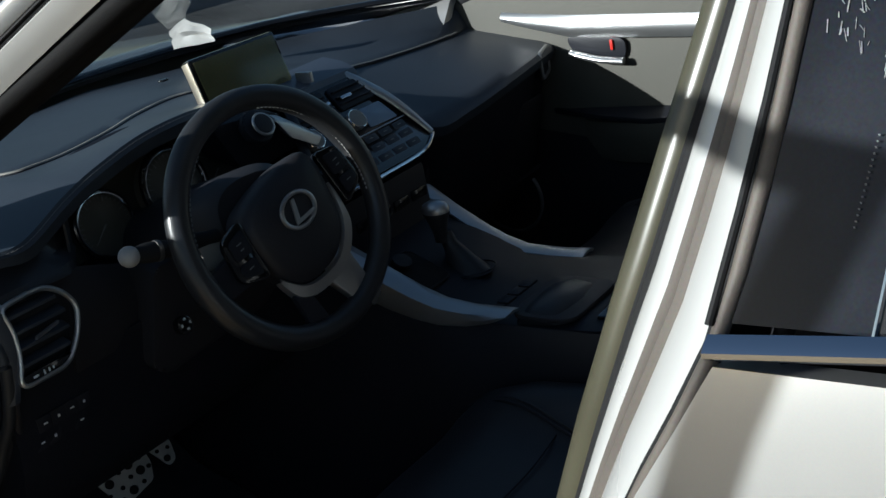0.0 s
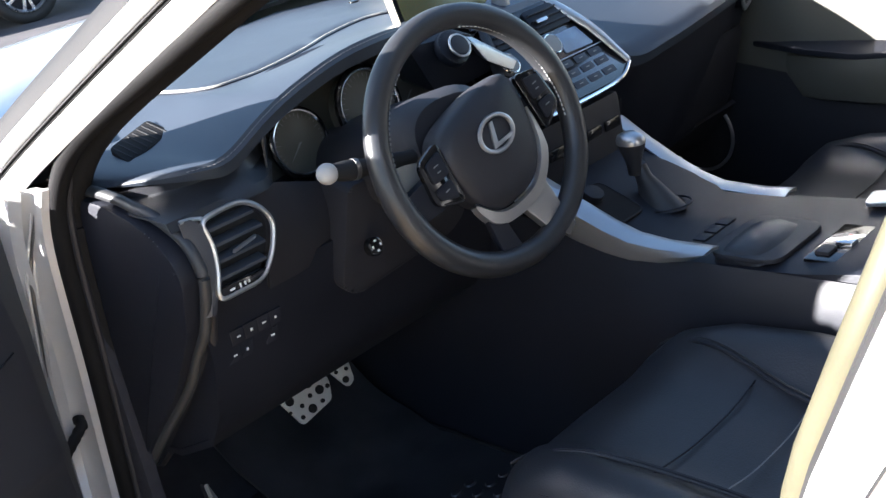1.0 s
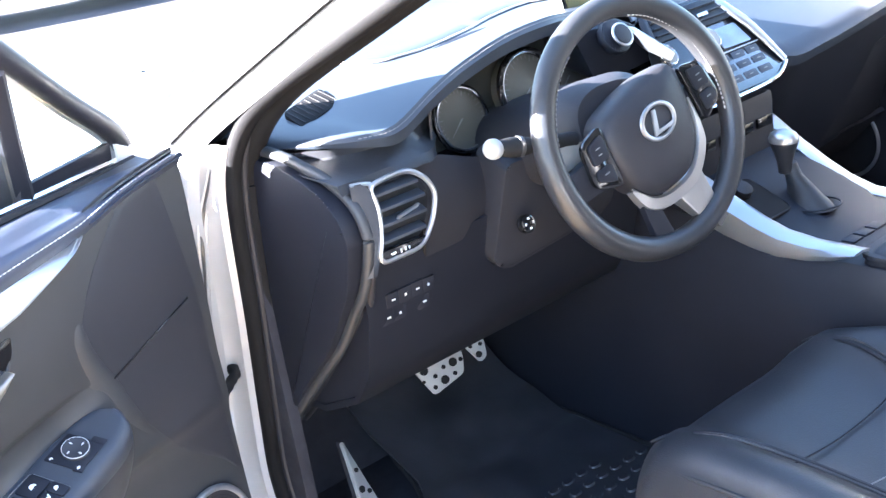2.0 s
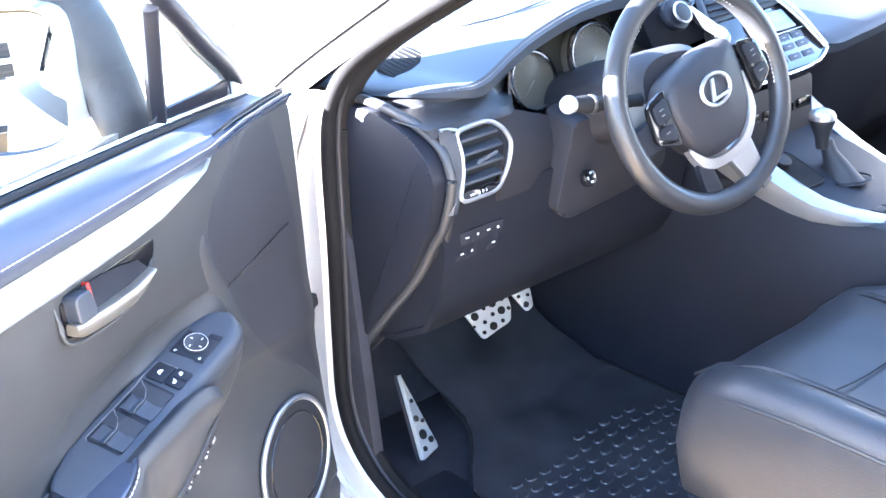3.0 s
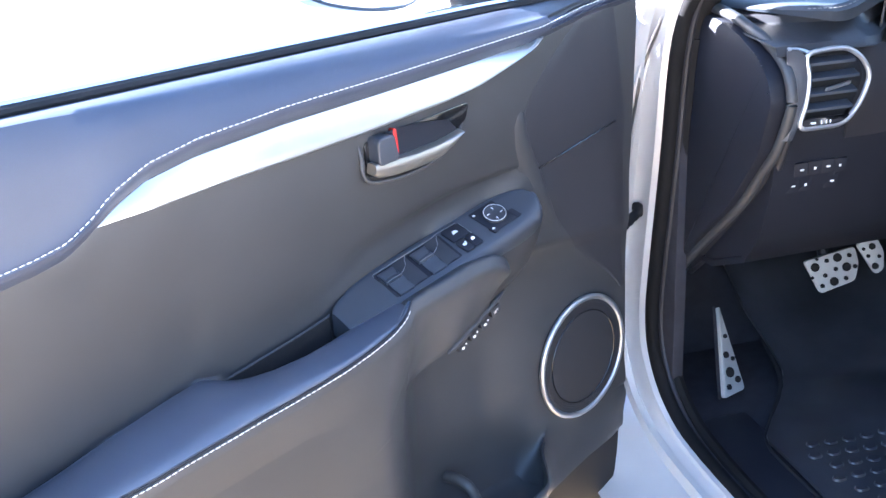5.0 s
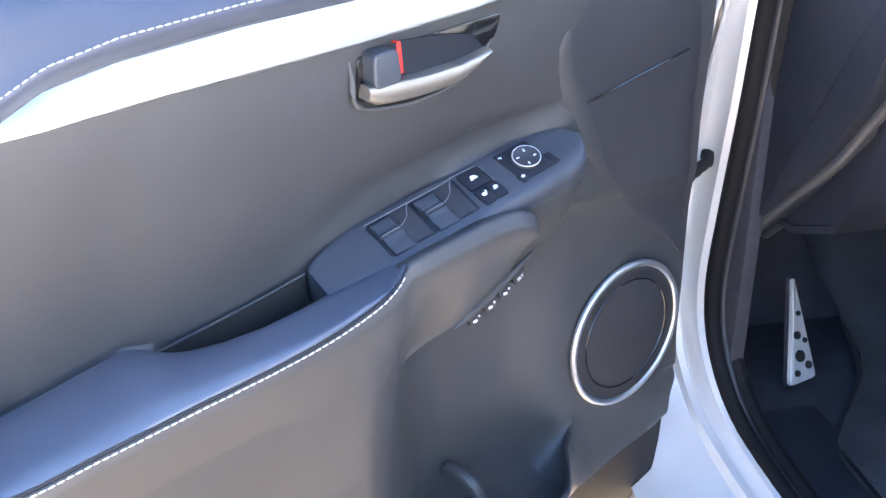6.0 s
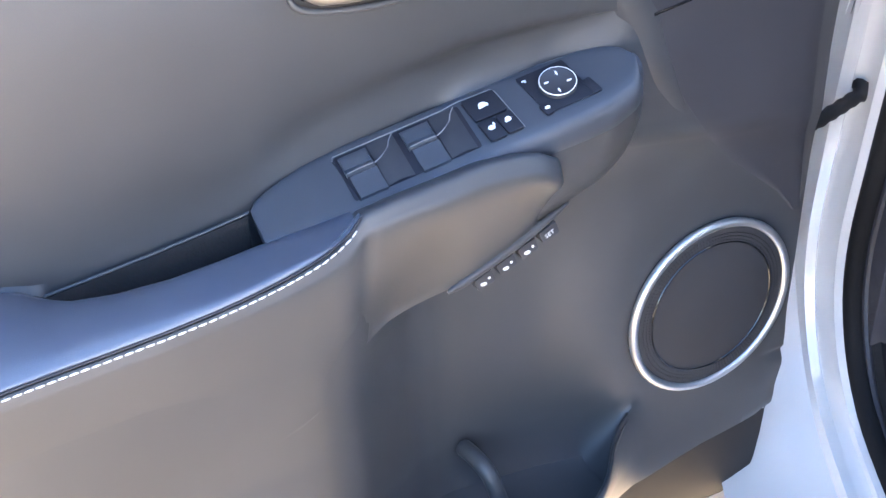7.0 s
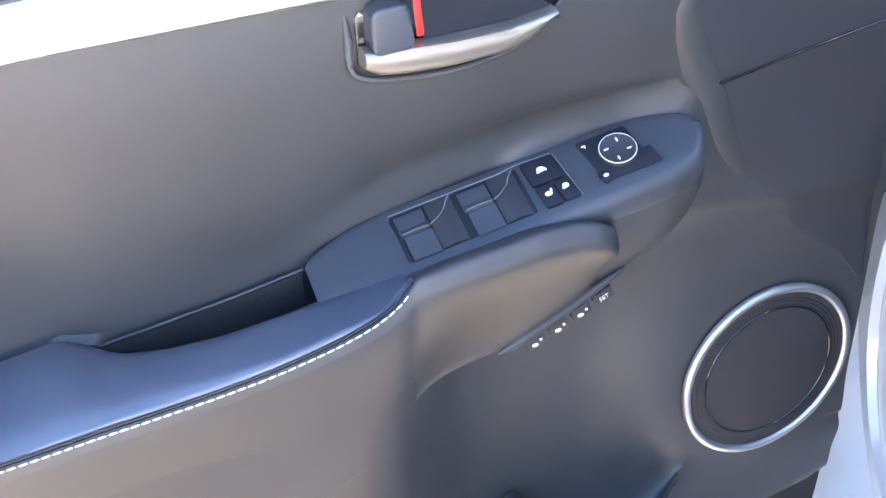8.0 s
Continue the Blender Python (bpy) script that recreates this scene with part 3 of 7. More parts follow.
part("handle", tube(curve([(0.680, 0.205, 0.930), (0.672, 0.14, 0.916), (0.674, 0.085, 0.910)], 10), 0.009, 10, flat=0.8), SATIN, pd, "satin silver pull handle")
part("lock_tab", box(0.679, 0.69, 0.108, 0.114, 0.932, 0.952, 0.001), RED, pd, "red lock tab")
part("armrest", surf([[V((0.712 - (0.712 - x) * f, y, z)) for x, z in ((0.71, 0.80), (0.64, 0.795 + 0.02 * k), (0.635, 0.76), (0.66, 0.70), (0.71, 0.68))] for k, y, f in ((-0.5, 0.26, 0.08), (-0.5, 0.20, 0.35), (-0.4, 0.12, 0.70), (-0.3, 0.03, 0.92), (0.2, -0.2, 1.0), (1, -0.6, 1.0))], ring=True, cap=True), DOOR_GREY, pd)
part("switch_panel", plate(round_poly([(0.71, 0.325, 0.812), (0.70, 0.318, 0.812), (0.655, 0.15, 0.802), (0.645, 0.04, 0.795), (0.645, -0.05, 0.800), (0.71, -0.05, 0.815)], 0.02), (0, 0, -0.008), (0, 0, 0.004), 0.003), PLASTIC, pd)
part("speaker_ring", tube(ellipse((0.684, 0.42, 0.610), (0, 1, 0), (0, 0, 1), 0.082, 0.082), 0.004, 8, ring=True, up=(1, 0, 0)), SATIN, pd)
part("speaker_cloth", disc((0.690, 0.42, 0.610), (-1, 0, 0), 0.080, 0.006, 32), MESH, pd)

# ---- the open front door: x along the door away from its hinge, y towards its inner face, z up ----
BASE = V((0.56, -0.82, 0.30))
turn = Matrix.Rotation(math.atan2(-0.475, -0.88), 4, "Z")
door = thing("front_door", "open silver front door with grey and black inner trim", "car door", Matrix.Translation(turn @ BASE) @ turn)


def D(u, n, z):
    return V((u, n, z)) - BASE


STITCH = [(0.60, 1.066), (0.66, 1.063), (0.712, 1.059), (0.788, 1.047), (0.897, 1.043), (1.03, 1.038), (1.18, 1.034), (1.285, 1.0266), (1.342, 1.016), (1.38, 0.999), (1.407, 0.979), (1.432, 0.965), (1.465, 0.9586), (1.497, 0.955), (1.60, 0.945), (1.75, 0.937)]
TRIM_LOW = [(0.60, 1.041), (0.772, 1.041), (0.83, 1.020), (0.90, 1.001), (0.956, 0.994), (1.077, 0.986), (1.19, 0.982), (1.26, 0.980), (1.325, 0.977), (1.406, 0.972), (1.75, 0.93)]
ARM_BACK = [(0.60, 0.80), (0.80, 0.842), (0.93, 0.830), (1.06, 0.800), (1.116, 0.769), (1.18, 0.758), (1.27, 0.745), (1.30, 0.765), (1.34, 0.758), (1.41, 0.744), (1.47, 0.729), (1.75, 0.67)]
ARM_N = [(0.60, -0.715), (0.76, -0.715), (0.82, -0.712), (0.875, -0.702), (0.893, -0.688), (0.91, -0.672), (0.935, -0.664), (1.05, -0.658), (1.09, -0.652), (1.13, -0.645), (1.20, -0.643), (1.40, -0.643), (1.75, -0.66)]
ARM_Z = [(0.60, 0.765), (0.80, 0.785), (0.90, 0.782), (1.00, 0.782), (1.06, 0.782), (1.09, 0.779), (1.107, 0.776), (1.126, 0.772), (1.15, 0.768), (1.176, 0.7645), (1.207, 0.7605), (1.245, 0.757), (1.282, 0.754), (1.318, 0.7505), (1.378, 0.745), (1.416, 0.740), (1.75, 0.71)]
ARM_LOW = [(0.60, 0.71), (0.84, 0.733), (0.977, 0.684), (1.05, 0.652), (1.12, 0.605), (1.75, 0.58)]
FIELD_N = [(0.60, -0.715), (0.68, -0.720), (0.78, -0.729), (0.86, -0.742), (0.96, -0.750), (0.99, -0.744), (1.03, -0.714), (1.07, -0.674), (1.11, -0.656), (1.75, -0.66)]
POCKET_N = [(0.60, -0.715), (0.70, -0.712), (0.76, -0.704), (0.78, -0.692), (0.87, -0.627), (0.95, -0.612), (1.03, -0.628), (1.10, -0.652), (1.75, -0.66)]
FOOT_N = [(0.60, -0.722), (0.70, -0.706), (0.78, -0.700), (0.87, -0.674), (1.03, -0.674), (1.10, -0.690), (1.75, -0.690)]
BACK_N = [(0.60, -0.708), (0.80, -0.709), (0.82, -0.718), (0.86, -0.729), (0.90, -0.735), (0.95, -0.739), (1.05, -0.742), (1.28, -0.742), (1.75, -0.738)]


def profile(u):
    zs, na, za = lerp(u, STITCH), lerp(u, ARM_N), lerp(u, ARM_Z)
    zb, zl, fn, bn_ = lerp(u, ARM_BACK), lerp(u, ARM_LOW), lerp(u, FIELD_N), lerp(u, BACK_N)
    b = max(0.0, min(1.0, (u - 0.772) / 0.05)) * max(0.0, min(1.0, (1.06 - u) / 0.05))
    low = lerp(u, [(0.58, 0.392), (0.61, 0.383), (0.65, 0.383), (0.69, 0.3835), (0.72, 0.381), (0.76, 0.377), (0.82, 0.374), (1.0, 0.360), (1.75, 0.320)])
    dl = low - 0.338
    slot = max(0.0, min(1.0, (u - 0.94) / 0.03)) * max(0.0, min(1.0, (1.275 - u) / 0.012))
    fl = max(0.0, min(1.0, (u - 0.80) / 0.06))
    tuck = max(0.0, min(1.0, (u - 1.275) / 0.03))
    lip_n, foot_n = lerp(u, POCKET_N), lerp(u, FOOT_N)
    def mix(closed, opened):
        return closed + (opened - closed) * b
    def fade(n):
        return -0.709 + (n + 0.709) * fl
    pts = [(-0.755, 1.066), (-0.735, 1.062), (-0.712, 1.056 if zs < 1.05 else zs + 0.000), (-0.700, zs + 0.010), (-0.704, zs), (-0.698, zs - 0.008), (-0.698, zs - min(0.05, (zs - 0.925) * 0.5)), (-0.702, min(0.93, zs - 0.045)), (bn_ * 0.5 - 0.703 * 0.5, 0.5 * zb + 0.46), (bn_ * 0.92 - 0.703 * 0.08, zb + 0.03), (fade(bn_), zb - 0.016 * tuck), (fade(bn_ + 0.003 + (na - bn_) * 0.40 * (1 - slot)), (za + zb) / 2 + 0.004 - 0.060 * slot - 0.022 * tuck),
           (fade(na - 0.012), za + 0.002 - 0.024 * slot - 0.014 * tuck), (fade(na), za - 0.012), (fade(na * 0.52 + fn * 0.48 + 0.003), (za + zl) / 2), (fn, zl - 0.012), (fn - 0.001, 0.57), (fn - 0.002, mix(0.50 + dl * 0.3, 0.480)), (mix(fn, fn - 0.003), mix(0.472 + dl * 0.3, 0.445)), (mix(fn * 0.7 + lip_n * 0.3, fn + 0.012), mix(0.462 + dl * 0.3, 0.408)), (mix(fn * 0.4 + lip_n * 0.6, lip_n - 0.016), mix(0.456 + dl * 0.3, 0.415)), (mix(lip_n - 0.003, lip_n - 0.007), mix(0.450 + dl * 0.3, 0.452)), (lip_n, mix(0.442 + dl * 0.3, 0.461)), (lip_n + 0.001, mix(0.432 + dl * 0.3, 0.448)),
           (lip_n * 0.45 + foot_n * 0.55, 0.030 + low), (foot_n, low), (-0.745, low - 0.012)]
    return pts


SPK = (0.690, 0.555)


def swell(u, z, n):
    """Cone of the panel that rises from its depth n to the speaker."""
    t = max(0.0, min(1.0, (0.195 - math.hypot(u - SPK[0], z - SPK[1])) / 0.095))
    return (-0.7185 - n) * t * t * (3 - 2 * t) * min(1.0, max(0.0, (u - 0.590) / 0.02)) if z < 0.76 else 0.0


def trim_rows(us, i0=0, i1=None, m=70):
    out = []
    for u in us:
        c = curve([V((0, n, z)) for n, z in profile(u)], m)
        row = []
        for p in c[i0:i1]:
            row.append(D(u, p.y + swell(u, p.z, p.y), p.z))
        out.append(row)
    return out


def skin_n(u, z):
    """Depth of the finished panel's face at a place."""
    c = curve([V((0, n, q)) for n, q in profile(u)], 120)
    best = -0.76
    for a, b in zip(c, c[1:]):
        if (a.z - z) * (b.z - z) <= 0 and abs(a.z - b.z) > 1e-7:
            best = max(best, a.y + (b.y - a.y) * (z - a.z) / (b.z - a.z))
    return best + swell(u, z, best)


def seam_u(z):
    """The seam where the dark front section meets the grey panel."""
    return lerp(z, SEAM)


SEAM = [(p.x, p.y) for p in curve([V((a, b, 0)) for a, b in [(0.30, 0.592), (0.60, 0.592), (0.63, 0.598), (0.66, 0.622), (0.68, 0.646), (0.714, 0.686), (0.75, 0.719), (0.787, 0.746), (0.823, 0.765), (0.857, 0.777), (0.876, 0.788), (0.91, 0.805), (0.937, 0.812), (0.954, 0.808), (0.99, 0.782), (1.037, 0.726), (1.075, 0.660)]], 140)]


US = [0.588 + 0.006 * i for i in range(43)] + [0.846 + 0.010 * i for i in range(88)]
panel = part("door_panel", sheet(trim_rows(US), 0.004), SOFT, door, "soft grey moulded door panel")
# dark section at the hinge end
fr = []
for j in range(48):
    z = 1.060 - 0.425 * j / 47
    e = seam_u(z)
    o = lerp(z, [(0.60, 0.588), (0.72, 0.600), (0.90, 0.607), (1.06, 0.640)])
    fr.append([D(o + (e - o) * k / 10, skin_n(o + (e - o) * k / 10, z) + (0.0022 if 0 < k < 10 else 0.0004), z) for k in range(11)])
part("front_trim", sheet(fr, 0.003), FRONT, door, "dark grey trim at the hinge end")
part("front_seam", tube([D(p.x, skin_n(p.x, p.y) + 0.0036, p.y) for p in curve([V((0.630, 0.896, 0)), V((0.72, 0.880, 0)), V((0.783, 0.867, 0))], 14)], 0.0011, 6), GLOSS, door)
roll_at = [(u, z, max(skin_n(u + d_, z) for d_ in (0.0, 0.008, 0.016))) for z, u in SEAM if 0.735 < z < 0.965]
roll_line = []
for k, (u, z, n_) in enumerate(roll_at):
    near = [q[2] for q in roll_at[max(0, k - 12):k + 13]]
    roll_line.append(D(u + 0.007, max(n_, sum(near) / len(near)) - 0.0190, z))
roll_line = [sum(roll_line[max(0, k - 5):k + 6], V((0, 0, 0))) / len(roll_line[max(0, k - 5):k + 6]) for k in range(len(roll_line))]
part("seam_roll", tube(roll_line, [0.022 * min(1.0, 0.72 + k / 60, 0.80 + (len(roll_line) - 1 - k) / 60) for k in range(len(roll_line))], 20, up=(0, 1, 0)), SOFT, door, "soft rolled edge of the panel")
# padded top with its stitched edge
tp = []
for u in US:
    zs = lerp(u, STITCH)
    zt = lerp(u, [(0.60, 1.060), (0.80, 1.068), (1.10, 1.073), (1.75, 1.082)])
    c = curve([V((0, -0.756, zt)), V((0, -0.735, zt + 0.002)), V((0, -0.708, zt - 0.006 if zs < 1.05 else max(zs + 0.002, zt - 0.004))), V((0, -0.692, zs + 0.014 if zs < 1.05 else zs)), V((0, -0.688, zs + 0.002)), V((0, -0.694, zs - 0.008)), V((0, -0.701, zs - 0.016))], 18)
    tp.append([D(u, p.y, p.z) for p in c])
part("top_pad", sheet(tp, 0.004), TOP_PAD, door, "blue-black padded top")
part("belt_seal", tube([D(u, -0.760, lerp(u, [(0.60, 1.062), (0.80, 1.070), (1.10, 1.076), (1.75, 1.086)])) for u in US[::6]], 0.006, 8), RUBBER, door, "black window seal")
part("belt_chrome", tube([D(u, -0.776, lerp(u, [(0.60, 1.066), (0.80, 1.074), (1.10, 1.080), (1.75, 1.090)])) for u in US[::6]], 0.004, 6), CHROME, door)


def stitches(parent, path, step, length, r=0.0008, mat=THREAD, name="stitching"):
    bm = bmesh.new()
    acc = 0.0
    on = None
    for a, b in zip(path, path[1:]):
        seg = (b - a).length
        t = 0.0
        while t < seg:
            rest = step - acc
            if t + rest > seg:
                acc += seg - t
                break
            t += rest
            acc = 0.0
            p = a + (b - a) * (t / seg)
            d = (b - a).normalized()
            tube([p, p + d * length * 0.5, p + d * length], [r * 0.6, r, r * 0.6], 5, bm=bm)
    return tagged(part(name, bm, mat, parent), "pale sewn stitching", kind="stuff")


stitches(door, [D(u, -0.6875, lerp(u, STITCH) + 0.006) for u in US], 0.007, 0.005, 0.0007)
# long satin strip
st = []
for i in range(60):
    u = 0.774 + (1.407 - 0.774) * i / 59
    a, b = lerp(u, STITCH) - 0.011, lerp(u, TRIM_LOW)
    if u > 1.30:
        a = max(a, b + 0.002)
    if u < 0.80:
        a = max(b + 0.002, a)
    tip = max(0.05, min(1.0, (1.408 - u) / 0.06, (u - 0.765) / 0.04))
    st.append([D(u, -0.700 + dn * tip, a + (b - a) * f) for f, dn in ((0.0, 0.0), (0.12, 0.0030), (0.30, 0.0065), (0.50, 0.0100), (0.70, 0.0128), (0.82, 0.0142), (0.90, 0.0140), (0.96, 0.0105), (1.0, 0.004))])
part("trim_strip", sheet(st, 0.004), SATIN, door, "long satin silver strip")
# inner door pull: dark recess, rounded tab, red mark, bright lower lip
def face_plate(pts, n, t, bevel):
    return plate(round_poly([D(u, n, z) for u, z in pts], 0.006), (0, 0, 0), (0, t, 0), bevel)


part("handle_recess", face_plate([(1.076, 0.974), (1.037, 0.978), (0.970, 0.982), (0.912, 0.985), (0.918, 0.966), (0.945, 0.944), (0.985, 0.934), (1.075, 0.934)], -0.716, 0.0195, 0.001), GLOSS, door)
shell = []
for i in range(14):
    f = i / 13
    u = 1.028 - 0.100 * f
    shell.append([D(u + 0.004 * j, -0.6925 - 0.0025 * math.sin(math.pi * f) + 0.002 * (j / 6), 0.948 + (0.981 - 0.948 + 0.004 * f - 0.012 * f * f) * j / 6) for j in range(7)])
part("handle_shell", sheet(shell, 0.001), PLASTIC, door)
part("handle_tab", plate(round_poly([D(1.070, -0.692, 0.979), D(1.045, -0.692, 0.981), D(1.040, -0.692, 0.950), D(1.070, -0.692, 0.948)], 0.007, 6), (0, -0.008, 0), (0, 0.013, 0), 0.003, seg=4), SWITCH, door)
part("lock_tab", face_plate([(1.0380, 0.982), (1.0325, 0.982), (1.0300, 0.953), (1.0355, 0.952)], -0.700, 0.0085, 0.0008), RED, door, "red lock tab")
lip = []
for i in range(25):
    u = 1.075 - 0.138 * i / 24
    zt = lerp(u, [(0.937, 0.958), (0.955, 0.9535), (0.971, 0.951), (1.012, 0.949), (1.052, 0.950), (1.075, 0.951)])
    zl = lerp(u, [(0.937, 0.955), (0.954, 0.9425), (0.967, 0.936), (0.98, 0.9325), (1.013, 0.9300), (1.045, 0.9305), (1.065, 0.9325), (1.075, 0.939)])
    c = curve([V((0, -0.694, zt + 0.001)), V((0, -0.685, zt + 0.0005)), V((0, -0.681, zt - 0.001)), V((0, -0.680, zt * 0.5 + zl * 0.5)), V((0, -0.683, zt * 0.12 + zl * 0.88)), V((0, -0.690, zl)), V((0, -0.698, zl + 0.001))], 14)
    lip.append([D(u, p.y, p.z) for p in c])
part("pull_lip", surf(lip, ring=True, cap=True), LIP, door, "satin metal pull lip")
sur = curve([D(1.082, -0.702, 0.982), D(1.081, -0.697, 0.957), D(1.079, -0.695, 0.933), D(1.05, -0.694, 0.925), D(1.00, -0.694, 0.925), D(0.955, -0.695, 0.936), D(0.930, -0.698, 0.955), D(0.910, -0.702, 0.988)], 40)
part("lip_surround", tube(sur, [0.0032 * min(1.0, 0.3 + i / 8, 0.3 + (39 - i) / 8) for i in range(40)], 12, flat=0.8), SOFT, door)

# switch panel on the armrest: a sloping plate
E1, E2, EN = V((-0.9715, 0.086, 0.221)).normalized(), V((0, 0.931, -0.364)).normalized(), V((0.237, 0.354, 0.905)).normalized()
PLATE_AT = V((0.9906, -0.7168, 0.8057))


def S(a, b, h=0.0):
    """A place on the switch plate, in metres: a along it towards the hinge, b across it towards the cabin, h above it."""
    return PLATE_AT + E1 * a + E2 * b + EN * h - BASE


BACK_EDGE = [(-0.132, 0.0), (-0.127, -0.006), (-0.115, -0.0115), (-0.0845, -0.0197), (-0.051, -0.0224), (0.117, -0.0211), (0.150, -0.0181), (0.169, -0.0135), (0.181, -0.006), (0.186, 0.004)]
FRONT_EDGE = [(-0.132, 0.034), (-0.096, 0.040), (-0.06, 0.0415), (0.12, 0.0415), (0.150, 0.040), (0.172, 0.034), (0.181, 0.026), (0.186, 0.014)]
DROP = [(-0.132, 0.020), (0.05, 0.022), (0.09, 0.030), (0.14, 0.034), (0.186, 0.030)]
rows = []
for i in range(61):
    a = -0.132 + 0.318 * i / 60
    p, q, d_ = lerp(a, BACK_EDGE), lerp(a, FRONT_EDGE), lerp(a, DROP)
    rows.append([S(a, p - 0.001, -0.014), S(a, p, -0.0022), S(a, p + 0.002, -0.0004)] + [S(a, p + 0.003 + (q - p - 0.006) * k / 6, 0.0) for k in range(7)] + [S(a, q, -0.0008), S(a, q + 0.004, -0.0034), S(a, q + 0.0065, -0.009), S(a, q + 0.0075, -d_ * 0.7), S(a, q + 0.003, -d_), S(a, q - 0.020, -d_ - 0.012)])
sp = part("switch_panel", sheet(rows, 0.004), SWITCH, door, "matt blue-black switch panel")
part("panel_nose_cap", sheet([[rows[-1][k], rows[-1][k] + (E1 * 0.003 - EN * 0.002)] for k in range(len(rows[-1]))], 0.003), SWITCH, sp)
part("panel_tail", plate([S(-0.131, 0.000, -0.001), S(-0.131, 0.036, -0.001), S(-0.131, 0.036, -0.040), S(-0.131, 0.000, -0.040)], E1 * -0.001, E1 * 0.002), SWITCH, sp)


def key(a0, a1, b0, b1, h0=0.0, h1=0.006, mat=SWITCH, name="switch", bevel=0.0010, r=0.0025, parent=None, skew=0.0):
    poly = round_poly([S(a0, b0), S(a1, b0), S(a1 + skew, b1), S(a0 + skew, b1)], r, 3)
    return part(name, plate(poly, EN * h0, EN * h1, bevel), mat, parent or sp)


def rocker(a0, a1, rise):
    """A window switch: two hinged halves with a finger edge between them."""
    w = part("window_switch", surf([[S(a0 + 0.0045 * k, b, h) for b, h in ((-0.0095, -0.001), (-0.0090, 0.0024), (-0.0070, 0.0034), (0.0030, 0.0016 + rise), (0.0085, 0.0052), (0.0100, 0.0054), (0.0108, 0.0040), (0.0108, 0.0022))] for k in range(6)]), SWITCH, sp)
    part("switch_half", surf([[S(a0 + 0.0015 + 0.0044 * k, b, h) for b, h in ((0.0108, 0.0018), (0.0118, 0.0030), (0.0200, 0.0012), (0.0310, 0.0030), (0.0330, 0.0026), (0.0335, -0.001))] for k in range(6)]), SWITCH, w)
    part("switch_edge", tube([S(a0 + 0.001, 0.0098, 0.0054), S((a0 + a1) / 2, 0.0094, 0.0060), S(a1 - 0.001, 0.0096, 0.0054)], 0.00035, 6), DULL, w)
    for sg, aa in ((-1, a0), (1, a0 + 0.0225)):
        part("switch_side", plate([S(aa, -0.0085, 0.0030), S(aa, 0.0095, 0.0050), S(aa, 0.0105, 0.0), S(aa, -0.0092, 0.0)], E1 * -0.0002, E1 * 0.0002), SWITCH, w)


# sunken floor of the window switches with its raised rim
key(-0.0605, 0.0435, -0.0128, 0.0320, -0.001, 0.0003, PLASTIC, "switch_well", 0.0002, 0.003)
rocker(-0.0575, -0.0350, 0.0)
rocker(-0.0065, 0.0160, 0.0)
for a0 in (-0.0330, 0.0185):
    part("well_web", surf([[S(a0 + 0.0215 * k / 7, b, 0.0006 + 0.0028 * math.sin(math.pi * k / 7) * w_) for b, w_ in ((-0.0120, 0.2), (-0.004, 0.6), (0.010, 1.0), (0.022, 1.0), (0.0315, 0.7))] for k in range(8)]), FRONT, sp)
    part("well_edge", tube(curve([S(a0 - 0.001, 0.008, 0.0030), S(a0 + 0.006, 0.0045, 0.0026), S(a0 + 0.013, -0.001, 0.0022), S(a0 + 0.0165, -0.0070, 0.0018), S(a0 + 0.0215, -0.0128, 0.0010)], 12), 0.00045, 6), DULL, sp)
lk = key(0.0462, 0.0735, -0.0130, 0.0105, 0, 0.0030, PLASTIC, "window_lock_switch", 0.0008, 0.0025, skew=0.002)
l1 = key(0.0485, 0.0622, 0.0120, 0.0330, 0, 0.0030, PLASTIC, "lock_switch", 0.0008, 0.002, skew=0.002)
l2 = key(0.0632, 0.0765, 0.0120, 0.0325, 0, 0.0030, PLASTIC, "unlock_switch", 0.0008, 0.002, skew=0.002)
part("switch_frame", tube([S(-0.0615, -0.0105, 0.0004), S(-0.0600, -0.0140, 0.0006), S(0.030, -0.0142, 0.0006), S(0.0440, -0.0160, 0.0006), S(0.0725, -0.0150, 0.0006), S(0.0752, -0.0110, 0.0006), S(0.0795, 0.0310, 0.0004)], 0.0004, 6), DULL, sp)
part("switch_frame", tube([S(-0.0615, -0.0100, 0.0002), S(-0.0565, 0.0335, 0.0002)], 0.0006, 6), PLASTIC, sp)


def glyph(a, b, shapes, parent, h):
    """A small printed mark: ovals (dx, dy, rx, ry) in metres round a place on the plate."""
    bm = bmesh.new()
    for dx, dy, rx, ry in shapes:
        plate(ellipse(S(a + dx, b + dy, h), E1, E2, rx, ry, 12), (0, 0, 0), EN * 0.0003, 0, bm)
    return part("marking", bm, PRINT, parent, smooth=0)


glyph(0.0600, -0.0020, [(0, 0, 0.0034, 0.0026), (0.0034, 0.0012, 0.0010, 0.0016), (-0.0028, 0.0020, 0.0012, 0.0010)], lk, 0.0031)
glyph(0.0563, 0.0215, [(0, 0, 0.0030, 0.0022), (0.0030, -0.0025, 0.0009, 0.0016)], l1, 0.0031)
glyph(0.0708, 0.0200, [(0, 0, 0.0026, 0.0024), (-0.0022, 0.0016, 0.0012, 0.0010)], l2, 0.0031)
mk = key(0.0940, 0.1350, -0.0140, 0.0290, 0, 0.0012, PLASTIC, "mirror_switch", 0.0004, 0.0015, skew=0.006)
part("switch_corner", plate(round_poly([S(0.1370, 0.0130), S(0.1445, 0.0120), S(0.1475, 0.0285), S(0.1395, 0.0290)], 0.0015, 2), EN * 0.0, EN * 0.0016, 0.0003), PLASTIC, mk)
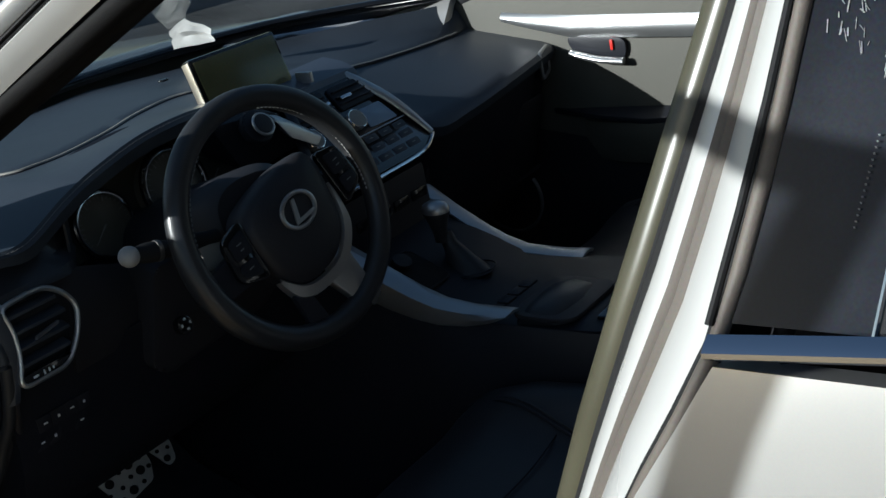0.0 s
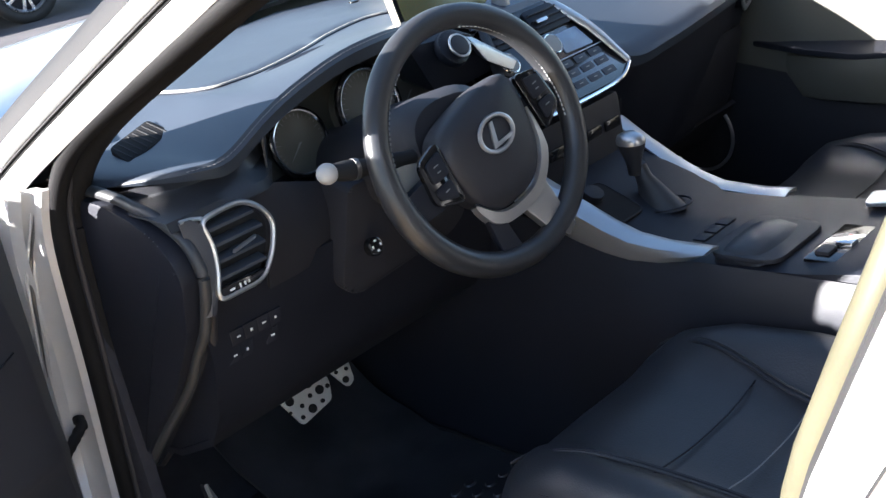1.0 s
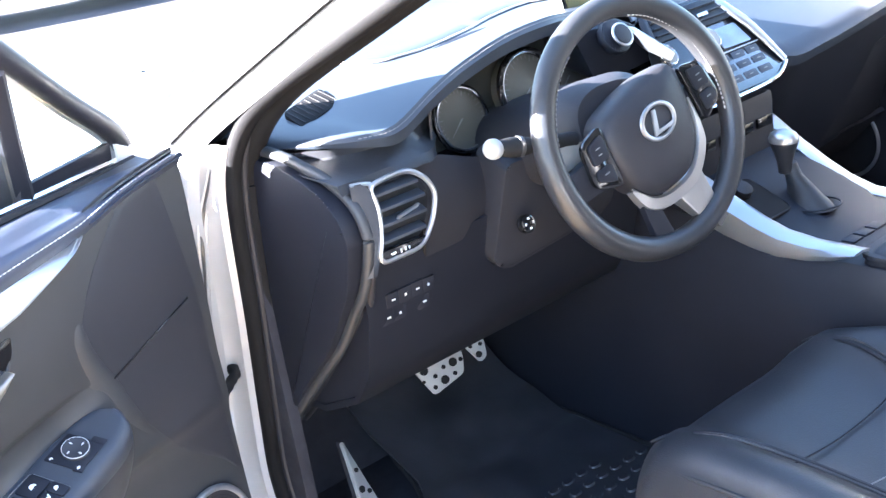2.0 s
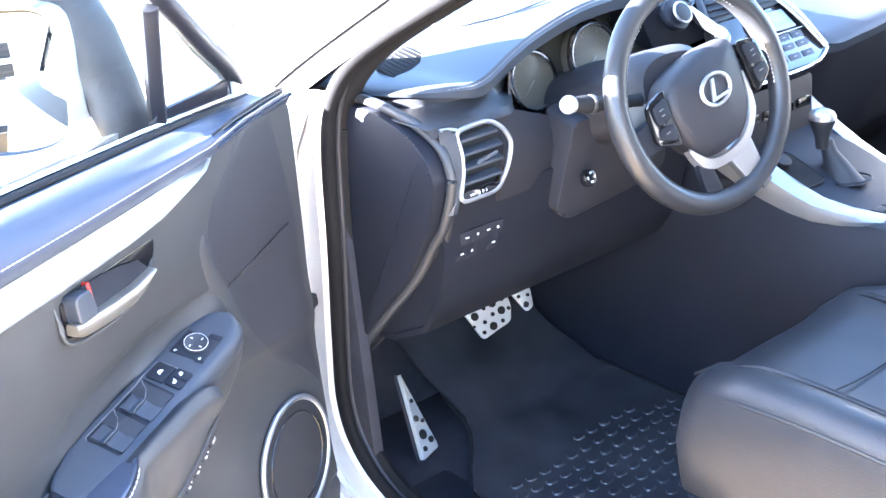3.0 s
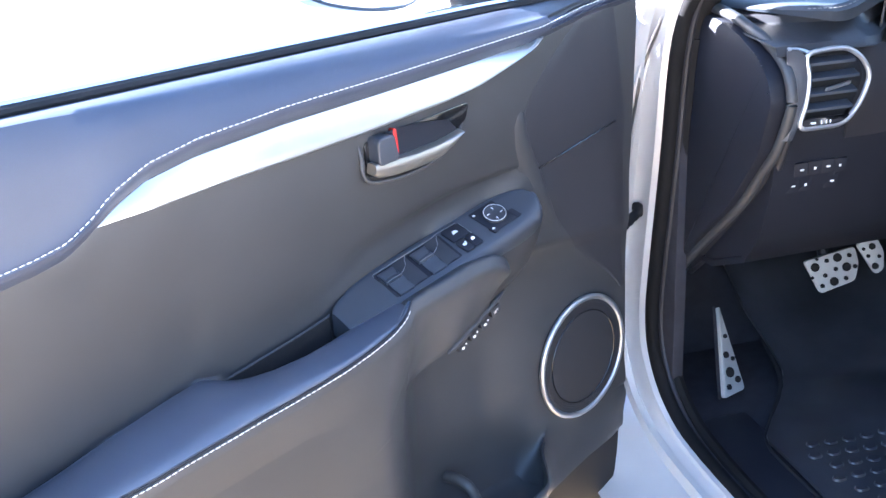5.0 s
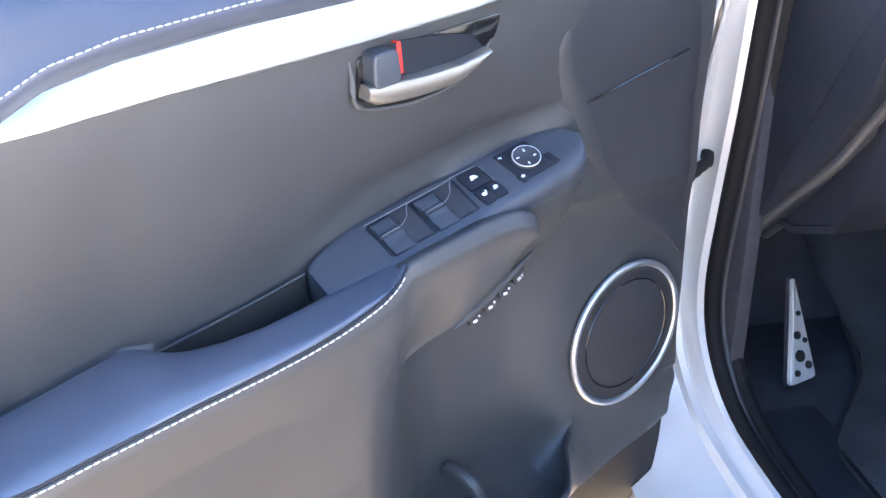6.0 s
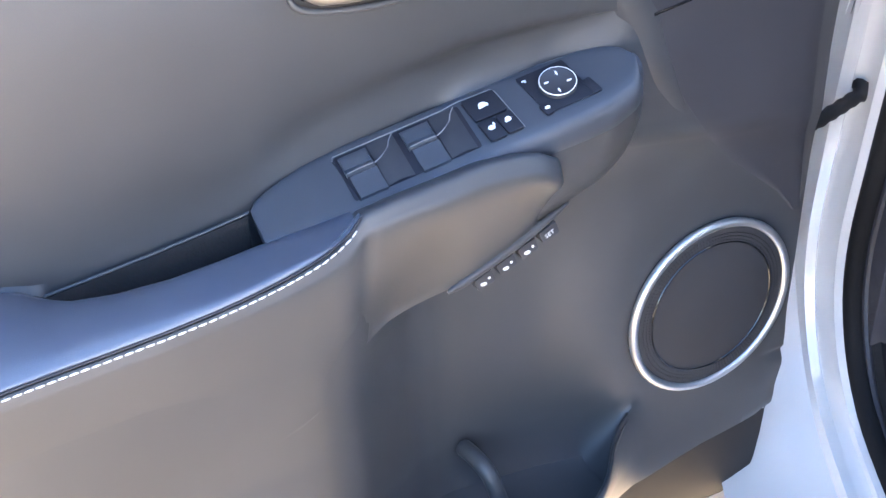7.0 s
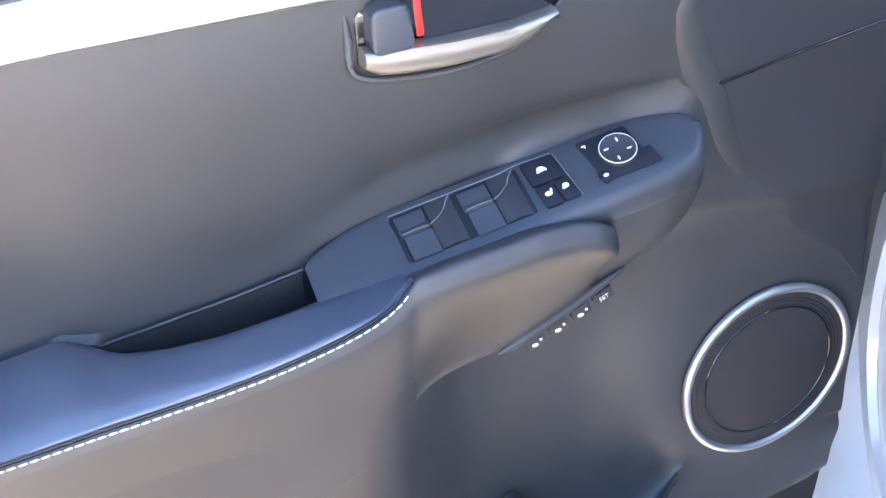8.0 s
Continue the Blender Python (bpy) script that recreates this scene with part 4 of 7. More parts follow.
part("switch_corner", plate(round_poly([S(0.0965, 0.0200), S(0.1040, 0.0195), S(0.1060, 0.0300), S(0.0990, 0.0310)], 0.0015, 2), EN * 0.0, EN * 0.0024, 0.0004), PLASTIC, mk)
DC = (0.1203, 0.0069)
dial = part("dial", surf([[S(DC[0] + r_ * math.cos(q), DC[1] + r_ * math.sin(q), h) for q in [2 * math.pi * k / 36 for k in range(36)]] for r_, h in ((0.0150, 0.0010), (0.0148, 0.0040), (0.0140, 0.0052), (0.0118, 0.0046), (0.0080, 0.0034), (0.003, 0.0030))], ring=True, cap=True), FRONT, mk, "round mirror dial with a pale ring")
part("dial_ring", tube(ellipse(S(*DC, 0.0050), E1, E2, 0.0143, 0.0143, 44), 0.00042, 6, ring=True, up=tuple(EN)), PRINT, dial)
for k in range(4):
    q = math.pi / 2 * k + 0.35
    glyph(DC[0] + 0.0088 * math.cos(q), DC[1] + 0.0088 * math.sin(q), [(0, 0, 0.0022 if k % 2 == 0 else 0.0008, 0.0008 if k % 2 == 0 else 0.0022)], dial, 0.0042)
glyph(0.0985, -0.0085, [(0, 0, 0.0020, 0.0009), (0.001, 0.0012, 0.0008, 0.0012)], mk, 0.0014)
glyph(0.1020, 0.0245, [(0, 0, 0.0022, 0.0016)], mk, 0.0026)
# grip slot behind the switch plate and the padded rest
def slot_low(u):
    return V((u, lerp(u, [(1.12, -0.696), (1.15, -0.690), (1.19, -0.688), (1.23, -0.692), (1.26, -0.702), (1.274, -0.720), (1.29, -0.728), (1.75, -0.734)]), lerp(u, [(1.12, 0.766), (1.15, 0.7654), (1.19, 0.7624), (1.23, 0.7602), (1.26, 0.7583), (1.274, 0.7550), (1.287, 0.7600), (1.30, 0.7635), (1.34, 0.7570), (1.408, 0.743), (1.472, 0.728), (1.75, 0.672)])))


cav = []
for i in range(18):
    u = 1.120 + 0.153 * i / 17
    hi = V((u, -0.7335, lerp(u, [(1.116, 0.769), (1.18, 0.758), (1.272, 0.745)])))
    lo = slot_low(u)
    dp = 0.050 * math.sin(math.pi * min(1, (17 - i + 0.4) / 9) * 0.5)
    cav.append([p - BASE for p in (hi, hi + V((0, 0.003, -dp)), lo + V((0, -0.008, -dp)), lo + V((0, -0.001, -0.002)))])
part("grip_slot", sheet(cav, 0.002), RUBBER, door, "dark grip slot in the armrest")
part("slot_edge", tube(curve([D(1.118, -0.7345, 0.7705), D(1.18, -0.7345, 0.7595), D(1.272, -0.7345, 0.7465)], 12), 0.0011, 8), SWITCH, door)
SEAM_AT = [(1.0592, 0.7855), (1.0708, 0.7783), (1.0858, 0.7713), (1.1066, 0.7662), (1.1262, 0.7622), (1.1514, 0.758), (1.1757, 0.7545), (1.207, 0.7505), (1.245, 0.747), (1.282, 0.744), (1.3175, 0.7405), (1.378, 0.735), (1.416, 0.730), (1.75, 0.700)]
SEAM_N = [(1.0592, -0.657), (1.0708, -0.651), (1.0858, -0.647), (1.1066, -0.643), (1.1262, -0.641), (1.1514, -0.639), (1.1757, -0.638), (1.40, -0.638), (1.75, -0.655)]
rest = []
for i in range(70):
    u = 1.058 + 0.654 * i / 69
    f = V((u, lerp(u, SEAM_N) - 0.0022, lerp(u, SEAM_AT) + 0.0030))
    b0 = slot_low(u) if u > 1.120 else V((u, -0.694, lerp(u, [(1.04, 0.776), (1.12, 0.766)])))
    w = min(1.0, max(0.0, (u - 1.064) / 0.05))
    full = min(1.0, max(0.0, (u - 1.16) / 0.12))
    pts = [b0 + V((0, -0.004, -0.008)), b0 + V((0, 0.002, 0.0005)), b0.lerp(f, 0.45) + V((0, 0, 0.003 * w + 0.006 * full)), b0.lerp(f, 0.80) + V((0, 0.002, 0.004 * w + 0.004 * full)), f + V((0, -0.001 * w, 0.004 * w)), f + V((0, 0.0010, 0.0)), f + V((0, -0.004, -0.004))]
    rest.append([p - BASE for p in curve(pts, 16)])
part("arm_pad", sheet(rest, 0.003), PAD, door, "padded blue-black armrest")
edge = [D(u, lerp(u, SEAM_N) + 0.0012, lerp(u, SEAM_AT) - 0.0012) for u in [1.0595 + 0.0108 * i for i in range(60)]]
stitches(door, edge, 0.0072, 0.0056, 0.0008)
part("pad_seam", tube([p + V((0, -0.0008, 0.0046)) for p in edge], 0.0009, 6), PLASTIC, door)
# grey body of the armrest: from under the switch plate down to the ledge over the buttons
NOSE = [(0.846, 0.738), (0.866, 0.758), (0.884, 0.777), (0.8952, 0.7877), (0.9115, 0.7981), (0.9283, 0.8030), (0.9612, 0.8036), (0.9887, 0.7996), (1.0335, 0.7937), (1.056, 0.7895)] + [(u, z - 0.0008) for u, z in SEAM_AT[1:]]
LEDGE_Z = [(0.846, 0.7300), (0.866, 0.7235), (0.923, 0.7020), (0.977, 0.6840), (1.05, 0.655), (1.14, 0.620), (1.75, 0.600)]
LEDGE_N = [(0.846, -0.703), (0.866, -0.698), (0.923, -0.691), (0.977, -0.686)]
nose = []
for i in range(150):
    u = 0.848 + 0.864 * i / 149
    zc, zB = lerp(u, NOSE), lerp(u, LEDGE_Z)
    na = lerp(u, [(0.848, -0.708), (0.870, -0.690), (0.8952, -0.660), (0.915, -0.655), (1.05, -0.655), (1.0592, -0.656)] + SEAM_N[1:])
    k = max(0.0, min(1.0, (u - 0.960) / 0.15))
    k = k * k * (3 - 2 * k)
    nB = lerp(u, LEDGE_N) * (1 - k) + (skin_n(u, zB) - 0.002) * k
    w = min(1.0, (u - 0.846) / 0.05)
    na, nB = (skin_n(u, zc) - 0.003) * (1 - w) + na * w, (skin_n(u, zB) - 0.003) * (1 - w) + nB * w
    bl = min(1.0, (u - 0.846) / 0.06) * (1 - max(0.0, min(1.0, (u - 1.00) / 0.17)))
    zm = zc * 0.55 + zB * 0.45
    nm = (na * 0.55 + nB * 0.45 + 0.007) * (1 - k) + (max(skin_n(u, zm), na * 0.75 + nB * 0.25) + 0.0005) * k
    pts = [V((u, max(na - 0.020, -0.700), zc - 0.006)), V((u, na - 0.003, zc + 0.0005)), V((u, na + 0.004 * bl, zc - 0.006)), V((u, na + 0.007 * bl, zc - 0.018)), V((u, nm, zm)), V((u, nB + 0.004 * bl, zB + 0.012)), V((u, nB + 0.001 * bl, zB + 0.001)), V((u, nB - 0.012, zB - 0.003))]
    rest_on = 0.0008 - 0.0020 * max(0.0, min(1.0, (u - 1.13) / 0.10))
    lay = max(0.0, min(1.0, (u - 1.050) / 0.100))
    lay = lay * lay * (3 - 2 * lay)
    row = curve(pts, 26)
    flat = []
    for p in row[:-3]:
        d_ = lay * max(0.0, min(1.0, (zc - 0.010 - p.z) / 0.060))
        flat.append(V((p.x, p.y * (1 - d_) + (skin_n(u, p.z) + rest_on) * d_, p.z)))
    nose.append([p - BASE for p in flat + [p + V((0, -0.006 * lay, 0)) for p in row[-3:]]])
part("arm_body", sheet(nose, 0.003), SOFT, door, "rounded grey body of the armrest")
# side of the switch housing that runs down to the ledge
top_a = [0.186, 0.184, 0.178, 0.165, 0.140, 0.105, 0.065, 0.030]
low_e = curve([V((0.803, -0.692, 0.815)), V((0.799, -0.697, 0.786)), V((0.808, -0.699, 0.759)), V((0.829, -0.699, 0.740)), V((0.855, -0.699, 0.729)), V((0.895, -0.697, 0.7145)), V((0.940, -0.693, 0.699))], 24)
wall = []
for i in range(24):
    a = lerp(i / 23, [(k / 7, q) for k, q in enumerate(top_a)])
    hi = S(a, lerp(a, FRONT_EDGE) + 0.0055, -0.012) + BASE
    lo = low_e[i]
    row = [hi + V((0, -0.006, 0.004))] + [hi.lerp(lo, k / 6) + V((0, 0.004 * math.sin(math.pi * k / 6), 0)) for k in range(7)]
    away = (lo - V((0.87, lo.y, 0.79))).normalized()
    wall.append([p - BASE for p in row + [lo + away * 0.003 + V((0, -0.004, 0)), lo + away * 0.004 + V((0, -0.014, 0)), lo + away * 0.002 + V((0, -0.045, 0))]])
part("housing_side", sheet(wall, 0.002), SOFT, door, "grey side of the switch housing")
# seat memory buttons under the armrest
led = [D(u, lerp(u, LEDGE_N) + 0.0005, lerp(u, LEDGE_Z)) for u in [0.981 - 0.0118 * k for k in range(11)]]
part("button_ledge", tube(led, [0.0015] + [0.0042] * 7 + [0.0036, 0.0026, 0.0012], 10), SOFT, door)
part("ledge_gap", tube([p + V((0, -0.003, -0.0045)) for p in led[1:-1]], 0.0022, 6), PLASTIC, door)
for i, (u, z) in enumerate([(0.9417, 0.6736), (0.921, 0.6823), (0.9008, 0.6913), (0.881, 0.701)]):
    x = V((-0.908, 0.0, 0.42)).normalized()
    nn = V((0.06, 0.90, -0.10)).normalized()
    nn = (nn - x * nn.dot(x)).normalized()
    y = nn.cross(x).normalized()
    y = y if y.z > 0 else -y
    c = D(u, -0.7005, z)
    bt = part("memory_button", plate(round_poly([c - x * 0.0085 - y * 0.0055, c + x * 0.0085 - y * 0.0055, c + x * 0.0095 + y * 0.0070, c - x * 0.0085 + y * 0.0070], 0.002, 3), nn * -0.050, nn * 0.003, 0.001), FRONT, door)
    if i < 3:
        part("marking", disc(c + nn * 0.0032 - x * 0.002 - y * 0.001, nn, 0.0030, 0.0004, 12, ry=0.0018), PRINT, bt)
        part("marking", disc(c + nn * 0.0032 + x * 0.0045 + y * 0.001, nn, 0.0013, 0.0004, 10), PRINT, bt)
    else:
        txt = bpy.data.curves.new("marking", "FONT")
        txt.body, txt.size, txt.extrude, txt.align_x, txt.align_y = "SET", 0.0060, 0.0002, "CENTER", "CENTER"
        to = new("marking", txt)
        to.data.materials.append(PRINT)
        to.parent = bt
        xr = y.cross(nn).normalized()
        to.matrix_basis = Matrix.Translation(c + nn * 0.0034) @ Matrix((xr, y, nn)).transposed().to_4x4()
# speaker
sx, sz = V((1, 0, 0)), V((0, 0, 1))
sc = D(SPK[0], -0.713, SPK[1])
part("speaker_ring", tube(ellipse(sc, sx, sz, 0.0892, 0.0903, 72), 0.0044, 10, ring=True, up=(0, 1, 0)), SATIN, door, "satin metal speaker ring")
part("speaker_cloth", disc(sc + V((0, -0.012, 0)), (0, 1, 0), 0.0865, 0.013, 56, 0.003, ry=0.0875), MESH, door)
part("speaker_groove", tube(ellipse(sc + V((0, 0.0012, 0)), sx, sz, 0.0695, 0.0705, 60), 0.0009, 6, ring=True, up=(0, 1, 0)), GLOSS, door)
holes = bmesh.new()
for k in range(140):
    for rr in (0.072, 0.0755, 0.079):
        a = 2 * math.pi * (k + (0.5 if rr == 0.0745 else 0)) / 140
        c = sc + sx * rr * math.cos(a) + sz * (rr + 0.001) * math.sin(a) + V((0, 0.0012, 0))
        plate([c + sx * 0.0008, c + sz * 0.0008, c - sx * 0.0008, c - sz * 0.0008], (0, 0, 0), (0, 0.0002, 0), 0, holes)
tagged(part("speaker_holes", holes, GLOSS, door, smooth=0), "tiny grille holes", kind="stuff")
# bottle post in the pocket
part("pocket_divider", tube(curve([D(0.944, -0.744, 0.462), D(0.942, -0.724, 0.464), D(0.937, -0.704, 0.454), D(0.928, -0.694, 0.41)], 14), 0.0085, 10), SOFT, door)
# door shell behind the trim: painted skin, edges, frame
sk = []
for z in (0.235, 0.30, 0.36, 0.45, 0.60, 0.75, 0.90, 1.00, 1.04, 1.066):
    o = -0.775 - (side_x(z) - 0.855) * 1.1
    sk.append([D(0.522 + (1.70 - 0.522) * k / 10, o - 0.035 - 0.012 * math.sin(math.pi * k / 10), z) for k in range(11)])
part("outer_skin", sheet(sk, 0.006), PAINT, door)
part("hinge_edge", sheet([[D(0.590 + k, -0.728, z), D(0.580 + k, -0.740, z), D(0.572 + k, -0.778, z), D(0.568 + k, -0.82, z)] for z, k in ((0.38, 0.0), (0.5, 0.0), (0.62, 0.0), (0.75, 0.012), (0.9, 0.018), (1.05, 0.024))], 0.004), PAINT_IN, door)
part("latch_edge", sheet([[D(1.716, -0.70, z), D(1.72, -0.75, z), D(1.71, -0.83, z)] for z in (0.32, 0.6, 0.9, 1.08)], 0.004), PAINT_IN, door)
BOT = [(0.58, -0.004), (0.61, -0.013), (0.65, -0.013), (0.69, -0.0125), (0.72, -0.015), (0.76, -0.019), (0.82, -0.022), (1.0, -0.036), (1.75, -0.076)]
part("bottom_edge", sheet([[D(u, n_, 0.388 + lerp(u, BOT) + dz) for n_, dz in ((-0.730, 0.002), (-0.733, -0.040), (-0.738, -0.080), (-0.746, -0.115), (-0.765, -0.145), (-0.822, -0.152))] for u in [0.586 + 0.0249 * k for k in range(46)]], 0.004), RUBBER, door, "dusty dark rubber lower edge")
part("hinge_flange", plate([D(0.548, -0.778, 0.92), D(0.602, -0.778, 0.92), D(0.606, -0.766, 1.088), D(0.556, -0.766, 1.070)], (0, -0.004, 0), (0, 0, 0)), PAINT_IN, door)
# window frame, quarter light, glass
def W(u, z):
    return D(u, -0.775 + 0.42 * (z - 1.09), z)


fr_line = curve([W(0.560, 1.050), W(0.60, 1.100), W(0.70, 1.168), W(0.85, 1.275), W(1.02, 1.390), W(1.20, 1.495), W(1.40, 1.566), W(1.55, 1.590), W(1.635, 1.602)], 40)
part("window_frame", tube(fr_line, 0.013, 10, flat=1.0, up=(0, 1, 0)), PLASTIC, door, "black window frame")
part("frame_skin", tube([p + V((0, -0.012, -0.003)) for p in fr_line], 0.011, 10, flat=1.0, up=(0, 1, 0)), PAINT, door)
part("frame_rear_post", plate([W(1.606, 1.600), W(1.640, 1.606), W(1.642, 1.09), W(1.612, 1.09)], (0, -0.008, 0), (0, 0.008, 0), 0.002), GLOSS, door)
part("quarter_post", tube([W(0.752, 1.060), W(0.782, 1.14), W(0.812, 1.225)], 0.012, 8, flat=0.7), PLASTIC, door)
wp = part("window_pane", plate([W(0.760, 1.065), W(1.61, 1.065), W(1.61, 1.46), W(1.608, 1.59), W(1.40, 1.555), W(1.20, 1.485), W(1.02, 1.38), W(0.85, 1.265), W(0.815, 1.235)], (0, -0.002, 0), (0, 0.002, 0)), PANE, door, "clear side window")
wp.visible_shadow = False
qp = part("quarter_pane", plate([W(0.60, 1.085), W(0.760, 1.085), W(0.800, 1.215), W(0.62, 1.11)], (0, -0.002, 0), (0, 0.002, 0)), PANE, door)
qp.visible_shadow = False
part("quarter_sill", plate([W(0.592, 1.030), W(0.77, 1.030), W(0.77, 1.090), W(0.612, 1.092)], (0, -0.006, 0), (0, 0.006, 0), 0.002), PLASTIC, door)
# door mirror with real silvering
mc = D(0.862, -0.955, 1.142)
mn = V((0.9029, 0.4275, 0.0396)).normalized()
mx = V((0, 0, 1)).cross(mn).normalized()
my = mn.cross(mx).normalized()
my = my if my.z > 0 else -my
def Mp(a, b, d=0.0):
    return mc + mx * a + my * b + mn * d


out = [(-0.118, 0.02), (-0.105, 0.065), (-0.05, 0.088), (0.05, 0.092), (0.098, 0.082), (0.108, 0.04), (0.106, -0.03), (0.092, -0.066), (0.04, -0.078), (-0.04, -0.070), (-0.09, -0.045), (-0.112, -0.015)]
oc = curve([V((a, b, 0)) for a, b in out + out[:1]], 48)[:-1]
shell = []
for k, f in ((0.004, 1.00), (0.018, 1.03), (0.026, 1.07), (0.0, 1.11), (-0.04, 1.12), (-0.09, 1.12), (-0.135, 0.98), (-0.165, 0.68), (-0.175, 0.30)):
    shell.append([Mp(p.x * f, p.y * f, k) for p in oc])
mh = part("mirror_housing", surf(shell, ring=True, cap=True), PAINT, door, "silver mirror housing")
part("mirror_glass", plate([Mp(p.x * 0.985, p.y * 0.985, 0) for p in oc], mn * 0.004, mn * 0.0075), MIRROR, mh, "mirror glass", smooth=0)
part("mirror_bezel", tube([Mp(p.x * 1.02, p.y * 1.02, 0.006) for p in oc], 0.005, 8, ring=True, up=tuple(mn)), GLOSS, mh)
neck = []
for z, lu, ln, ru, rn in ((1.035, 0.800, -0.850, 0.742, -0.805), (1.06, 0.802, -0.850, 0.744, -0.810), (1.09, 0.810, -0.852, 0.746, -0.815), (1.12, 0.818, -0.856, 0.746, -0.820), (1.15, 0.834, -0.860, 0.748, -0.826), (1.19, 0.846, -0.866, 0.750, -0.834), (1.23, 0.850, -0.870, 0.760, -0.846), (1.26, 0.845, -0.872, 0.785, -0.858)):
    c, e1 = D((lu + ru) / 2 - 0.034, (ln + rn) / 2 - 0.016, z), V((lu - ru, ln - rn, 0)) / 2
    neck.append([c + e1 * math.cos(q) + V((0.90, 0.43, 0)) * (0.034 if z < 1.17 else 0.024) * math.sin(q) for q in [2 * math.pi * i / 28 for i in range(28)]])
# dark plastic instead of paint: the shade on the foot is in its colour
part("mirror_foot", surf(neck, ring=True, cap=True), GRAINED, door, "mirror foot, dark grey in place of shade")

# ---- dashboard ----
dash = thing("dashboard", "black padded dashboard with silver vents and gauges", "dashboard")
EDGE = [(-0.715, 0.400, 1.020), (-0.698, 0.335, 1.029), (-0.676, 0.270, 1.036), (-0.648, 0.226, 1.041), (-0.61, 0.208, 1.045), (-0.535, 0.221, 1.070), (-0.47, 0.233, 1.086), (-0.38, 0.241, 1.102), (-0.29, 0.248, 1.105), (-0.20, 0.285, 1.092), (-0.10, 0.33, 1.085), (0.05, 0.36, 1.060), (0.13, 0.27, 0.985), (0.20, 0.208, 0.936), (0.30, 0.200, 0.936), (0.45, 0.206, 0.946), (0.60, 0.228, 0.950), (0.735, 0.265, 0.945)]
edge = curve(EDGE, 90)
PIPE = [(-0.735, 0.47, 1.035), (-0.62, 0.60, 1.050), (-0.53, 0.60, 1.066), (-0.500, 0.53, 1.074), (-0.486, 0.465, 1.075), (-0.468, 0.425, 1.075), (-0.440, 0.411, 1.076), (-0.386, 0.409, 1.076), (-0.288, 0.435, 1.077), (-0.205, 0.473, 1.077), (-0.110, 0.498, 1.076), (-0.055, 0.480, 1.074), (0.10, 0.470, 1.050), (0.30, 0.46, 1.015), (0.50, 0.45, 1.000), (0.70, 0.46, 0.990)]
pipe = curve(PIPE, 90)
def cowl_y(x):
    return lerp(abs(x), [(0, 0.87), (0.45, 0.77), (0.69, 0.50), (0.75, 0.49)])


def pipe_at(x):
    return V((x, lerp(x, [(p.x, p.y) for p in pipe]), lerp(x, [(p.x, p.z) for p in pipe])))


# lower pad between the rear edge and the sewn line
rows = []
for e in edge:
    p = pipe_at(e.x)
    lip_h = lerp(e.x, [(-0.70, 0.15), (-0.66, 0.5), (-0.60, 1.0)])
    rows.append([e + V((0, 0.006, -0.028 * lip_h)), e + V((0, -0.002, -0.010 * lip_h)), e + V((0, 0.004, 0.0)), e.lerp(p, 0.12) + V((0, 0, 0.002)), e.lerp(p, 0.45) + V((0, 0, 0.001)), e.lerp(p, 0.85) + V((0, 0, 0.000)), p + V((0, 0.003, 0.0)), p + V((0, 0.006, -0.006))])
part("lower_pad", sheet(rows, 0.006), DASH_PAD, dash, "blue-black leather pad")
rows = []
for e in edge:
    p = pipe_at(e.x)
    c = V((e.x, max(cowl_y(e.x), p.y + 0.03), lerp(e.x, [(0.0, 1.068), (0.3, 1.050)])))
    rows.append([p + V((0, 0.004, -0.010)), p + V((0, 0.002, -0.002)), p + V((0, 0.006, 0.0012)), p.lerp(c, 0.12) + V((0, 0, 0.003)), p.lerp(c, 0.5) + V((0, 0, 0.004)), c])
part("upper_pad", sheet(rows, 0.006), DASH_PAD, dash, "soft upper pad under the windscreen")
def beside(k, w):
    """A place beside the sewn line, w metres towards the windscreen side."""
    d_ = pipe[min(k + 1, len(pipe) - 1)] - pipe[max(k - 1, 0)]
    return pipe[k] + V((-d_.y, d_.x, 0)).normalized() * w


for w, r_, m_ in ((-0.0045, 0.0013, PLASTIC), (0.0045, 0.0013, PLASTIC), (0.0, 0.0034, GREY_TRIM)):
    part("piping", tube([beside(k, w) + V((0, 0, 0.0012)) for k in range(14, 88)], r_, 6, up=(0, 0, 1)), m_, dash)
stitches(dash, [e + V((0, -0.0012, -0.003)) for e in edge[14:52]], 0.0065, 0.0046, 0.0006, DULL)
part("light_sensor", disc((0.030, 0.672, 1.0735), (0, 0, 1), 0.010, 0.004, 20, 0.001), GLOSS, dash)
# front face of the dashboard, driver's half and passenger's half
def face(xs, y_of, tops, bots):
    rows = []
    for x in xs:
        t, b = tops(x), bots(x)
        rows.append([V((x, y_of(x, k / 7), t + (b - t) * k / 7)) for k in range(8)])
    return rows


xs = [-0.705 + 0.025 * i for i in range(24)]
def hood_z(x):
    return lerp(x, [(e.x, e.z) for e in edge]) - 0.022


part("driver_fascia", sheet(face(xs, lambda x, k: lerp(x, [(e.x, e.y) for e in edge]) + 0.035 + 0.05 * k + (0.10 if -0.52 < x < -0.20 and k < 0.5 else 0), lambda x: hood_z(x), lambda x: 0.86), 0.01), PLASTIC, dash)
xs = [0.105 + 0.0252 * i for i in range(26)]
part("passenger_fascia", sheet(face(xs, lambda x, k: lerp(x, [(e.x, e.y) for e in edge]) + 0.022 + 0.10 * k, lambda x: hood_z(x) + 0.012, lambda x: 0.68), 0.01), PLASTIC, dash, "black leather fascia in front of the passenger")
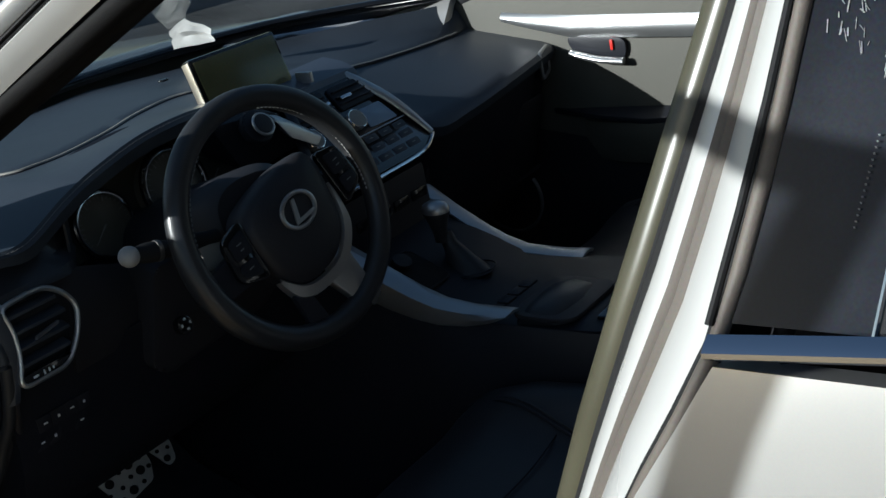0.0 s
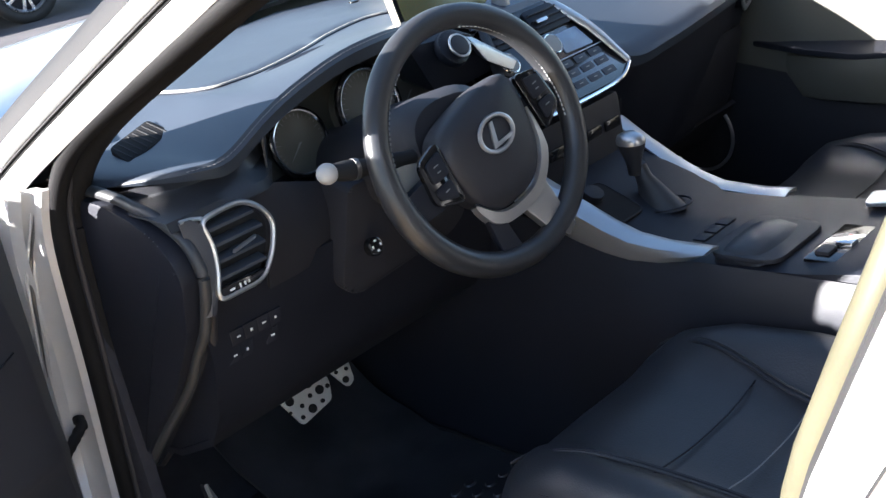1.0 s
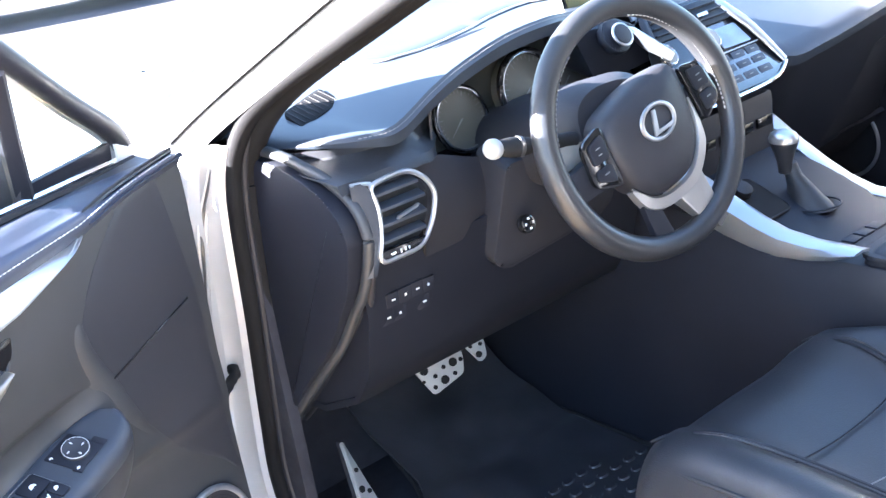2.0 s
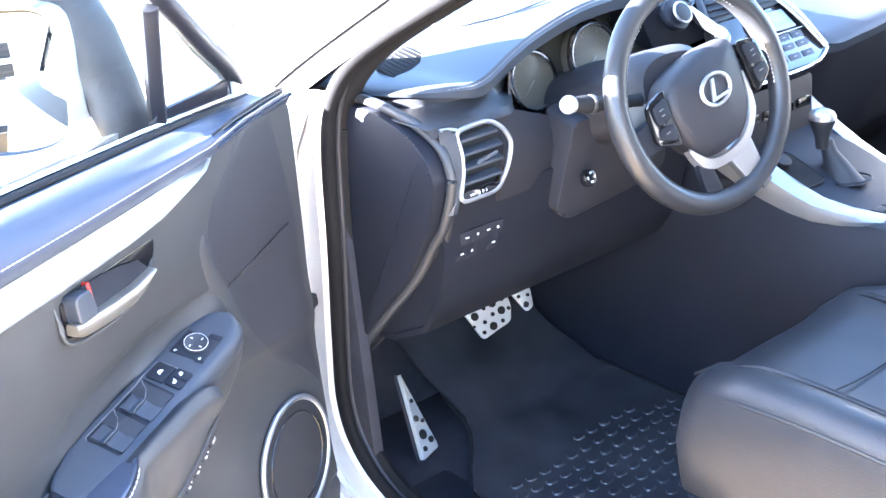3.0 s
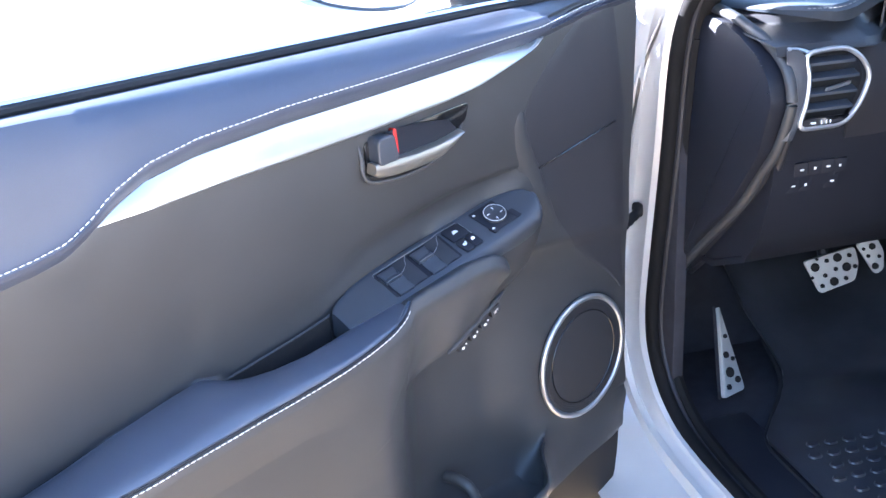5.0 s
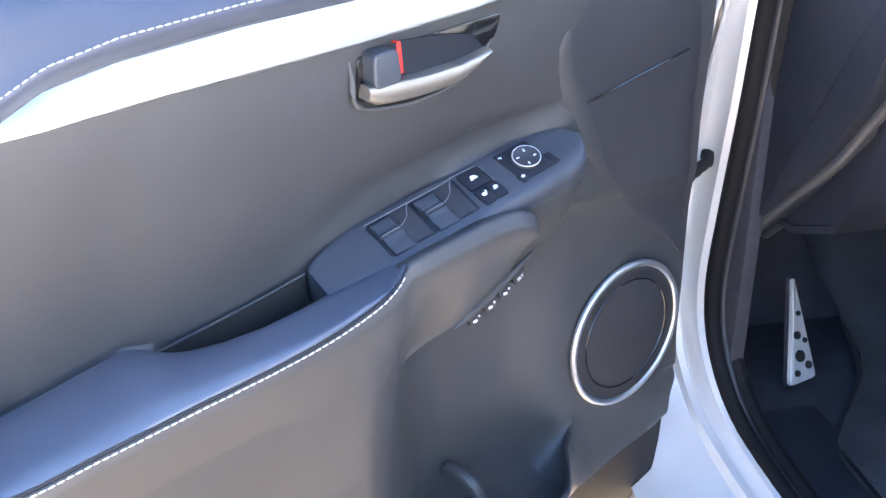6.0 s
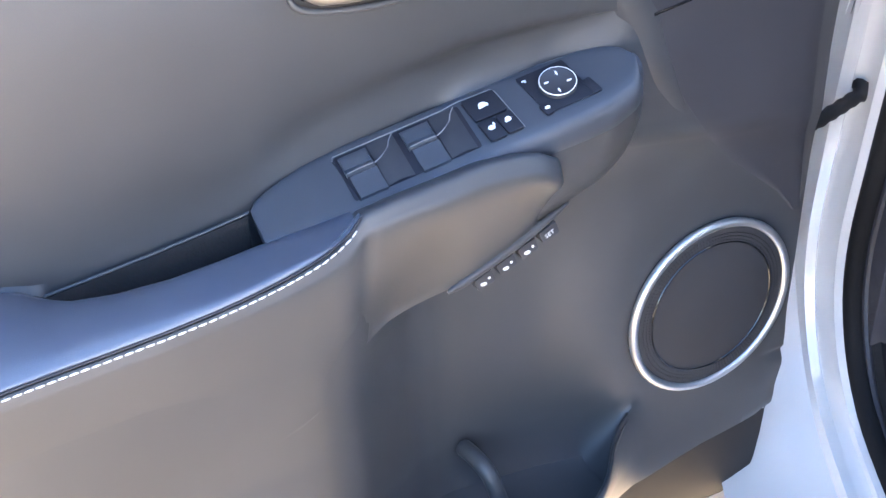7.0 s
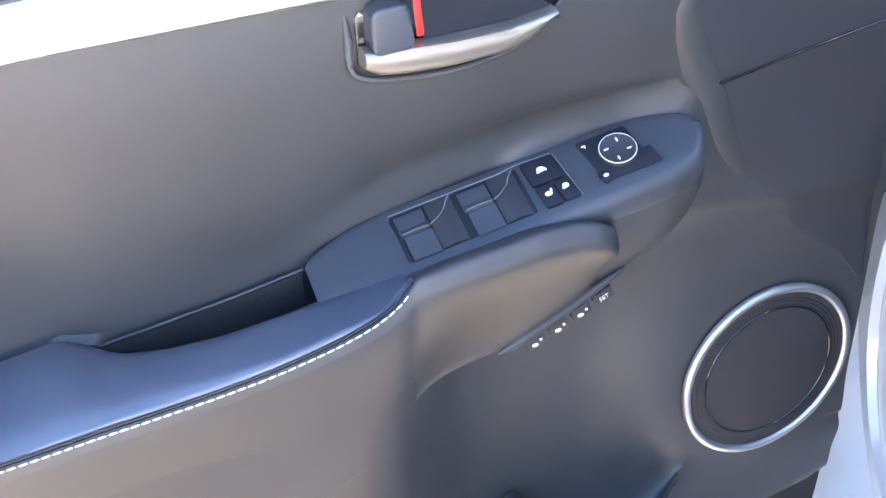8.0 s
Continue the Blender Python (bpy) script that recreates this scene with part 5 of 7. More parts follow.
part("glovebox", plate(round_poly([(0.20, 0.255, 0.86), (0.66, 0.280, 0.86), (0.66, 0.335, 0.69), (0.20, 0.312, 0.69)], 0.03), (0, -0.012, 0), (0, 0.01, 0), 0.004), GRAINED, dash)
part("passenger_knee_panel", sheet([[V((x, 0.33, 0.69)), V((x, 0.42, 0.60)), V((x, 0.60, 0.52))] for x in (0.14, 0.4, 0.73)], 0.01), CARPET, dash)
# end cap seen when the door stands open
cap = round_poly([(-0.700, 0.432, 1.014), (-0.700, 0.34, 1.012), (-0.700, 0.285, 1.000), (-0.700, 0.236, 0.980), (-0.700, 0.208, 0.955), (-0.700, 0.197, 0.925), (-0.700, 0.222, 0.851), (-0.700, 0.297, 0.753), (-0.700, 0.39, 0.668), (-0.700, 0.452, 0.605), (-0.700, 0.470, 0.58), (-0.700, 0.455, 0.80)], 0.02)
part("end_cap", plate(cap, (-0.022, 0, 0), (0.012, 0, 0), 0.006), PLASTIC, dash, "black end cap of the dashboard")
rim = curve([(-0.712, 0.40, 1.024), (-0.708, 0.333, 1.019), (-0.704, 0.280, 1.006), (-0.700, 0.249, 0.995), (-0.696, 0.208, 0.969), (-0.695, 0.192, 0.935), (-0.696, 0.194, 0.906), (-0.698, 0.218, 0.851), (-0.700, 0.247, 0.815), (-0.703, 0.293, 0.755), (-0.707, 0.385, 0.669), (-0.710, 0.44, 0.615), (-0.712, 0.464, 0.585)], 60)
part("cap_edge", tube(rim, 0.0075, 12), SOFT, dash)
inner = curve([(-0.684, 0.205, 0.885), (-0.682, 0.229, 0.841), (-0.680, 0.265, 0.780), (-0.680, 0.344, 0.702), (-0.680, 0.424, 0.626), (-0.682, 0.483, 0.574)], 36)
part("cap_edge_inner", tube(inner, [0.002 + 0.004 * min(1.0, i / 8) for i in range(36)], 10), GRAINED, dash)
part("cap_return", sheet([[rim[24 + i] + V((0.002, 0.004, 0)), rim[24 + i].lerp(inner[i], 0.5) + V((0, 0.006, 0)), inner[i]] for i in range(36)], 0.003), PLASTIC, dash)
part("knee_side", plate([(-0.688, 0.236, 0.875), (-0.688, 0.247, 0.80), (-0.688, 0.272, 0.72), (-0.688, 0.312, 0.665), (-0.688, 0.402, 0.625), (-0.688, 0.62, 0.612), (-0.688, 0.62, 0.875)], (0, 0, 0), (0.004, 0, 0)), PLASTIC, dash)

# concave panel between the brow and the side vent
def edge_at(x):
    return V((x, lerp(x, [(e.x, e.y) for e in edge]), lerp(x, [(e.x, e.z) for e in edge])))


rows = []
for i in range(12):
    x = -0.712 + 0.018 * i
    e = edge_at(x)
    k = max(0.0, (x + 0.56) / 0.046)
    rows.append([e + V((0, 0.022, -0.014)), e + V((0, 0.028, -0.026)), V((x, e.y + 0.018 + 0.03 * k, 1.008)), V((x, 0.208 + 0.05 * k, 0.997)), V((x, 0.203 + 0.06 * k, 0.985))])
part("vent_brow", sheet(rows, 0.003), LEATHER, dash)
# air vent beside the door
VX, VY = V((1.0, -0.02, 0)).normalized(), V((0.02, 0.10, 1)).normalized()
VN = VX.cross(VY).normalized()
VN = VN if VN.y < 0 else -VN
vo = V((-0.645, 0.200, 0.935))
def vp(a, b, d=0.0):
    return vo + VX * a + VY * b + VN * d


vout = [vp(-0.030, 0.050), vp(0.003, 0.0535), vp(0.032, 0.0530), vp(0.055, 0.0365), vp(0.067, 0.0135), vp(0.055, -0.019), vp(0.030, -0.048), vp(-0.040, -0.048), vp(-0.026, -0.014), vp(-0.0225, 0.022)]
vent = part("air_vent", plate(round_poly(vout, 0.012), VN * -0.03, VN * -0.010, 0.002), RUBBER, dash, "black side air vent in a silver frame")
part("vent_frame", tube([p + VN * 0.005 for p in round_poly(vout, 0.016)], 0.0036, 8, ring=True, up=tuple(VN)), SATIN, vent, "satin silver vent frame")
side = [curve([vp(*a) for a in pts_], 24) for pts_ in (
    [(-0.056, 0.059, 0.004), (-0.0535, 0.044, 0.000), (-0.0520, 0.022, -0.002), (-0.0520, -0.010, -0.004), (-0.0530, -0.050, -0.006), (-0.0540, -0.062, -0.008)],
    [(-0.050, 0.0595, 0.006), (-0.040, 0.045, 0.005), (-0.036, 0.022, 0.004), (-0.038, -0.012, 0.003), (-0.046, -0.048, 0.000), (-0.049, -0.062, -0.003)],
    [(-0.042, 0.0580, 0.006), (-0.029, 0.045, 0.005), (-0.0225, 0.022, 0.004), (-0.0260, -0.014, 0.003), (-0.038, -0.046, 0.0), (-0.043, -0.062, -0.004)])]
part("vent_frame_side", sheet([[side[k][i] for k in range(3)] for i in range(24)], 0.003), SWITCH, vent, "broad dark side of the vent")
part("vent_tip", tube(curve([vp(-0.055, 0.059, 0.006), vp(-0.040, 0.0570, 0.006), vp(-0.024, 0.052, 0.002)], 8), 0.0026, 8, up=tuple(VN)), SATIN, vent)
for k in range(5):
    b = 0.038 - 0.020 * k
    w0, w1 = -0.026 - 0.002 * k, 0.052 - 0.006 * abs(k - 1.3)
    part("slat", plate([vp(w0, b + 0.003, -0.008), vp(w1, b + 0.003, -0.008), vp(w1, b - 0.003, 0.006), vp(w0, b - 0.003, 0.006)], VY * -0.0020, VY * 0.0020, 0.0008), SWITCH, vent)
part("vent_thumb", plate([vp(-0.004, 0.000, 0.010), vp(0.030, 0.006, 0.010), vp(0.030, 0.011, 0.014), vp(-0.004, 0.005, 0.014)], (0, 0, 0), VN * 0.006, 0.001), SATIN, vent)
part("vent_foot", plate([vp(-0.038, -0.047, 0.004), vp(0.028, -0.047, 0.004), vp(0.038, -0.035, 0.004), vp(-0.034, -0.035, 0.004)], (0, 0, 0), VN * 0.003, 0.001), GLOSS, vent)
bars(vp(-0.005, -0.041, 0.0076), VX, VY, [(-0.012, 0, 0.007, 0.0025), (0.0, 0, 0.0018, 0.0055), (0.007, 0, 0.0018, 0.0045), (0.013, 0, 0.0016, 0.0035)], PRINT, vent)
# charcoal fascia between the vent and the column
fx = [-0.588, -0.565, -0.540, -0.510, -0.480, -0.452]
part("side_fascia", sheet([[V((x, 0.226 - 0.012 * math.sin(math.pi * k / 6) + 0.25 * max(0.0, x + 0.53), 0.855 + (lerp(x, [(-0.588, 0.988), (-0.545, 0.984), (-0.50, 0.967), (-0.452, 0.948)]) - 0.855) * k / 6)) for k in range(7)] for x in fx], 0.006), GRAINED, dash, "charcoal fascia beside the vent")
# passenger side vent
pv = part("air_vent", plate(round_poly([(0.60, 0.236, 0.950), (0.690, 0.272, 0.948), (0.690, 0.275, 0.895), (0.615, 0.245, 0.895)], 0.012), (0, 0.02, 0), (0, -0.006, 0), 0.004), PLASTIC, dash, "black side air vent in a silver frame")
part("vent_frame", tube(round_poly([(0.60, 0.230, 0.950), (0.690, 0.266, 0.948), (0.690, 0.269, 0.895), (0.615, 0.239, 0.895)], 0.012), 0.004, 8, ring=True, up=(0, 1, 0)), SATIN, pv)
# demister grille
gx, gy = V((0.95, 0.24, 0.15)).normalized(), V((-0.10, -0.97, -0.14)).normalized()
go = V((-0.612, 0.392, 1.0525))
dg = part("demister_grille", plate(round_poly([go - gx * 0.040 - gy * 0.032, go + gx * 0.040 - gy * 0.034, go + gx * 0.040 + gy * 0.034, go - gx * 0.046 + gy * 0.034], 0.01), (0, 0, -0.01), (0, 0, 0.0012), 0.0005), SHADED_RUBBER, dash, "black demister grille")
for k in range(8):
    c = go + gx * (-0.035 + 0.0100 * k)
    part("slat", plate([c - gy * 0.028 - gx * 0.0016, c + gy * 0.028 - gx * 0.0016, c + gy * 0.028 + gx * 0.0002, c - gy * 0.028 + gx * 0.0002], (0, 0, 0.0), (0, 0, 0.0024), 0.0004), RUBBER, dg)
# knee panel with its small keys
kp = part("knee_panel", sheet([[V((x, 0.235 + 0.03 * abs(x + 0.45), 0.875)), V((x, 0.245, 0.80)), V((x, 0.27, 0.72)), V((x, 0.31, 0.665)), V((x, 0.40, 0.625)), V((x, 0.60, 0.61))] for x in (-0.690, -0.60, -0.50, -0.40, -0.30, -0.16)], 0.01), PLASTIC, dash, "black knee panel")
KX, KY = V((0.97, -0.20, 0.05)).normalized(), V((0.0, -0.10, 1)).normalized()
KN = KX.cross(KY)
KN = KN if KN.y < 0 else -KN
for i, (x, z) in enumerate(((-0.649, 0.816), (-0.6275, 0.816), (-0.608, 0.816), (-0.5885, 0.815), (-0.6575, 0.792), (-0.6375, 0.792), (-0.5975, 0.792))):
    c = V((x, (0.2330 if i < 4 else 0.2385 - 0.02 * (x + 0.64)), z))
    k = part("panel_key", plate([c - KX * 0.0095 - KY * 0.010, c + KX * 0.0095 - KY * 0.010, c + KX * 0.0095 + KY * 0.010, c - KX * 0.0095 + KY * 0.010], KN * -0.01, KN * 0.0015, 0.0006), PLASTIC, kp)
    bars(c + KN * 0.0020 + KX * 0.001, KX, KY, [(-0.001, 0, 0.0030, 0.0036)] if i % 2 else [(0, 0.0, 0.0052, 0.0022)], PRINT, k)
part("panel_pocket", plate(round_poly([(-0.505, 0.240, 0.845), (-0.478, 0.238, 0.848), (-0.482, 0.246, 0.785), (-0.508, 0.248, 0.782)], 0.006), (0, -0.004, 0), (0, 0.01, 0), 0.002), GRAINED, kp)
bars((-0.515, 0.236, 0.898), (1, 0, 0.1), (0, -0.1, 1), [(-0.012, 0, 0.004, 0.0025), (0.014, 0.004, 0.004, 0.004)], DULL, kp)
part("hood_release", box(-0.684, -0.650, 0.403, 0.43, 0.612, 0.636, 0.004), GLOSS, kp)
bars((-0.668, 0.401, 0.624), (1, 0, 0), (0, 0, 1), [(0, 0, 0.010, 0.004)], PRINT, kp)

# instruments
cl = part("instrument_panel", plate(round_poly([(-0.50, 0.310, 0.925), (-0.155, 0.315, 0.935), (-0.17, 0.345, 1.080), (-0.48, 0.335, 1.068)], 0.03), (0, 0.02, 0), (0, 0, 0), 0.003), DIAL_FACE, dash, "olive-grey instrument panel")
part("side_wing", sheet([[V((-0.535, 0.235, 1.055)), V((-0.505, 0.27, 1.060)), V((-0.475, 0.325, 1.068))], [V((-0.540, 0.240, 0.985)), V((-0.51, 0.28, 0.98)), V((-0.482, 0.32, 0.97))], [V((-0.545, 0.245, 0.90)), V((-0.52, 0.28, 0.90)), V((-0.49, 0.315, 0.90))]], 0.003), GRAINED, cl)
GN = V((0, -0.97, 0.22)).normalized()
for (x, z, r) in ((-0.432, 0.990, 0.047), (-0.318, 1.003, 0.054), (-0.215, 0.995, 0.045)):
    c = V((x, 0.310 if r < 0.05 else 0.300, z))
    gd = part("gauge", disc(c, GN, r, 0.006 if r < 0.05 else 0.02, 40, 0.001), DIAL_FACE, cl, "round olive-grey gauge in a black ring")
    gy2 = V((0, 0.22, 0.97)).normalized()
    d = 0.008 if r < 0.05 else 0.022
    part("gauge_ring", tube(ellipse(c + GN * d, (1, 0, 0), gy2, r, r, 48), 0.0032 if r < 0.05 else 0.0055, 8, ring=True, up=tuple(GN)), GLOSS, gd)
    part("ring_line", tube(ellipse(c + GN * (d + 0.003), (1, 0, 0), gy2, r - 0.003, r - 0.003, 48), 0.0020, 6, ring=True, up=tuple(GN)), CHROME, gd)
    ticks = bmesh.new()
    for k in range(25):
        a = radians(-30 + 10 * k)
        dr = V((math.cos(a), 0, 0)) + gy2 * math.sin(a)
        tt = V((-math.sin(a), 0, 0)) + gy2 * math.cos(a)
        l0 = 0.78 if k % 5 else 0.70
        q = c + GN * (d + 0.001)
        plate([q + dr * r * l0 - tt * 0.0004, q + dr * r * 0.86 - tt * 0.0004, q + dr * r * 0.86 + tt * 0.0004, q + dr * r * l0 + tt * 0.0004], (0, 0, 0), GN * 0.0003, 0, ticks)
    tagged(part("gauge_ticks", ticks, DULL, gd, smooth=0), "fine white tick marks", kind="stuff")
    part("needle", plate([c + GN * (d + 0.002) + V((-0.002, 0, 0)), c + GN * (d + 0.002) + V((0.002, 0, 0)), c + GN * (d + 0.002) + V((-r * 0.55, 0, 0)) + gy2 * -r * 0.45], (0, 0, 0), GN * 0.001), DULL, gd)

# free-standing screen
scr = thing("display_screen", "dark free-standing screen on top of the dashboard", "screen", pose(-0.098, 0.312, 1.056, -14, 0, -1))
part("screen_body", box(-0.092, 0.092, -0.004, 0.014, 0.0, 0.102, 0.005), GLOSS, scr)
part("screen_glass", box(-0.085, 0.085, -0.0065, -0.003, 0.008, 0.096, 0.001), SCREEN, scr, "olive-dark screen, switched off")
part("screen_side", box(-0.0945, -0.092, -0.004, 0.012, 0.004, 0.098, 0.001), LIP, scr)
part("screen_foot", box(-0.05, 0.05, 0.0, 0.03, -0.02, 0.006, 0.004), PLASTIC, scr)

# centre stack
stack = thing("centre_stack", "black radio and climate panel framed in silver", "control panel")
CX, CY = V((1, 0, 0)), V((0, 0.62, 0.785)).normalized()
CN = CX.cross(CY).normalized()
CN = CN if CN.y < 0 else -CN
co = V((0.0, 0.215, 0.985))
def cp(a, b, d=0.0):
    return co + CX * a + CY * b + CN * d


outl = [cp(-0.080, 0.088), cp(0.080, 0.088), cp(0.116, 0.010), cp(0.141, -0.066), cp(0.105, -0.084), cp(-0.105, -0.084), cp(-0.141, -0.066), cp(-0.116, 0.010)]
part("panel", plate(round_poly(outl, 0.008), CN * -0.06, CN * 0.002, 0.002), GLOSS, stack)
for s in (-1, 1):
    part("side_strip", tube(curve([cp(s * 0.076, 0.096, 0.0), cp(s * 0.096, 0.052, 0.006), cp(s * 0.118, 0.006, 0.008), cp(s * 0.144, -0.064, 0.004)], 24), [0.0060 + 0.004 * math.sin(math.pi * i / 23) for i in range(24)], 10, flat=0.6, up=tuple(CN)), SATIN if s > 0 else GRAINED, stack)
part("lower_edge", tube(curve([cp(-0.146, -0.066, 0.002), cp(-0.10, -0.086, 0.003), cp(0.0, -0.090, 0.003), cp(0.10, -0.086, 0.003), cp(0.146, -0.066, 0.002)], 30), 0.0034, 8), CHROME, stack)
for s in (-1, 1):
    sv = part("air_vent", plate(round_poly([cp(s * 0.006, 0.036), cp(s * 0.094, 0.036), cp(s * 0.076, 0.080), cp(s * 0.006, 0.080)], 0.006), CN * 0.002, CN * 0.006, 0.001), PLASTIC, stack)
    for k in range(3):
        part("slat", plate([cp(s * 0.010, 0.044 + 0.012 * k), cp(s * (0.086 - 0.004 * k), 0.044 + 0.012 * k), cp(s * (0.086 - 0.004 * k), 0.047 + 0.012 * k), cp(s * 0.010, 0.047 + 0.012 * k)], CN * 0.006, CN * 0.011, 0.001), GRAINED, sv)
    part("vent_thumb", plate([cp(s * 0.014, 0.050, 0.011), cp(s * 0.040, 0.050, 0.011), cp(s * 0.040, 0.056, 0.011), cp(s * 0.014, 0.056, 0.011)], (0, 0, 0), CN * 0.004, 0.001), CHROME, sv)
    kn = part("knob", disc(cp(0.012 if s > 0 else -0.092, 0.010, 0.002), tuple(CN), 0.0165, 0.014, 30, 0.003), GREY_TRIM, stack)
    part("knob_ring", tube(ellipse(cp(0.012 if s > 0 else -0.092, 0.010, 0.014), CX, CY, 0.0165, 0.0165, 36), 0.0016, 8, ring=True, up=tuple(CN)), CHROME, kn)
part("small_display", plate(round_poly([cp(0.036, -0.010), cp(0.104, -0.012), cp(0.092, 0.026), cp(0.036, 0.026)], 0.004), CN * 0.002, CN * 0.004, 0.0006), LCD, stack)
for r_, b in enumerate((-0.026, -0.044, -0.064)):
    for k in range(6):
        a = -0.092 + 0.037 * k
        bt = part("button", plate(round_poly([cp(a - 0.015, b - 0.006), cp(a + 0.015, b - 0.006), cp(a + 0.015, b + 0.006), cp(a - 0.015, b + 0.006)], 0.002, 2), CN * 0.001, CN * 0.0030, 0.0003), SWITCH, stack)
        bars(cp(a, b, 0.0034), CX, CY, [(0, 0, 0.008, 0.0014)], GREY_TRIM, bt)
part("silver_rule", plate([cp(-0.118, -0.0172), cp(0.118, -0.0172), cp(0.118, -0.0156), cp(-0.118, -0.0156)], CN * 0.002, CN * 0.0036), SATIN, stack)
part("stack_hood", sheet([[cp(x, 0.086, 0.001), cp(x, 0.098, 0.004), V((x * 1.05, 0.300, 1.074)), V((x * 1.1, 0.345, 1.082))] for x in [-0.10 + 0.02 * i for i in range(11)]], 0.004), PAD, stack)
part("hood_piece", box(-0.012, -0.004, 0.268, 0.300, 1.068, 1.086, 0.002), SATIN, stack)
part("stack_column", box(-0.105, 0.105, 0.17, 0.40, 0.66, 0.90, 0.01), PLASTIC, stack)
for k in range(4):
    part("lower_button", box(-0.09 + 0.048 * k, -0.052 + 0.048 * k, 0.166, 0.172, 0.845, 0.862, 0.002), GLOSS, stack)
# start button beside the wheel
sb = thing("start_button", "round silver-ringed engine start button on the dashboard", "button", group="")
part("button_panel", plate(round_poly([(-0.268, 0.232, 1.076), (-0.150, 0.222, 1.066), (-0.095, 0.222, 1.000), (-0.215, 0.242, 0.985)], 0.02), (0, 0, 0), (0, 0.08, 0.02), 0.004), PLASTIC, sb)
part("button", disc((-0.198, 0.206, 1.056), (0, -0.86, 0.5), 0.0155, 0.010, 32, 0.003), GRAINED, sb)
part("ring", tube(ellipse((-0.198, 0.200, 1.059), (1, 0, 0), (0, 0.5, 0.86), 0.0168, 0.0168, 36), 0.0022, 8, ring=True, up=(0, -0.86, 0.5)), SATIN, sb, "silver ring")
part("bezel", disc((-0.200, 0.222, 1.050), (0, -0.86, 0.5), 0.027, 0.016, 32, 0.006), PLASTIC, sb)
part("silver_wing", plate(round_poly([(-0.170, 0.205, 1.056), (-0.148, 0.205, 1.048), (-0.080, 0.205, 1.002), (-0.098, 0.200, 0.992), (-0.150, 0.200, 1.022)], 0.004), (0, 0, 0), (0, 0.018, 0.010), 0.003), SATIN, sb)

# ---- steering column and wheel ----
col = thing("steering_column", "black steering column shroud with two stalks", "steering column")
aT, aY = radians(15.3), radians(-4.5)
WX = V((math.cos(aY), math.sin(aY), 0))
WN = V((math.sin(aY) * math.cos(aT), -math.cos(aY) * math.cos(aT), math.sin(aT)))
WY = WN.cross(WX)
hub = V((-0.350, 0.046, 0.981))
rings = []
for d, rx, ry, oy in ((-0.036, 0.066, 0.050, 0.016), (-0.055, 0.084, 0.062, 0.016), (-0.14, 0.090, 0.064, 0.014), (-0.22, 0.092, 0.068, 0.012), (-0.30, 0.094, 0.070, 0.010)):
    rings.append([hub + WN * d + WY * (oy + ry * abs(math.sin(t)) ** 0.8 * (1 if math.sin(t) > 0 else -1)) + WX * rx * abs(math.cos(t)) ** 0.8 * (1 if math.cos(t) > 0 else -1) for t in [2 * math.pi * i / 32 for i in range(32)]])
part("shroud", surf(rings, ring=True, cap=True), GRAINED, col)
part("shroud_bib", plate(round_poly([(-0.458, 0.190, 0.945), (-0.27, 0.175, 0.95), (-0.235, 0.215, 0.82), (-0.262, 0.225, 0.797), (-0.462, 0.215, 0.788), (-0.486, 0.215, 0.806)], 0.014), (0, 0, 0), (0, 0.06, 0.02), 0.006), GRAINED, col)
part("tilt_switch", disc((-0.442, 0.192, 0.855), (0, -1, 0.25), 0.013, 0.012, 24, 0.003), GLOSS, col)
bars((-0.442, 0.1785, 0.859), (1, 0, 0), (0, 0.25, 1), [(0, 0.007, 0.004, 0.003), (0, -0.007, 0.004, 0.003), (0.007, 0, 0.003, 0.004), (-0.007, 0, 0.003, 0.004)], PRINT, col)
stalk = part("light_stalk", tube(curve([(-0.43, 0.085, 0.985), (-0.47, 0.088, 0.992), (-0.51, 0.094, 0.999), (-0.545, 0.100, 1.006)], 12), [0.010, 0.010, 0.010, 0.0115, 0.012, 0.0095, 0.0095, 0.0115, 0.0125, 0.0125, 0.011, 0.009], 14), RUBBER, col, "black light stalk with a pale round end")
part("stalk_end", surf([[V((-0.552, 0.100, 1.0075)) + V((-0.98, 0.16, 0.18)).normalized() * (0.0132 * math.cos(q)) + (V((0.16, 0.98, 0)) * math.cos(w) + V((0.18, 0, 0.98)) * math.sin(w)) * (0.0130 * math.sin(q)) for w in [2 * math.pi * k / 20 for k in range(20)]] for q in [0.15 + 2.7 * k / 9 for k in range(10)]], ring=True, cap=True), PALE, stalk, "pale round stalk end")
part("stalk_collar", disc((-0.512, 0.0945, 0.9995), (-0.98, 0.16, 0.18), 0.0135, 0.006, 20, 0.001), SMOKE, stalk)
bars((-0.492, 0.080, 0.998), (-0.98, 0.16, 0.18), (0.18, 0.1, 0.98), [(0, 0, 0.003, 0.004), (-0.008, 0, 0.002, 0.004)], PRINT, stalk)
part("wiper_stalk", tube(curve([(-0.31, 0.085, 0.985), (-0.25, 0.095, 0.995), (-0.20, 0.11, 1.005)], 8), 0.011, 12), PLASTIC, col)
part("shift_paddle", plate(round_poly([hub + WX * -0.070 + WY * 0.005 + WN * -0.03, hub + WX * -0.118 + WY * 0.015 + WN * -0.026, hub + WX * -0.120 + WY * -0.022 + WN * -0.026, hub + WX * -0.075 + WY * -0.03 + WN * -0.03], 0.008), WN * -0.004, WN * 0.004, 0.002), GREY_TRIM, col)

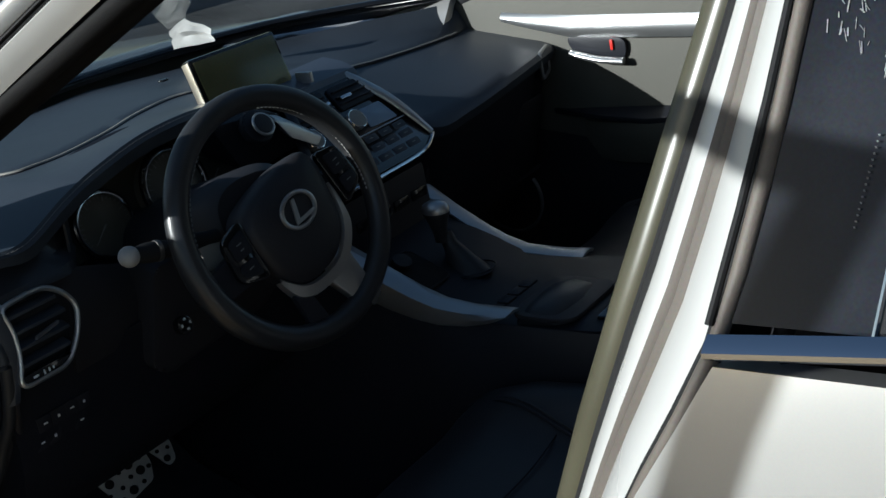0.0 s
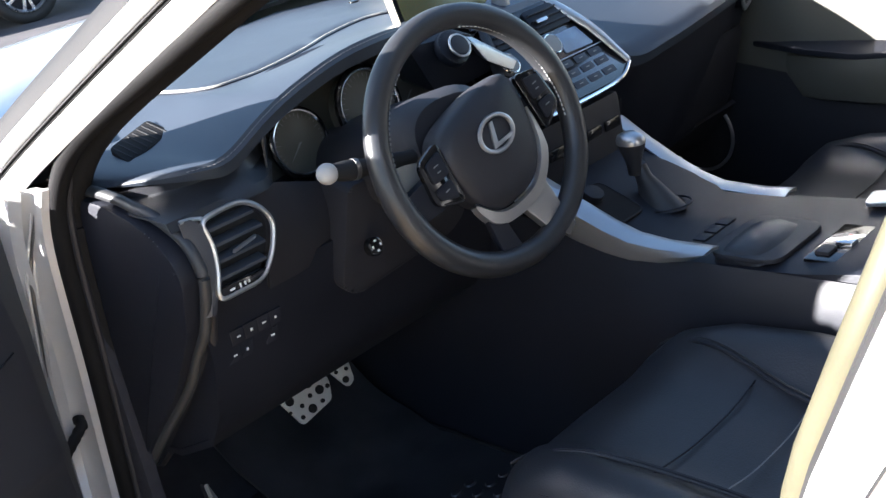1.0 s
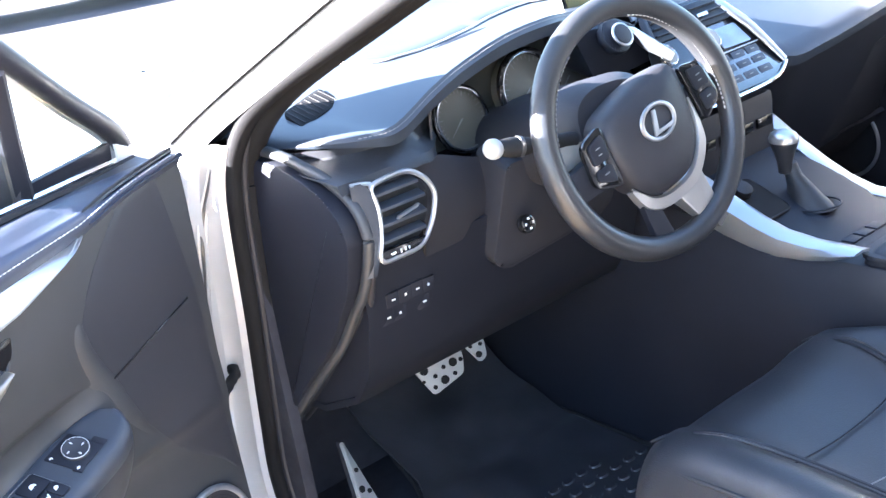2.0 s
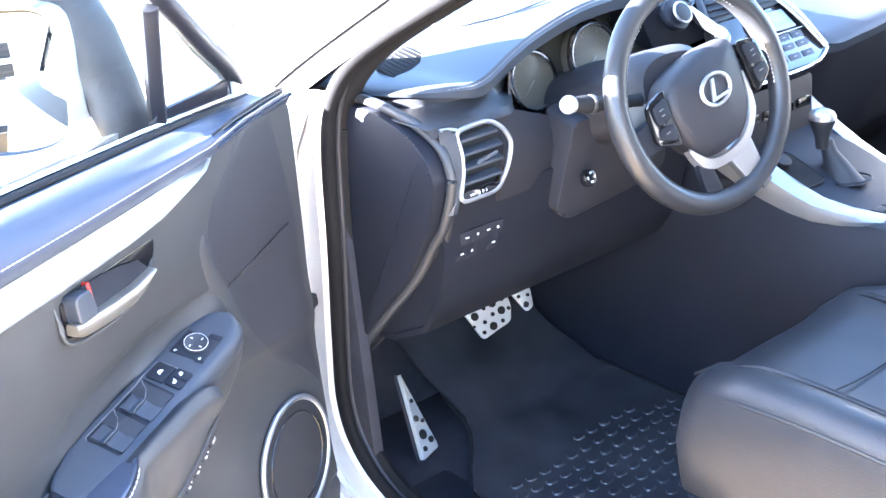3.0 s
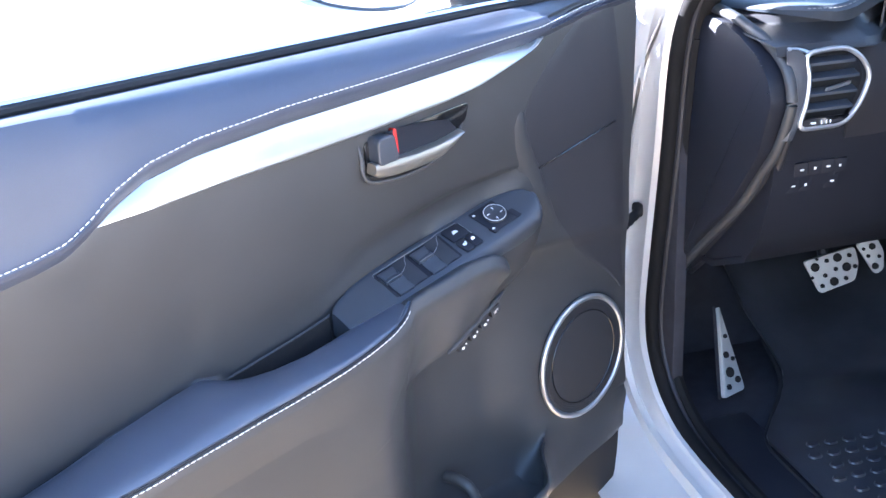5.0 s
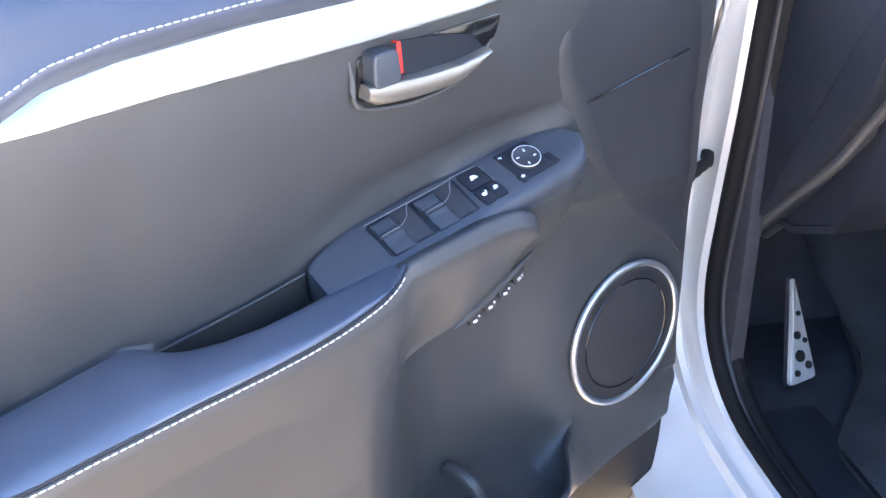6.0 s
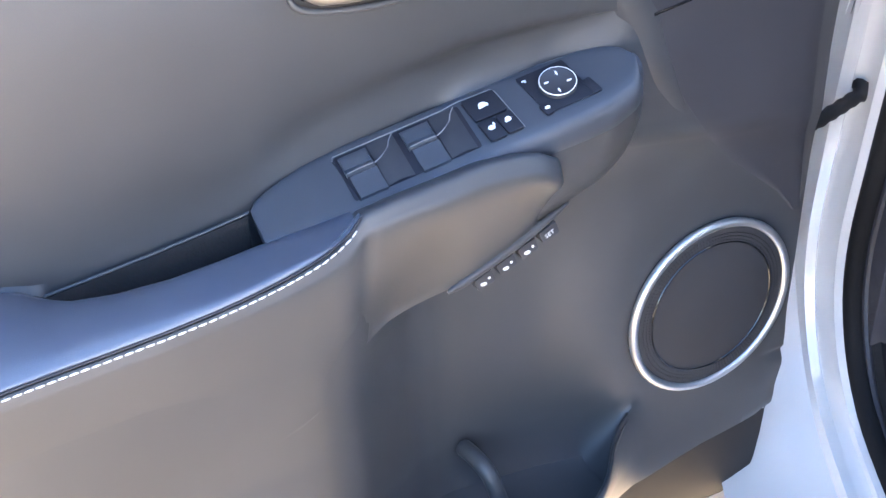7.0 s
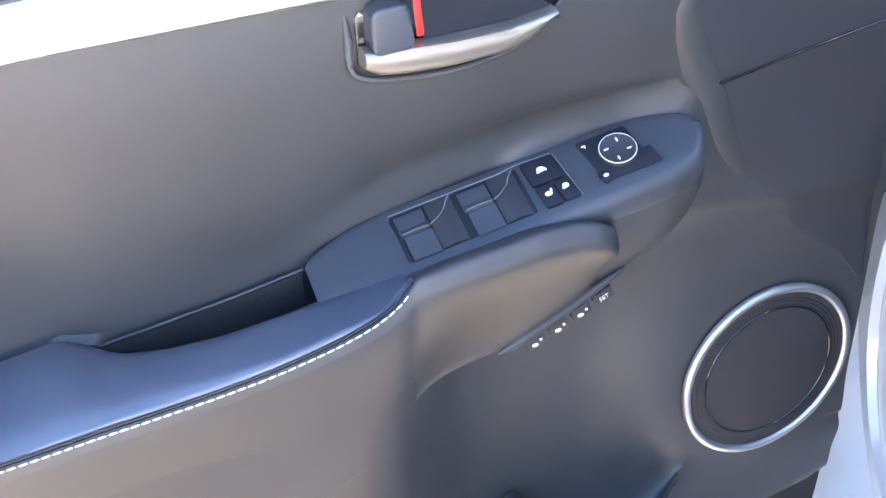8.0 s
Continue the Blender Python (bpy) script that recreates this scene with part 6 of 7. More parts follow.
roll_w = Matrix.Rotation(radians(13), 4, "Z")
wm = Matrix.Translation(hub) @ Matrix((WX, WY, WN)).transposed().to_4x4() @ roll_w
sw = thing("steering_wheel", "black leather steering wheel with silver spokes", "steering wheel", wm)
R = 0.157
ringp = [V((R * math.cos(a), R * math.sin(a) * 1.0, 0.006)) for a in [2 * math.pi * i / 72 for i in range(72)]]
part("wheel_rim", tube(ringp, [0.0155 + 0.0020 * max(0, math.cos(2 * (2 * math.pi * i / 72 - 0.45))) for i in range(72)], 16, ring=True, up=(0, 0, 1), flat=1.05), WHEEL_HIDE, sw, "black leather rim")
st_in = [V(((R - 0.0155) * math.cos(a), (R - 0.0155) * math.sin(a), 0.012)) for a in [radians(-22 + 0.75 * i) for i in range(120)]]
stitches(sw, st_in, 0.0062, 0.0042, 0.0011)
st_in = [V(((R - 0.0155) * math.cos(a), (R - 0.0155) * math.sin(a), 0.012)) for a in [radians(112 + 0.75 * i) for i in range(120)]]
stitches(sw, st_in, 0.0062, 0.0042, 0.0011, DULL)
pad = [(-0.070, 0.024), (-0.050, 0.042), (0, 0.053), (0.052, 0.056), (0.082, 0.046), (0.082, 0.0), (0.068, -0.052), (0.038, -0.082), (0, -0.089), (-0.038, -0.082), (-0.064, -0.052), (-0.074, 0.0)]
pc = curve([V((a, b, 0)) for a, b in pad + pad[:1]], 48)[:-1]
part("hub_pad", surf([[V((p.x * f, p.y * f, d)) for p in pc] for f, d in ((0.95, -0.03), (1.0, -0.006), (0.995, 0.006), (0.95, 0.015), (0.80, 0.022), (0.5, 0.027), (0.2, 0.029))], ring=True, cap=True), GRAINED, sw, "black grained hub pad")
em = part("emblem", tube(ellipse((0.006, 0.001, 0.030), (1, 0, 0), (0, 1, 0), 0.0285, 0.0215, 48), 0.0030, 8, ring=True), SATIN, sw, "oval silver emblem")
part("emblem_bar", plate([V((0.002, 0.017, 0.029)), V((0.009, 0.017, 0.029)), V((0.000, -0.009, 0.029)), V((0.028, -0.009, 0.029)), V((0.026, -0.014, 0.029)), V((-0.010, -0.014, 0.029))], (0, 0, 0), (0, 0, 0.003), 0.001), SATIN, em)
for s in (-1, 1):
    part("spoke", plate(round_poly([V((s * 0.060, 0.012, 0)), V((s * 0.158, 0.004, 0.0)), V((s * 0.158, -0.034, 0.0)), V((s * 0.060, -0.038, 0))], 0.01), (0, 0, -0.012), (0, 0, 0.008), 0.004), PLASTIC, sw)
    o = 0.019 if s < 0 else 0.0
    pod = part("button_pod", plate(round_poly([V((s * 0.086 + o, 0.040, 0)), V((s * 0.128 + o, 0.030, 0)), V((s * 0.136 + o, -0.026, 0)), V((s * 0.092 + o, -0.046, 0))], 0.012), (0, 0, 0.006), (0, 0, 0.015), 0.003), GLOSS, sw)
    part("rocker", plate(round_poly([V((s * 0.094 + o, 0.030, 0)), V((s * 0.122 + o, 0.024, 0)), V((s * 0.124 + o, -0.002, 0)), V((s * 0.096 + o, -0.002, 0))], 0.006), (0, 0, 0.015), (0, 0, 0.019), 0.0015), PLASTIC, pod)
    part("rocker", plate(round_poly([V((s * 0.098 + o, -0.008, 0)), V((s * 0.126 + o, -0.008, 0)), V((s * 0.128 + o, -0.022, 0)), V((s * 0.100 + o, -0.034, 0))], 0.006), (0, 0, 0.015), (0, 0, 0.018), 0.0015), PLASTIC, pod)
    bars(V((s * 0.109 + o, 0.012, 0.0192)), (1, 0, 0), (0, 1, 0), [(0, 0.004, 0.008, 0.0014), (0, -0.004, 0.006, 0.0014)], DULL, pod)
    bars(V((s * 0.112 + o, -0.017, 0.0184)), (1, 0, 0), (0, 1, 0), [(0, 0, 0.008, 0.0014)], DULL, pod)
hug = curve([V((-0.062, -0.056, 0)), V((-0.036, -0.083, 0)), V((0, -0.090, 0)), V((0.038, -0.083, 0)), V((0.069, -0.052, 0)), V((0.081, -0.004, 0))], 30)
def out_of(p, w):
    return p + V((p.x, p.y + 0.004, 0)).normalized() * w


part("spoke_bezel", sheet([[hug[i] + V((0, 0, 0.008)), out_of(hug[i], 0.003) + V((0, 0, 0.013)), out_of(hug[i], 0.017 * min(1.0, (i + 2) / 6, (31 - i) / 8)) + V((0, 0, 0.011)), out_of(hug[i], 0.020 * min(1.0, (i + 2) / 6, (31 - i) / 8)) + V((0, 0, 0.000))] for i in range(30)], 0.003), SPOKE, sw, "dull silver spoke trim")
part("spoke_leg", plate(round_poly([V((-0.004, -0.098, 0)), V((0.052, -0.088, 0)), V((0.056, -0.150, 0)), V((0.022, -0.160, 0))], 0.006), (0, 0, -0.004), (0, 0, 0.010), 0.003), SPOKE, sw, "dull silver lower spoke")
part("spoke_leg", plate(round_poly([V((-0.058, -0.074, 0)), V((-0.034, -0.096, 0)), V((-0.030, -0.158, 0)), V((-0.064, -0.148, 0))], 0.006), (0, 0, -0.004), (0, 0, 0.008), 0.003), PLASTIC, sw)
part("badge", plate(round_poly([V((0.024, -0.150, 0.014)), V((0.046, -0.143, 0.014)), V((0.052, -0.163, 0.016)), V((0.030, -0.170, 0.016))], 0.003), (0, 0, 0), (0, 0, 0.004), 0.001), SMOKE, sw, "small dark silver badge")

# ---- centre console ----
con = thing("centre_console", "black centre console with silver side strips", "console")
top = [(0.26, 0.835), (0.16, 0.808), (0.08, 0.768), (0.0, 0.738), (-0.12, 0.738), (-0.30, 0.748), (-0.34, 0.758), (-0.75, 0.760)]
ys = [0.30, 0.20, 0.12, 0.05, 0.0, -0.06, -0.14, -0.25, -0.34, -0.40, -0.55, -0.78]
rows = []
for y in ys:
    z = lerp(-y, [(-a, b) for a, b in top])
    rows.append([V((x, y, zz)) for x, zz in ((-0.150, 0.33), (-0.140, z - 0.15), (-0.135, z - 0.04), (-0.125, z - 0.006), (-0.10, z), (0, z), (0.11, z), (0.135, z - 0.006), (0.148, z - 0.04), (0.155, z - 0.15), (0.165, 0.33))])
part("console_body", surf(rows), PLASTIC, con)
part("console_end", plate([(-0.15, -0.78, 0.33), (0.165, -0.78, 0.33), (0.14, -0.78, 0.745), (-0.13, -0.78, 0.745)], (0, 0.001, 0), (0, -0.01, 0)), PLASTIC, con)
part("side_pad", sheet([[V((-0.140, y, lerp(-y, [(-0.7, 0.80), (-0.3, 0.80), (-0.1, 0.765), (0.0, 0.742), (0.12, 0.750), (0.8, 0.750)]) - 0.006)), V((-0.150, y, 0.725)), V((-0.160, y, 0.690)), V((-0.165, y, 0.62)), V((-0.166, y, 0.50)), V((-0.170, y, 0.34))] for y in (0.70, 0.5, 0.32, 0.2, 0.1, 0.0, -0.1, -0.3, -0.5, -0.78)], 0.006), PLASTIC, con, "black padded console flank")
def strip(s, pts, parent):
    """A silver strip along the console: (y, lower z, upper z)."""
    rows = []
    for y, a, b in pts:
        rows.append([V((s * x, y, z)) for x, z in ((0.146, a), (0.150, a * 0.6 + b * 0.4), (0.146, a * 0.2 + b * 0.8), (0.128, b), (0.112, b - 0.004))])
    return part("side_strip", sheet(rows, 0.004), SATIN, parent, "satin silver console strip")


strip(-1, [(0.20, 0.795, 0.855), (0.15, 0.772, 0.832), (0.09, 0.750, 0.804), (0.04, 0.738, 0.781), (0.0, 0.733, 0.767), (-0.05, 0.736, 0.761), (-0.09, 0.744, 0.761), (-0.125, 0.757, 0.761)], con)
strip(1, [(0.20, 0.805, 0.850), (0.15, 0.780, 0.812), (0.10, 0.755, 0.780), (0.06, 0.738, 0.759), (0.02, 0.728, 0.745), (-0.05, 0.728, 0.741), (-0.10, 0.734, 0.742)], con)
part("armrest_lid", surf([[V((x, y, z)) for x, z in ((-0.125, 0.735), (-0.128, 0.765 - d), (-0.10, 0.785 - d), (0, 0.79 - d), (0.10, 0.785 - d), (0.132, 0.765 - d), (0.13, 0.735))] for y, d in ((-0.33, 0.022), (-0.36, 0.004), (-0.50, 0), (-0.74, 0), (-0.77, 0.01))], ring=True, cap=True), LEATHER, con, "black leather armrest lid")
def curve2(pts):
    return [(p.x, p.z) for p in curve([V((a, 0, b)) for a, b in pts], 20)]


part("palm_rest", surf([[V((x, y, z + 0.034)) for x, z in curve2([(-0.116, 0.690), (-0.118, 0.705 + d), (-0.105, 0.719 + d), (-0.05, 0.724 + d), (0.0, 0.716 + d), (0.012, 0.690)])] for y, d in ((-0.112, -0.026), (-0.117, -0.012), (-0.130, -0.001), (-0.155, 0.004), (-0.180, 0.0), (-0.196, -0.012), (-0.200, -0.026))], ring=True, cap=True), LEATHER, con, "black padded palm rest")
part("palm_base", plate(round_poly([(-0.122, -0.108, 0.742), (0.020, -0.108, 0.742), (0.020, -0.215, 0.742), (-0.122, -0.215, 0.742)], 0.03), (0, 0, 0), (0, 0, 0.008), 0.003), GRAINED, con)
part("touch_pad", box(-0.10, 0.02, -0.33, -0.24, 0.742, 0.750, 0.003), GLOSS, con)
part("console_switch", box(-0.085, -0.060, -0.268, -0.248, 0.749, 0.755, 0.002), GRAINED, con)
part("console_switch", box(-0.055, -0.035, -0.285, -0.262, 0.749, 0.757, 0.003), CHROME, con)
part("rear_trim", plate(round_poly([(0.075, -0.24, 0.750), (0.125, -0.23, 0.750), (0.125, -0.33, 0.762), (0.075, -0.33, 0.762)], 0.012), (0, 0, 0), (0, 0, 0.006), 0.002), SATIN, con)
for k in range(4):
    part("console_key", box(-0.10 + 0.03 * k, -0.075 + 0.03 * k, -0.075, -0.055, 0.737, 0.741, 0.0012), PLASTIC, con)
part("tray", plate(round_poly([(-0.11, 0.13, 0.794), (-0.03, 0.13, 0.794), (-0.03, 0.05, 0.758), (-0.11, 0.05, 0.758)], 0.015), (0, 0, 0), (0, 0, 0.003), 0.001), RUBBER, con)
part("tray_rim", tube(round_poly([(-0.11, 0.13, 0.797), (-0.03, 0.13, 0.797), (-0.03, 0.05, 0.761), (-0.11, 0.05, 0.761)], 0.015), 0.0015, 6, ring=True), PLASTIC, con)
part("seat_heater_knob", disc((-0.075, 0.11, 0.790), (0, -0.5, 0.86), 0.016, 0.012, 24, 0.002), GRAINED, con)
gs = thing("gear_selector", "gear lever with a silver-capped knob and leather boot", "gear lever")
part("boot", surf([[V((0.012 + rx * math.cos(t), yy + ry * math.sin(t), z)) for t in [2 * math.pi * i / 24 for i in range(24)]] for rx, ry, yy, z in ((0.030, 0.042, 0.050, 0.748), (0.022, 0.032, 0.055, 0.762), (0.015, 0.022, 0.064, 0.780), (0.011, 0.014, 0.076, 0.797), (0.010, 0.012, 0.082, 0.815))], ring=True, cap=True), LEATHER, gs, "black leather boot")
part("boot_ring", tube(ellipse((0.012, 0.045, 0.752), (1, 0, 0), (0, 1, -0.1), 0.034, 0.045, 36), 0.0016, 8, ring=True), PLASTIC, gs)
part("knob", surf([[V((0.004 + r * math.cos(t), 0.084 + r * 1.25 * math.sin(t) + dy, z)) for t in [2 * math.pi * i / 24 for i in range(24)]] for r, z, dy in ((0.009, 0.800, 0), (0.010, 0.818, 0), (0.014, 0.834, 0), (0.018, 0.846, 0), (0.018, 0.856, 0), (0.010, 0.862, 0))], ring=True, cap=True), LEATHER, gs)
part("knob_cap", surf([[V((0.004 + r * math.cos(t), 0.084 + r * 1.25 * math.sin(t), z)) for t in [2 * math.pi * i / 24 for i in range(24)]] for r, z in ((0.0190, 0.850), (0.0195, 0.856), (0.0165, 0.863), (0.010, 0.867), (0.003, 0.868))], ring=True, cap=True), SATIN, gs, "silver cap")

# ---- seats ----
def seat(x0, label):
    s = thing("front_seat", label, "car seat", pose(x0, 0.005, 0), group="front seats")
    def cush(y, w, zt, zb, dip):
        pts = [(-w - 0.035, zb), (-w - 0.045, zb + 0.07), (-w - 0.030, zt - 0.012), (-w + 0.02, zt + 0.012), (-w + 0.085, zt - dip), (0, zt - dip - 0.004), (w - 0.085, zt - dip), (w - 0.02, zt + 0.012), (w + 0.030, zt - 0.012), (w + 0.045, zb + 0.07), (w + 0.035, zb)]
        bow = 0.042 * max(0.0, 1 - (-y - 0.10) / 0.25)
        return [V((p.x, y + bow * (1 - (p.x / 0.23) ** 2), p.z)) for p in curve([V((a, 0, b)) for a, b in pts], 40)]
    rows = [cush(y, w * 0.82, zt, zb, d) for y, w, zt, zb, d in ((-0.118, 0.19, 0.560, 0.520, 0.004), (-0.105, 0.205, 0.600, 0.505, 0.006), (-0.112, 0.212, 0.635, 0.50, 0.006), (-0.140, 0.215, 0.662, 0.50, 0.010), (-0.20, 0.218, 0.678, 0.48, 0.018), (-0.30, 0.222, 0.682, 0.46, 0.032), (-0.42, 0.225, 0.676, 0.44, 0.045), (-0.55, 0.225, 0.664, 0.43, 0.05), (-0.66, 0.22, 0.65, 0.43, 0.05))]
    part("cushion", surf(rows, cap=False), LEATHER, s, "dark leather cushion with raised side bolsters")
    for sg in (-1, 1):
        line = curve([V((sg * 0.150, -0.088, 0.648)), V((sg * 0.145, -0.125, 0.668)), V((sg * 0.130, -0.20, 0.681)), V((sg * 0.098, -0.33, 0.655)), V((sg * 0.092, -0.48, 0.636)), V((sg * 0.092, -0.62, 0.621))], 40)
        part("seam", tube(line, 0.0026, 6), PLASTIC, s)
        part("piping", tube([p + V((sg * 0.007, 0, 0.002)) for p in line], 0.0020, 6), LEATHER, s)
    for y, z, m_, r_ in ((-0.258, 0.6530, PLASTIC, 0.0013), (-0.338, 0.6465, DULL, 0.0009)):
        part("seam", tube(curve([V((-0.112 if y > -0.3 else -0.098, y, z + 0.0055)), V((-0.05, y - 0.004, z)), V((0, y - 0.005, z - 0.001)), V((0.05, y - 0.004, z)), V((0.112 if y > -0.3 else 0.098, y, z + 0.0055))], 20), r_, 6), m_, s)
    fl = curve([V((-0.20, -0.120, 0.640)), V((0, -0.108, 0.622)), V((0.20, -0.120, 0.640))], 30)
    part("seam", tube(fl, 0.0022, 6), PLASTIC, s)
    edge_l = curve([V((-0.195, -0.125, 0.645)), V((-0.208, -0.20, 0.665)), V((-0.212, -0.35, 0.668)), V((-0.215, -0.60, 0.652))], 40)
    part("piping", tube(edge_l, 0.0030, 6), LEATHER, s)
    stitches(s, [p + V((0.004, 0, 0.004)) for p in edge_l], 0.008, 0.0058, 0.0007, DULL)
    rows = []
    for z, y, w, d in ((0.62, -0.60, 0.22, 0.05), (0.75, -0.63, 0.235, 0.05), (0.90, -0.665, 0.24, 0.05), (1.05, -0.705, 0.23, 0.04), (1.15, -0.735, 0.205, 0.03), (1.21, -0.76, 0.16, 0.01)):
        front = [V((p.x, y + p.y, z)) for p in curve([V((-w - 0.03, -0.10, 0)), V((-w - 0.02, 0.0, 0)), V((-w + 0.02, 0.03, 0)), V((-w + 0.08, 0.03 - d, 0)), V((0, 0.02 - d, 0)), V((w - 0.08, 0.03 - d, 0)), V((w - 0.02, 0.03, 0)), V((w + 0.02, 0.0, 0)), V((w + 0.03, -0.10, 0)), V((0, -0.14, 0))], 40)]
        rows.append(front)
    part("backrest", surf(rows, ring=True, cap=True), LEATHER, s)
    part("headrest", surf([[V((0.125 * f * math.cos(t), -0.80 + dy + 0.05 * f * math.sin(t), z)) for t in [2 * math.pi * i / 24 for i in range(24)]] for z, f, dy in ((1.27, 0.75, 0), (1.30, 0.95, 0), (1.36, 1.0, 0.01), (1.42, 0.95, 0.01), (1.45, 0.6, 0.005))], ring=True, cap=True), LEATHER, s)
    for sg in (-1, 1):
        part("headrest_post", tube([(sg * 0.05, -0.765, 1.17), (sg * 0.05, -0.795, 1.30)], 0.006, 8), CHROME, s)
        part("seat_rail", box(sg * 0.15 - 0.025, sg * 0.15 + 0.025, -0.70, -0.12, 0.325, 0.42, 0.004), PLASTIC, s)
    part("side_valance", sheet([[V((-0.226, y, 0.36)), V((-0.232, y, 0.43)), V((-0.226, y, 0.50))] for y in (-0.13, -0.2, -0.45, -0.68)], 0.01), GRAINED, s)
    part("seat_base", box(-0.19, 0.19, -0.66, -0.16, 0.40, 0.52, 0.02), PLASTIC, s)
    return s


d_seat = seat(-0.372, "dark blue-black leather driver's seat with pale stitching")
p_seat = copy_thing(d_seat, pose(0.40, 0.180, -0.018))
tagged(p_seat, "dark leather passenger seat with pale stitching")

# ---- pedals, footrest and mat ----
def dotted_pad(name, label, cat, poly, nrm, dots, arm=None):
    t = thing(name, label, cat)
    n_ = V(nrm).normalized()
    pd_ = part("pad", plate(round_poly(poly, 0.008), n_ * -0.006, n_ * 0.003, 0.002), STEEL, t, "brushed metal pad with black rubber dots")
    for c, r in dots:
        part("rubber_dot", disc(V(c) + n_ * 0.0035 - n_ * 0.001, n_, r, 0.0035, 14, 0.0008), RUBBER, pd_)
    if arm:
        part("arm", tube(arm, 0.010, 8), PLASTIC, t)
    return t


bx, by = V((0.97, -0.15, 0.10)).normalized(), V((0.03, 0.25, 0.95)).normalized()
bn = bx.cross(by)
bn = bn if bn.y < 0 else -bn
bc = V((-0.366, 0.560, 0.490))
def bpnt(a, b):
    return bc + bx * a + by * b


dotted_pad("brake_pedal", "wide metal brake pedal with black rubber dots", "pedal", [bpnt(-0.050, 0.026), bpnt(0.046, 0.036), bpnt(0.052, 0.004), bpnt(0.044, -0.026), bpnt(-0.022, -0.038)], bn,
           [(bpnt(a, b), r) for a, b, r in ((-0.030, 0.012, 0.008), (-0.008, 0.020, 0.004), (0.012, 0.022, 0.008), (0.034, 0.022, 0.004), (-0.036, -0.006, 0.003), (-0.012, -0.006, 0.004), (0.008, 0.002, 0.004), (0.028, 0.002, 0.008), (0.044, 0.0, 0.004), (-0.018, -0.024, 0.004), (0.004, -0.020, 0.008), (0.026, -0.018, 0.004), (-0.026, 0.026, 0.003))], [(-0.37, 0.575, 0.50), (-0.37, 0.62, 0.60), (-0.37, 0.64, 0.72)])
ac = V((-0.307, 0.530, 0.515))
def apnt(a, b):
    return ac + bx * a + by * b


dotted_pad("accelerator_pedal", "narrow metal accelerator pedal with black rubber dots", "pedal", [apnt(-0.026, 0.030), apnt(0.010, 0.040), apnt(0.024, 0.010), apnt(0.022, -0.024), apnt(0.006, -0.030)], bn,
           [(apnt(a, b), r) for a, b, r in ((0.002, 0.022, 0.006), (0.014, 0.002, 0.0035), (-0.006, 0.006, 0.0035), (0.006, -0.014, 0.006), (-0.014, 0.020, 0.003))], [(-0.30, 0.545, 0.52), (-0.30, 0.60, 0.60), (-0.29, 0.66, 0.66)])
ft = [V((-0.602, 0.535, 0.474)), V((-0.630, 0.454, 0.338)), V((-0.580, 0.473, 0.338))]
fn = (ft[1] - ft[0]).cross(ft[2] - ft[0]).normalized()
fn = fn if fn.z > 0 else -fn
foot = dotted_pad("footrest", "triangular metal footrest with black rubber dots", "footrest", ft, fn, [(ft[0].lerp(ft[1].lerp(ft[2], g_), f_), r) for f_, g_, r in ((0.35, 0.5, 0.004), (0.55, 0.3, 0.006), (0.62, 0.75, 0.004), (0.75, 0.40, 0.009), (0.86, 0.75, 0.006), (0.90, 0.25, 0.005))])
part("footrest_base", plate(ft, fn * -0.014, fn * -0.006, 0.001), CARPET, foot)

mat = thing("floor_mat", "black rubber floor mat with raised studs", "floor mat")
part("mat_sheet", sheet([[V((x, y, 0.342 + 0.008 * noise.noise(V((x * 6, y * 6, 3))) + 0.005 * noise.noise(V((x * 17, y * 13, 8))) * max(0.0, min(1.0, (y - 0.24) / 0.1)) + lerp(y, [(-0.2, 0), (0.45, 0), (0.62, 0.06), (0.72, 0.14)]))) for x in [lerp(y, [(0.3, -0.64), (0.48, -0.50), (0.8, -0.50)]) * (1 - i / 33) - 0.18 * i / 33 for i in range(34)]] for y in [-0.25 + 0.02 * j for j in range(49)]], 0.006), MAT, mat, "rubber sheet")
part("mat_rim", tube(round_poly([(-0.645, -0.25, 0.340), (-0.175, -0.25, 0.340), (-0.175, 0.50, 0.350), (-0.30, 0.61, 0.395), (-0.49, 0.60, 0.39), (-0.51, 0.46, 0.345), (-0.645, 0.30, 0.34)], 0.05), 0.0042, 8, ring=True), RUBBER, mat)
stud = None
for j in range(16):
    for i in range(14):
        x, y = -0.60 + 0.032 * i + (0.016 if j % 2 else 0), -0.16 + 0.032 * j
        if y > lerp(x, [(-0.60, 0.262), (-0.454, 0.282), (-0.285, 0.305), (-0.193, 0.255)]):
            continue
        z = 0.343 + 0.008 * noise.noise(V((x * 6, y * 6, 3)))
        if stud is None:
            stud = part("stud", plate(round_poly([V((-0.011, -0.008, 0)), V((0.011, -0.008, 0)), V((0.011, 0.008, 0)), V((-0.011, 0.008, 0))], 0.005, 1), (0, 0, -0.003), (0, 0, 0.008), 0.002, seg=1), MAT, mat)
            stud.matrix_basis = pose(x, y, z)
        else:
            same_mesh(stud, mat, pose(x, y, z))
# paper tag behind the windscreen
tag = thing("paper_tag", "crumpled white paper tag at the foot of the windscreen", "paper")
part("sheet", sheet([[V((0.160 + 0.010 * i + 0.010 * noise.noise(V((i * 0.9, j * 0.8, 1))), 0.775 - 0.013 * i, 1.104 + 0.011 * j - 0.0020 * abs(i - 2) * j + 0.004 * noise.noise(V((i * 0.7, j, 5))))) for j in range(6)] for i in range(6)], 0.002), PRINT, tag)

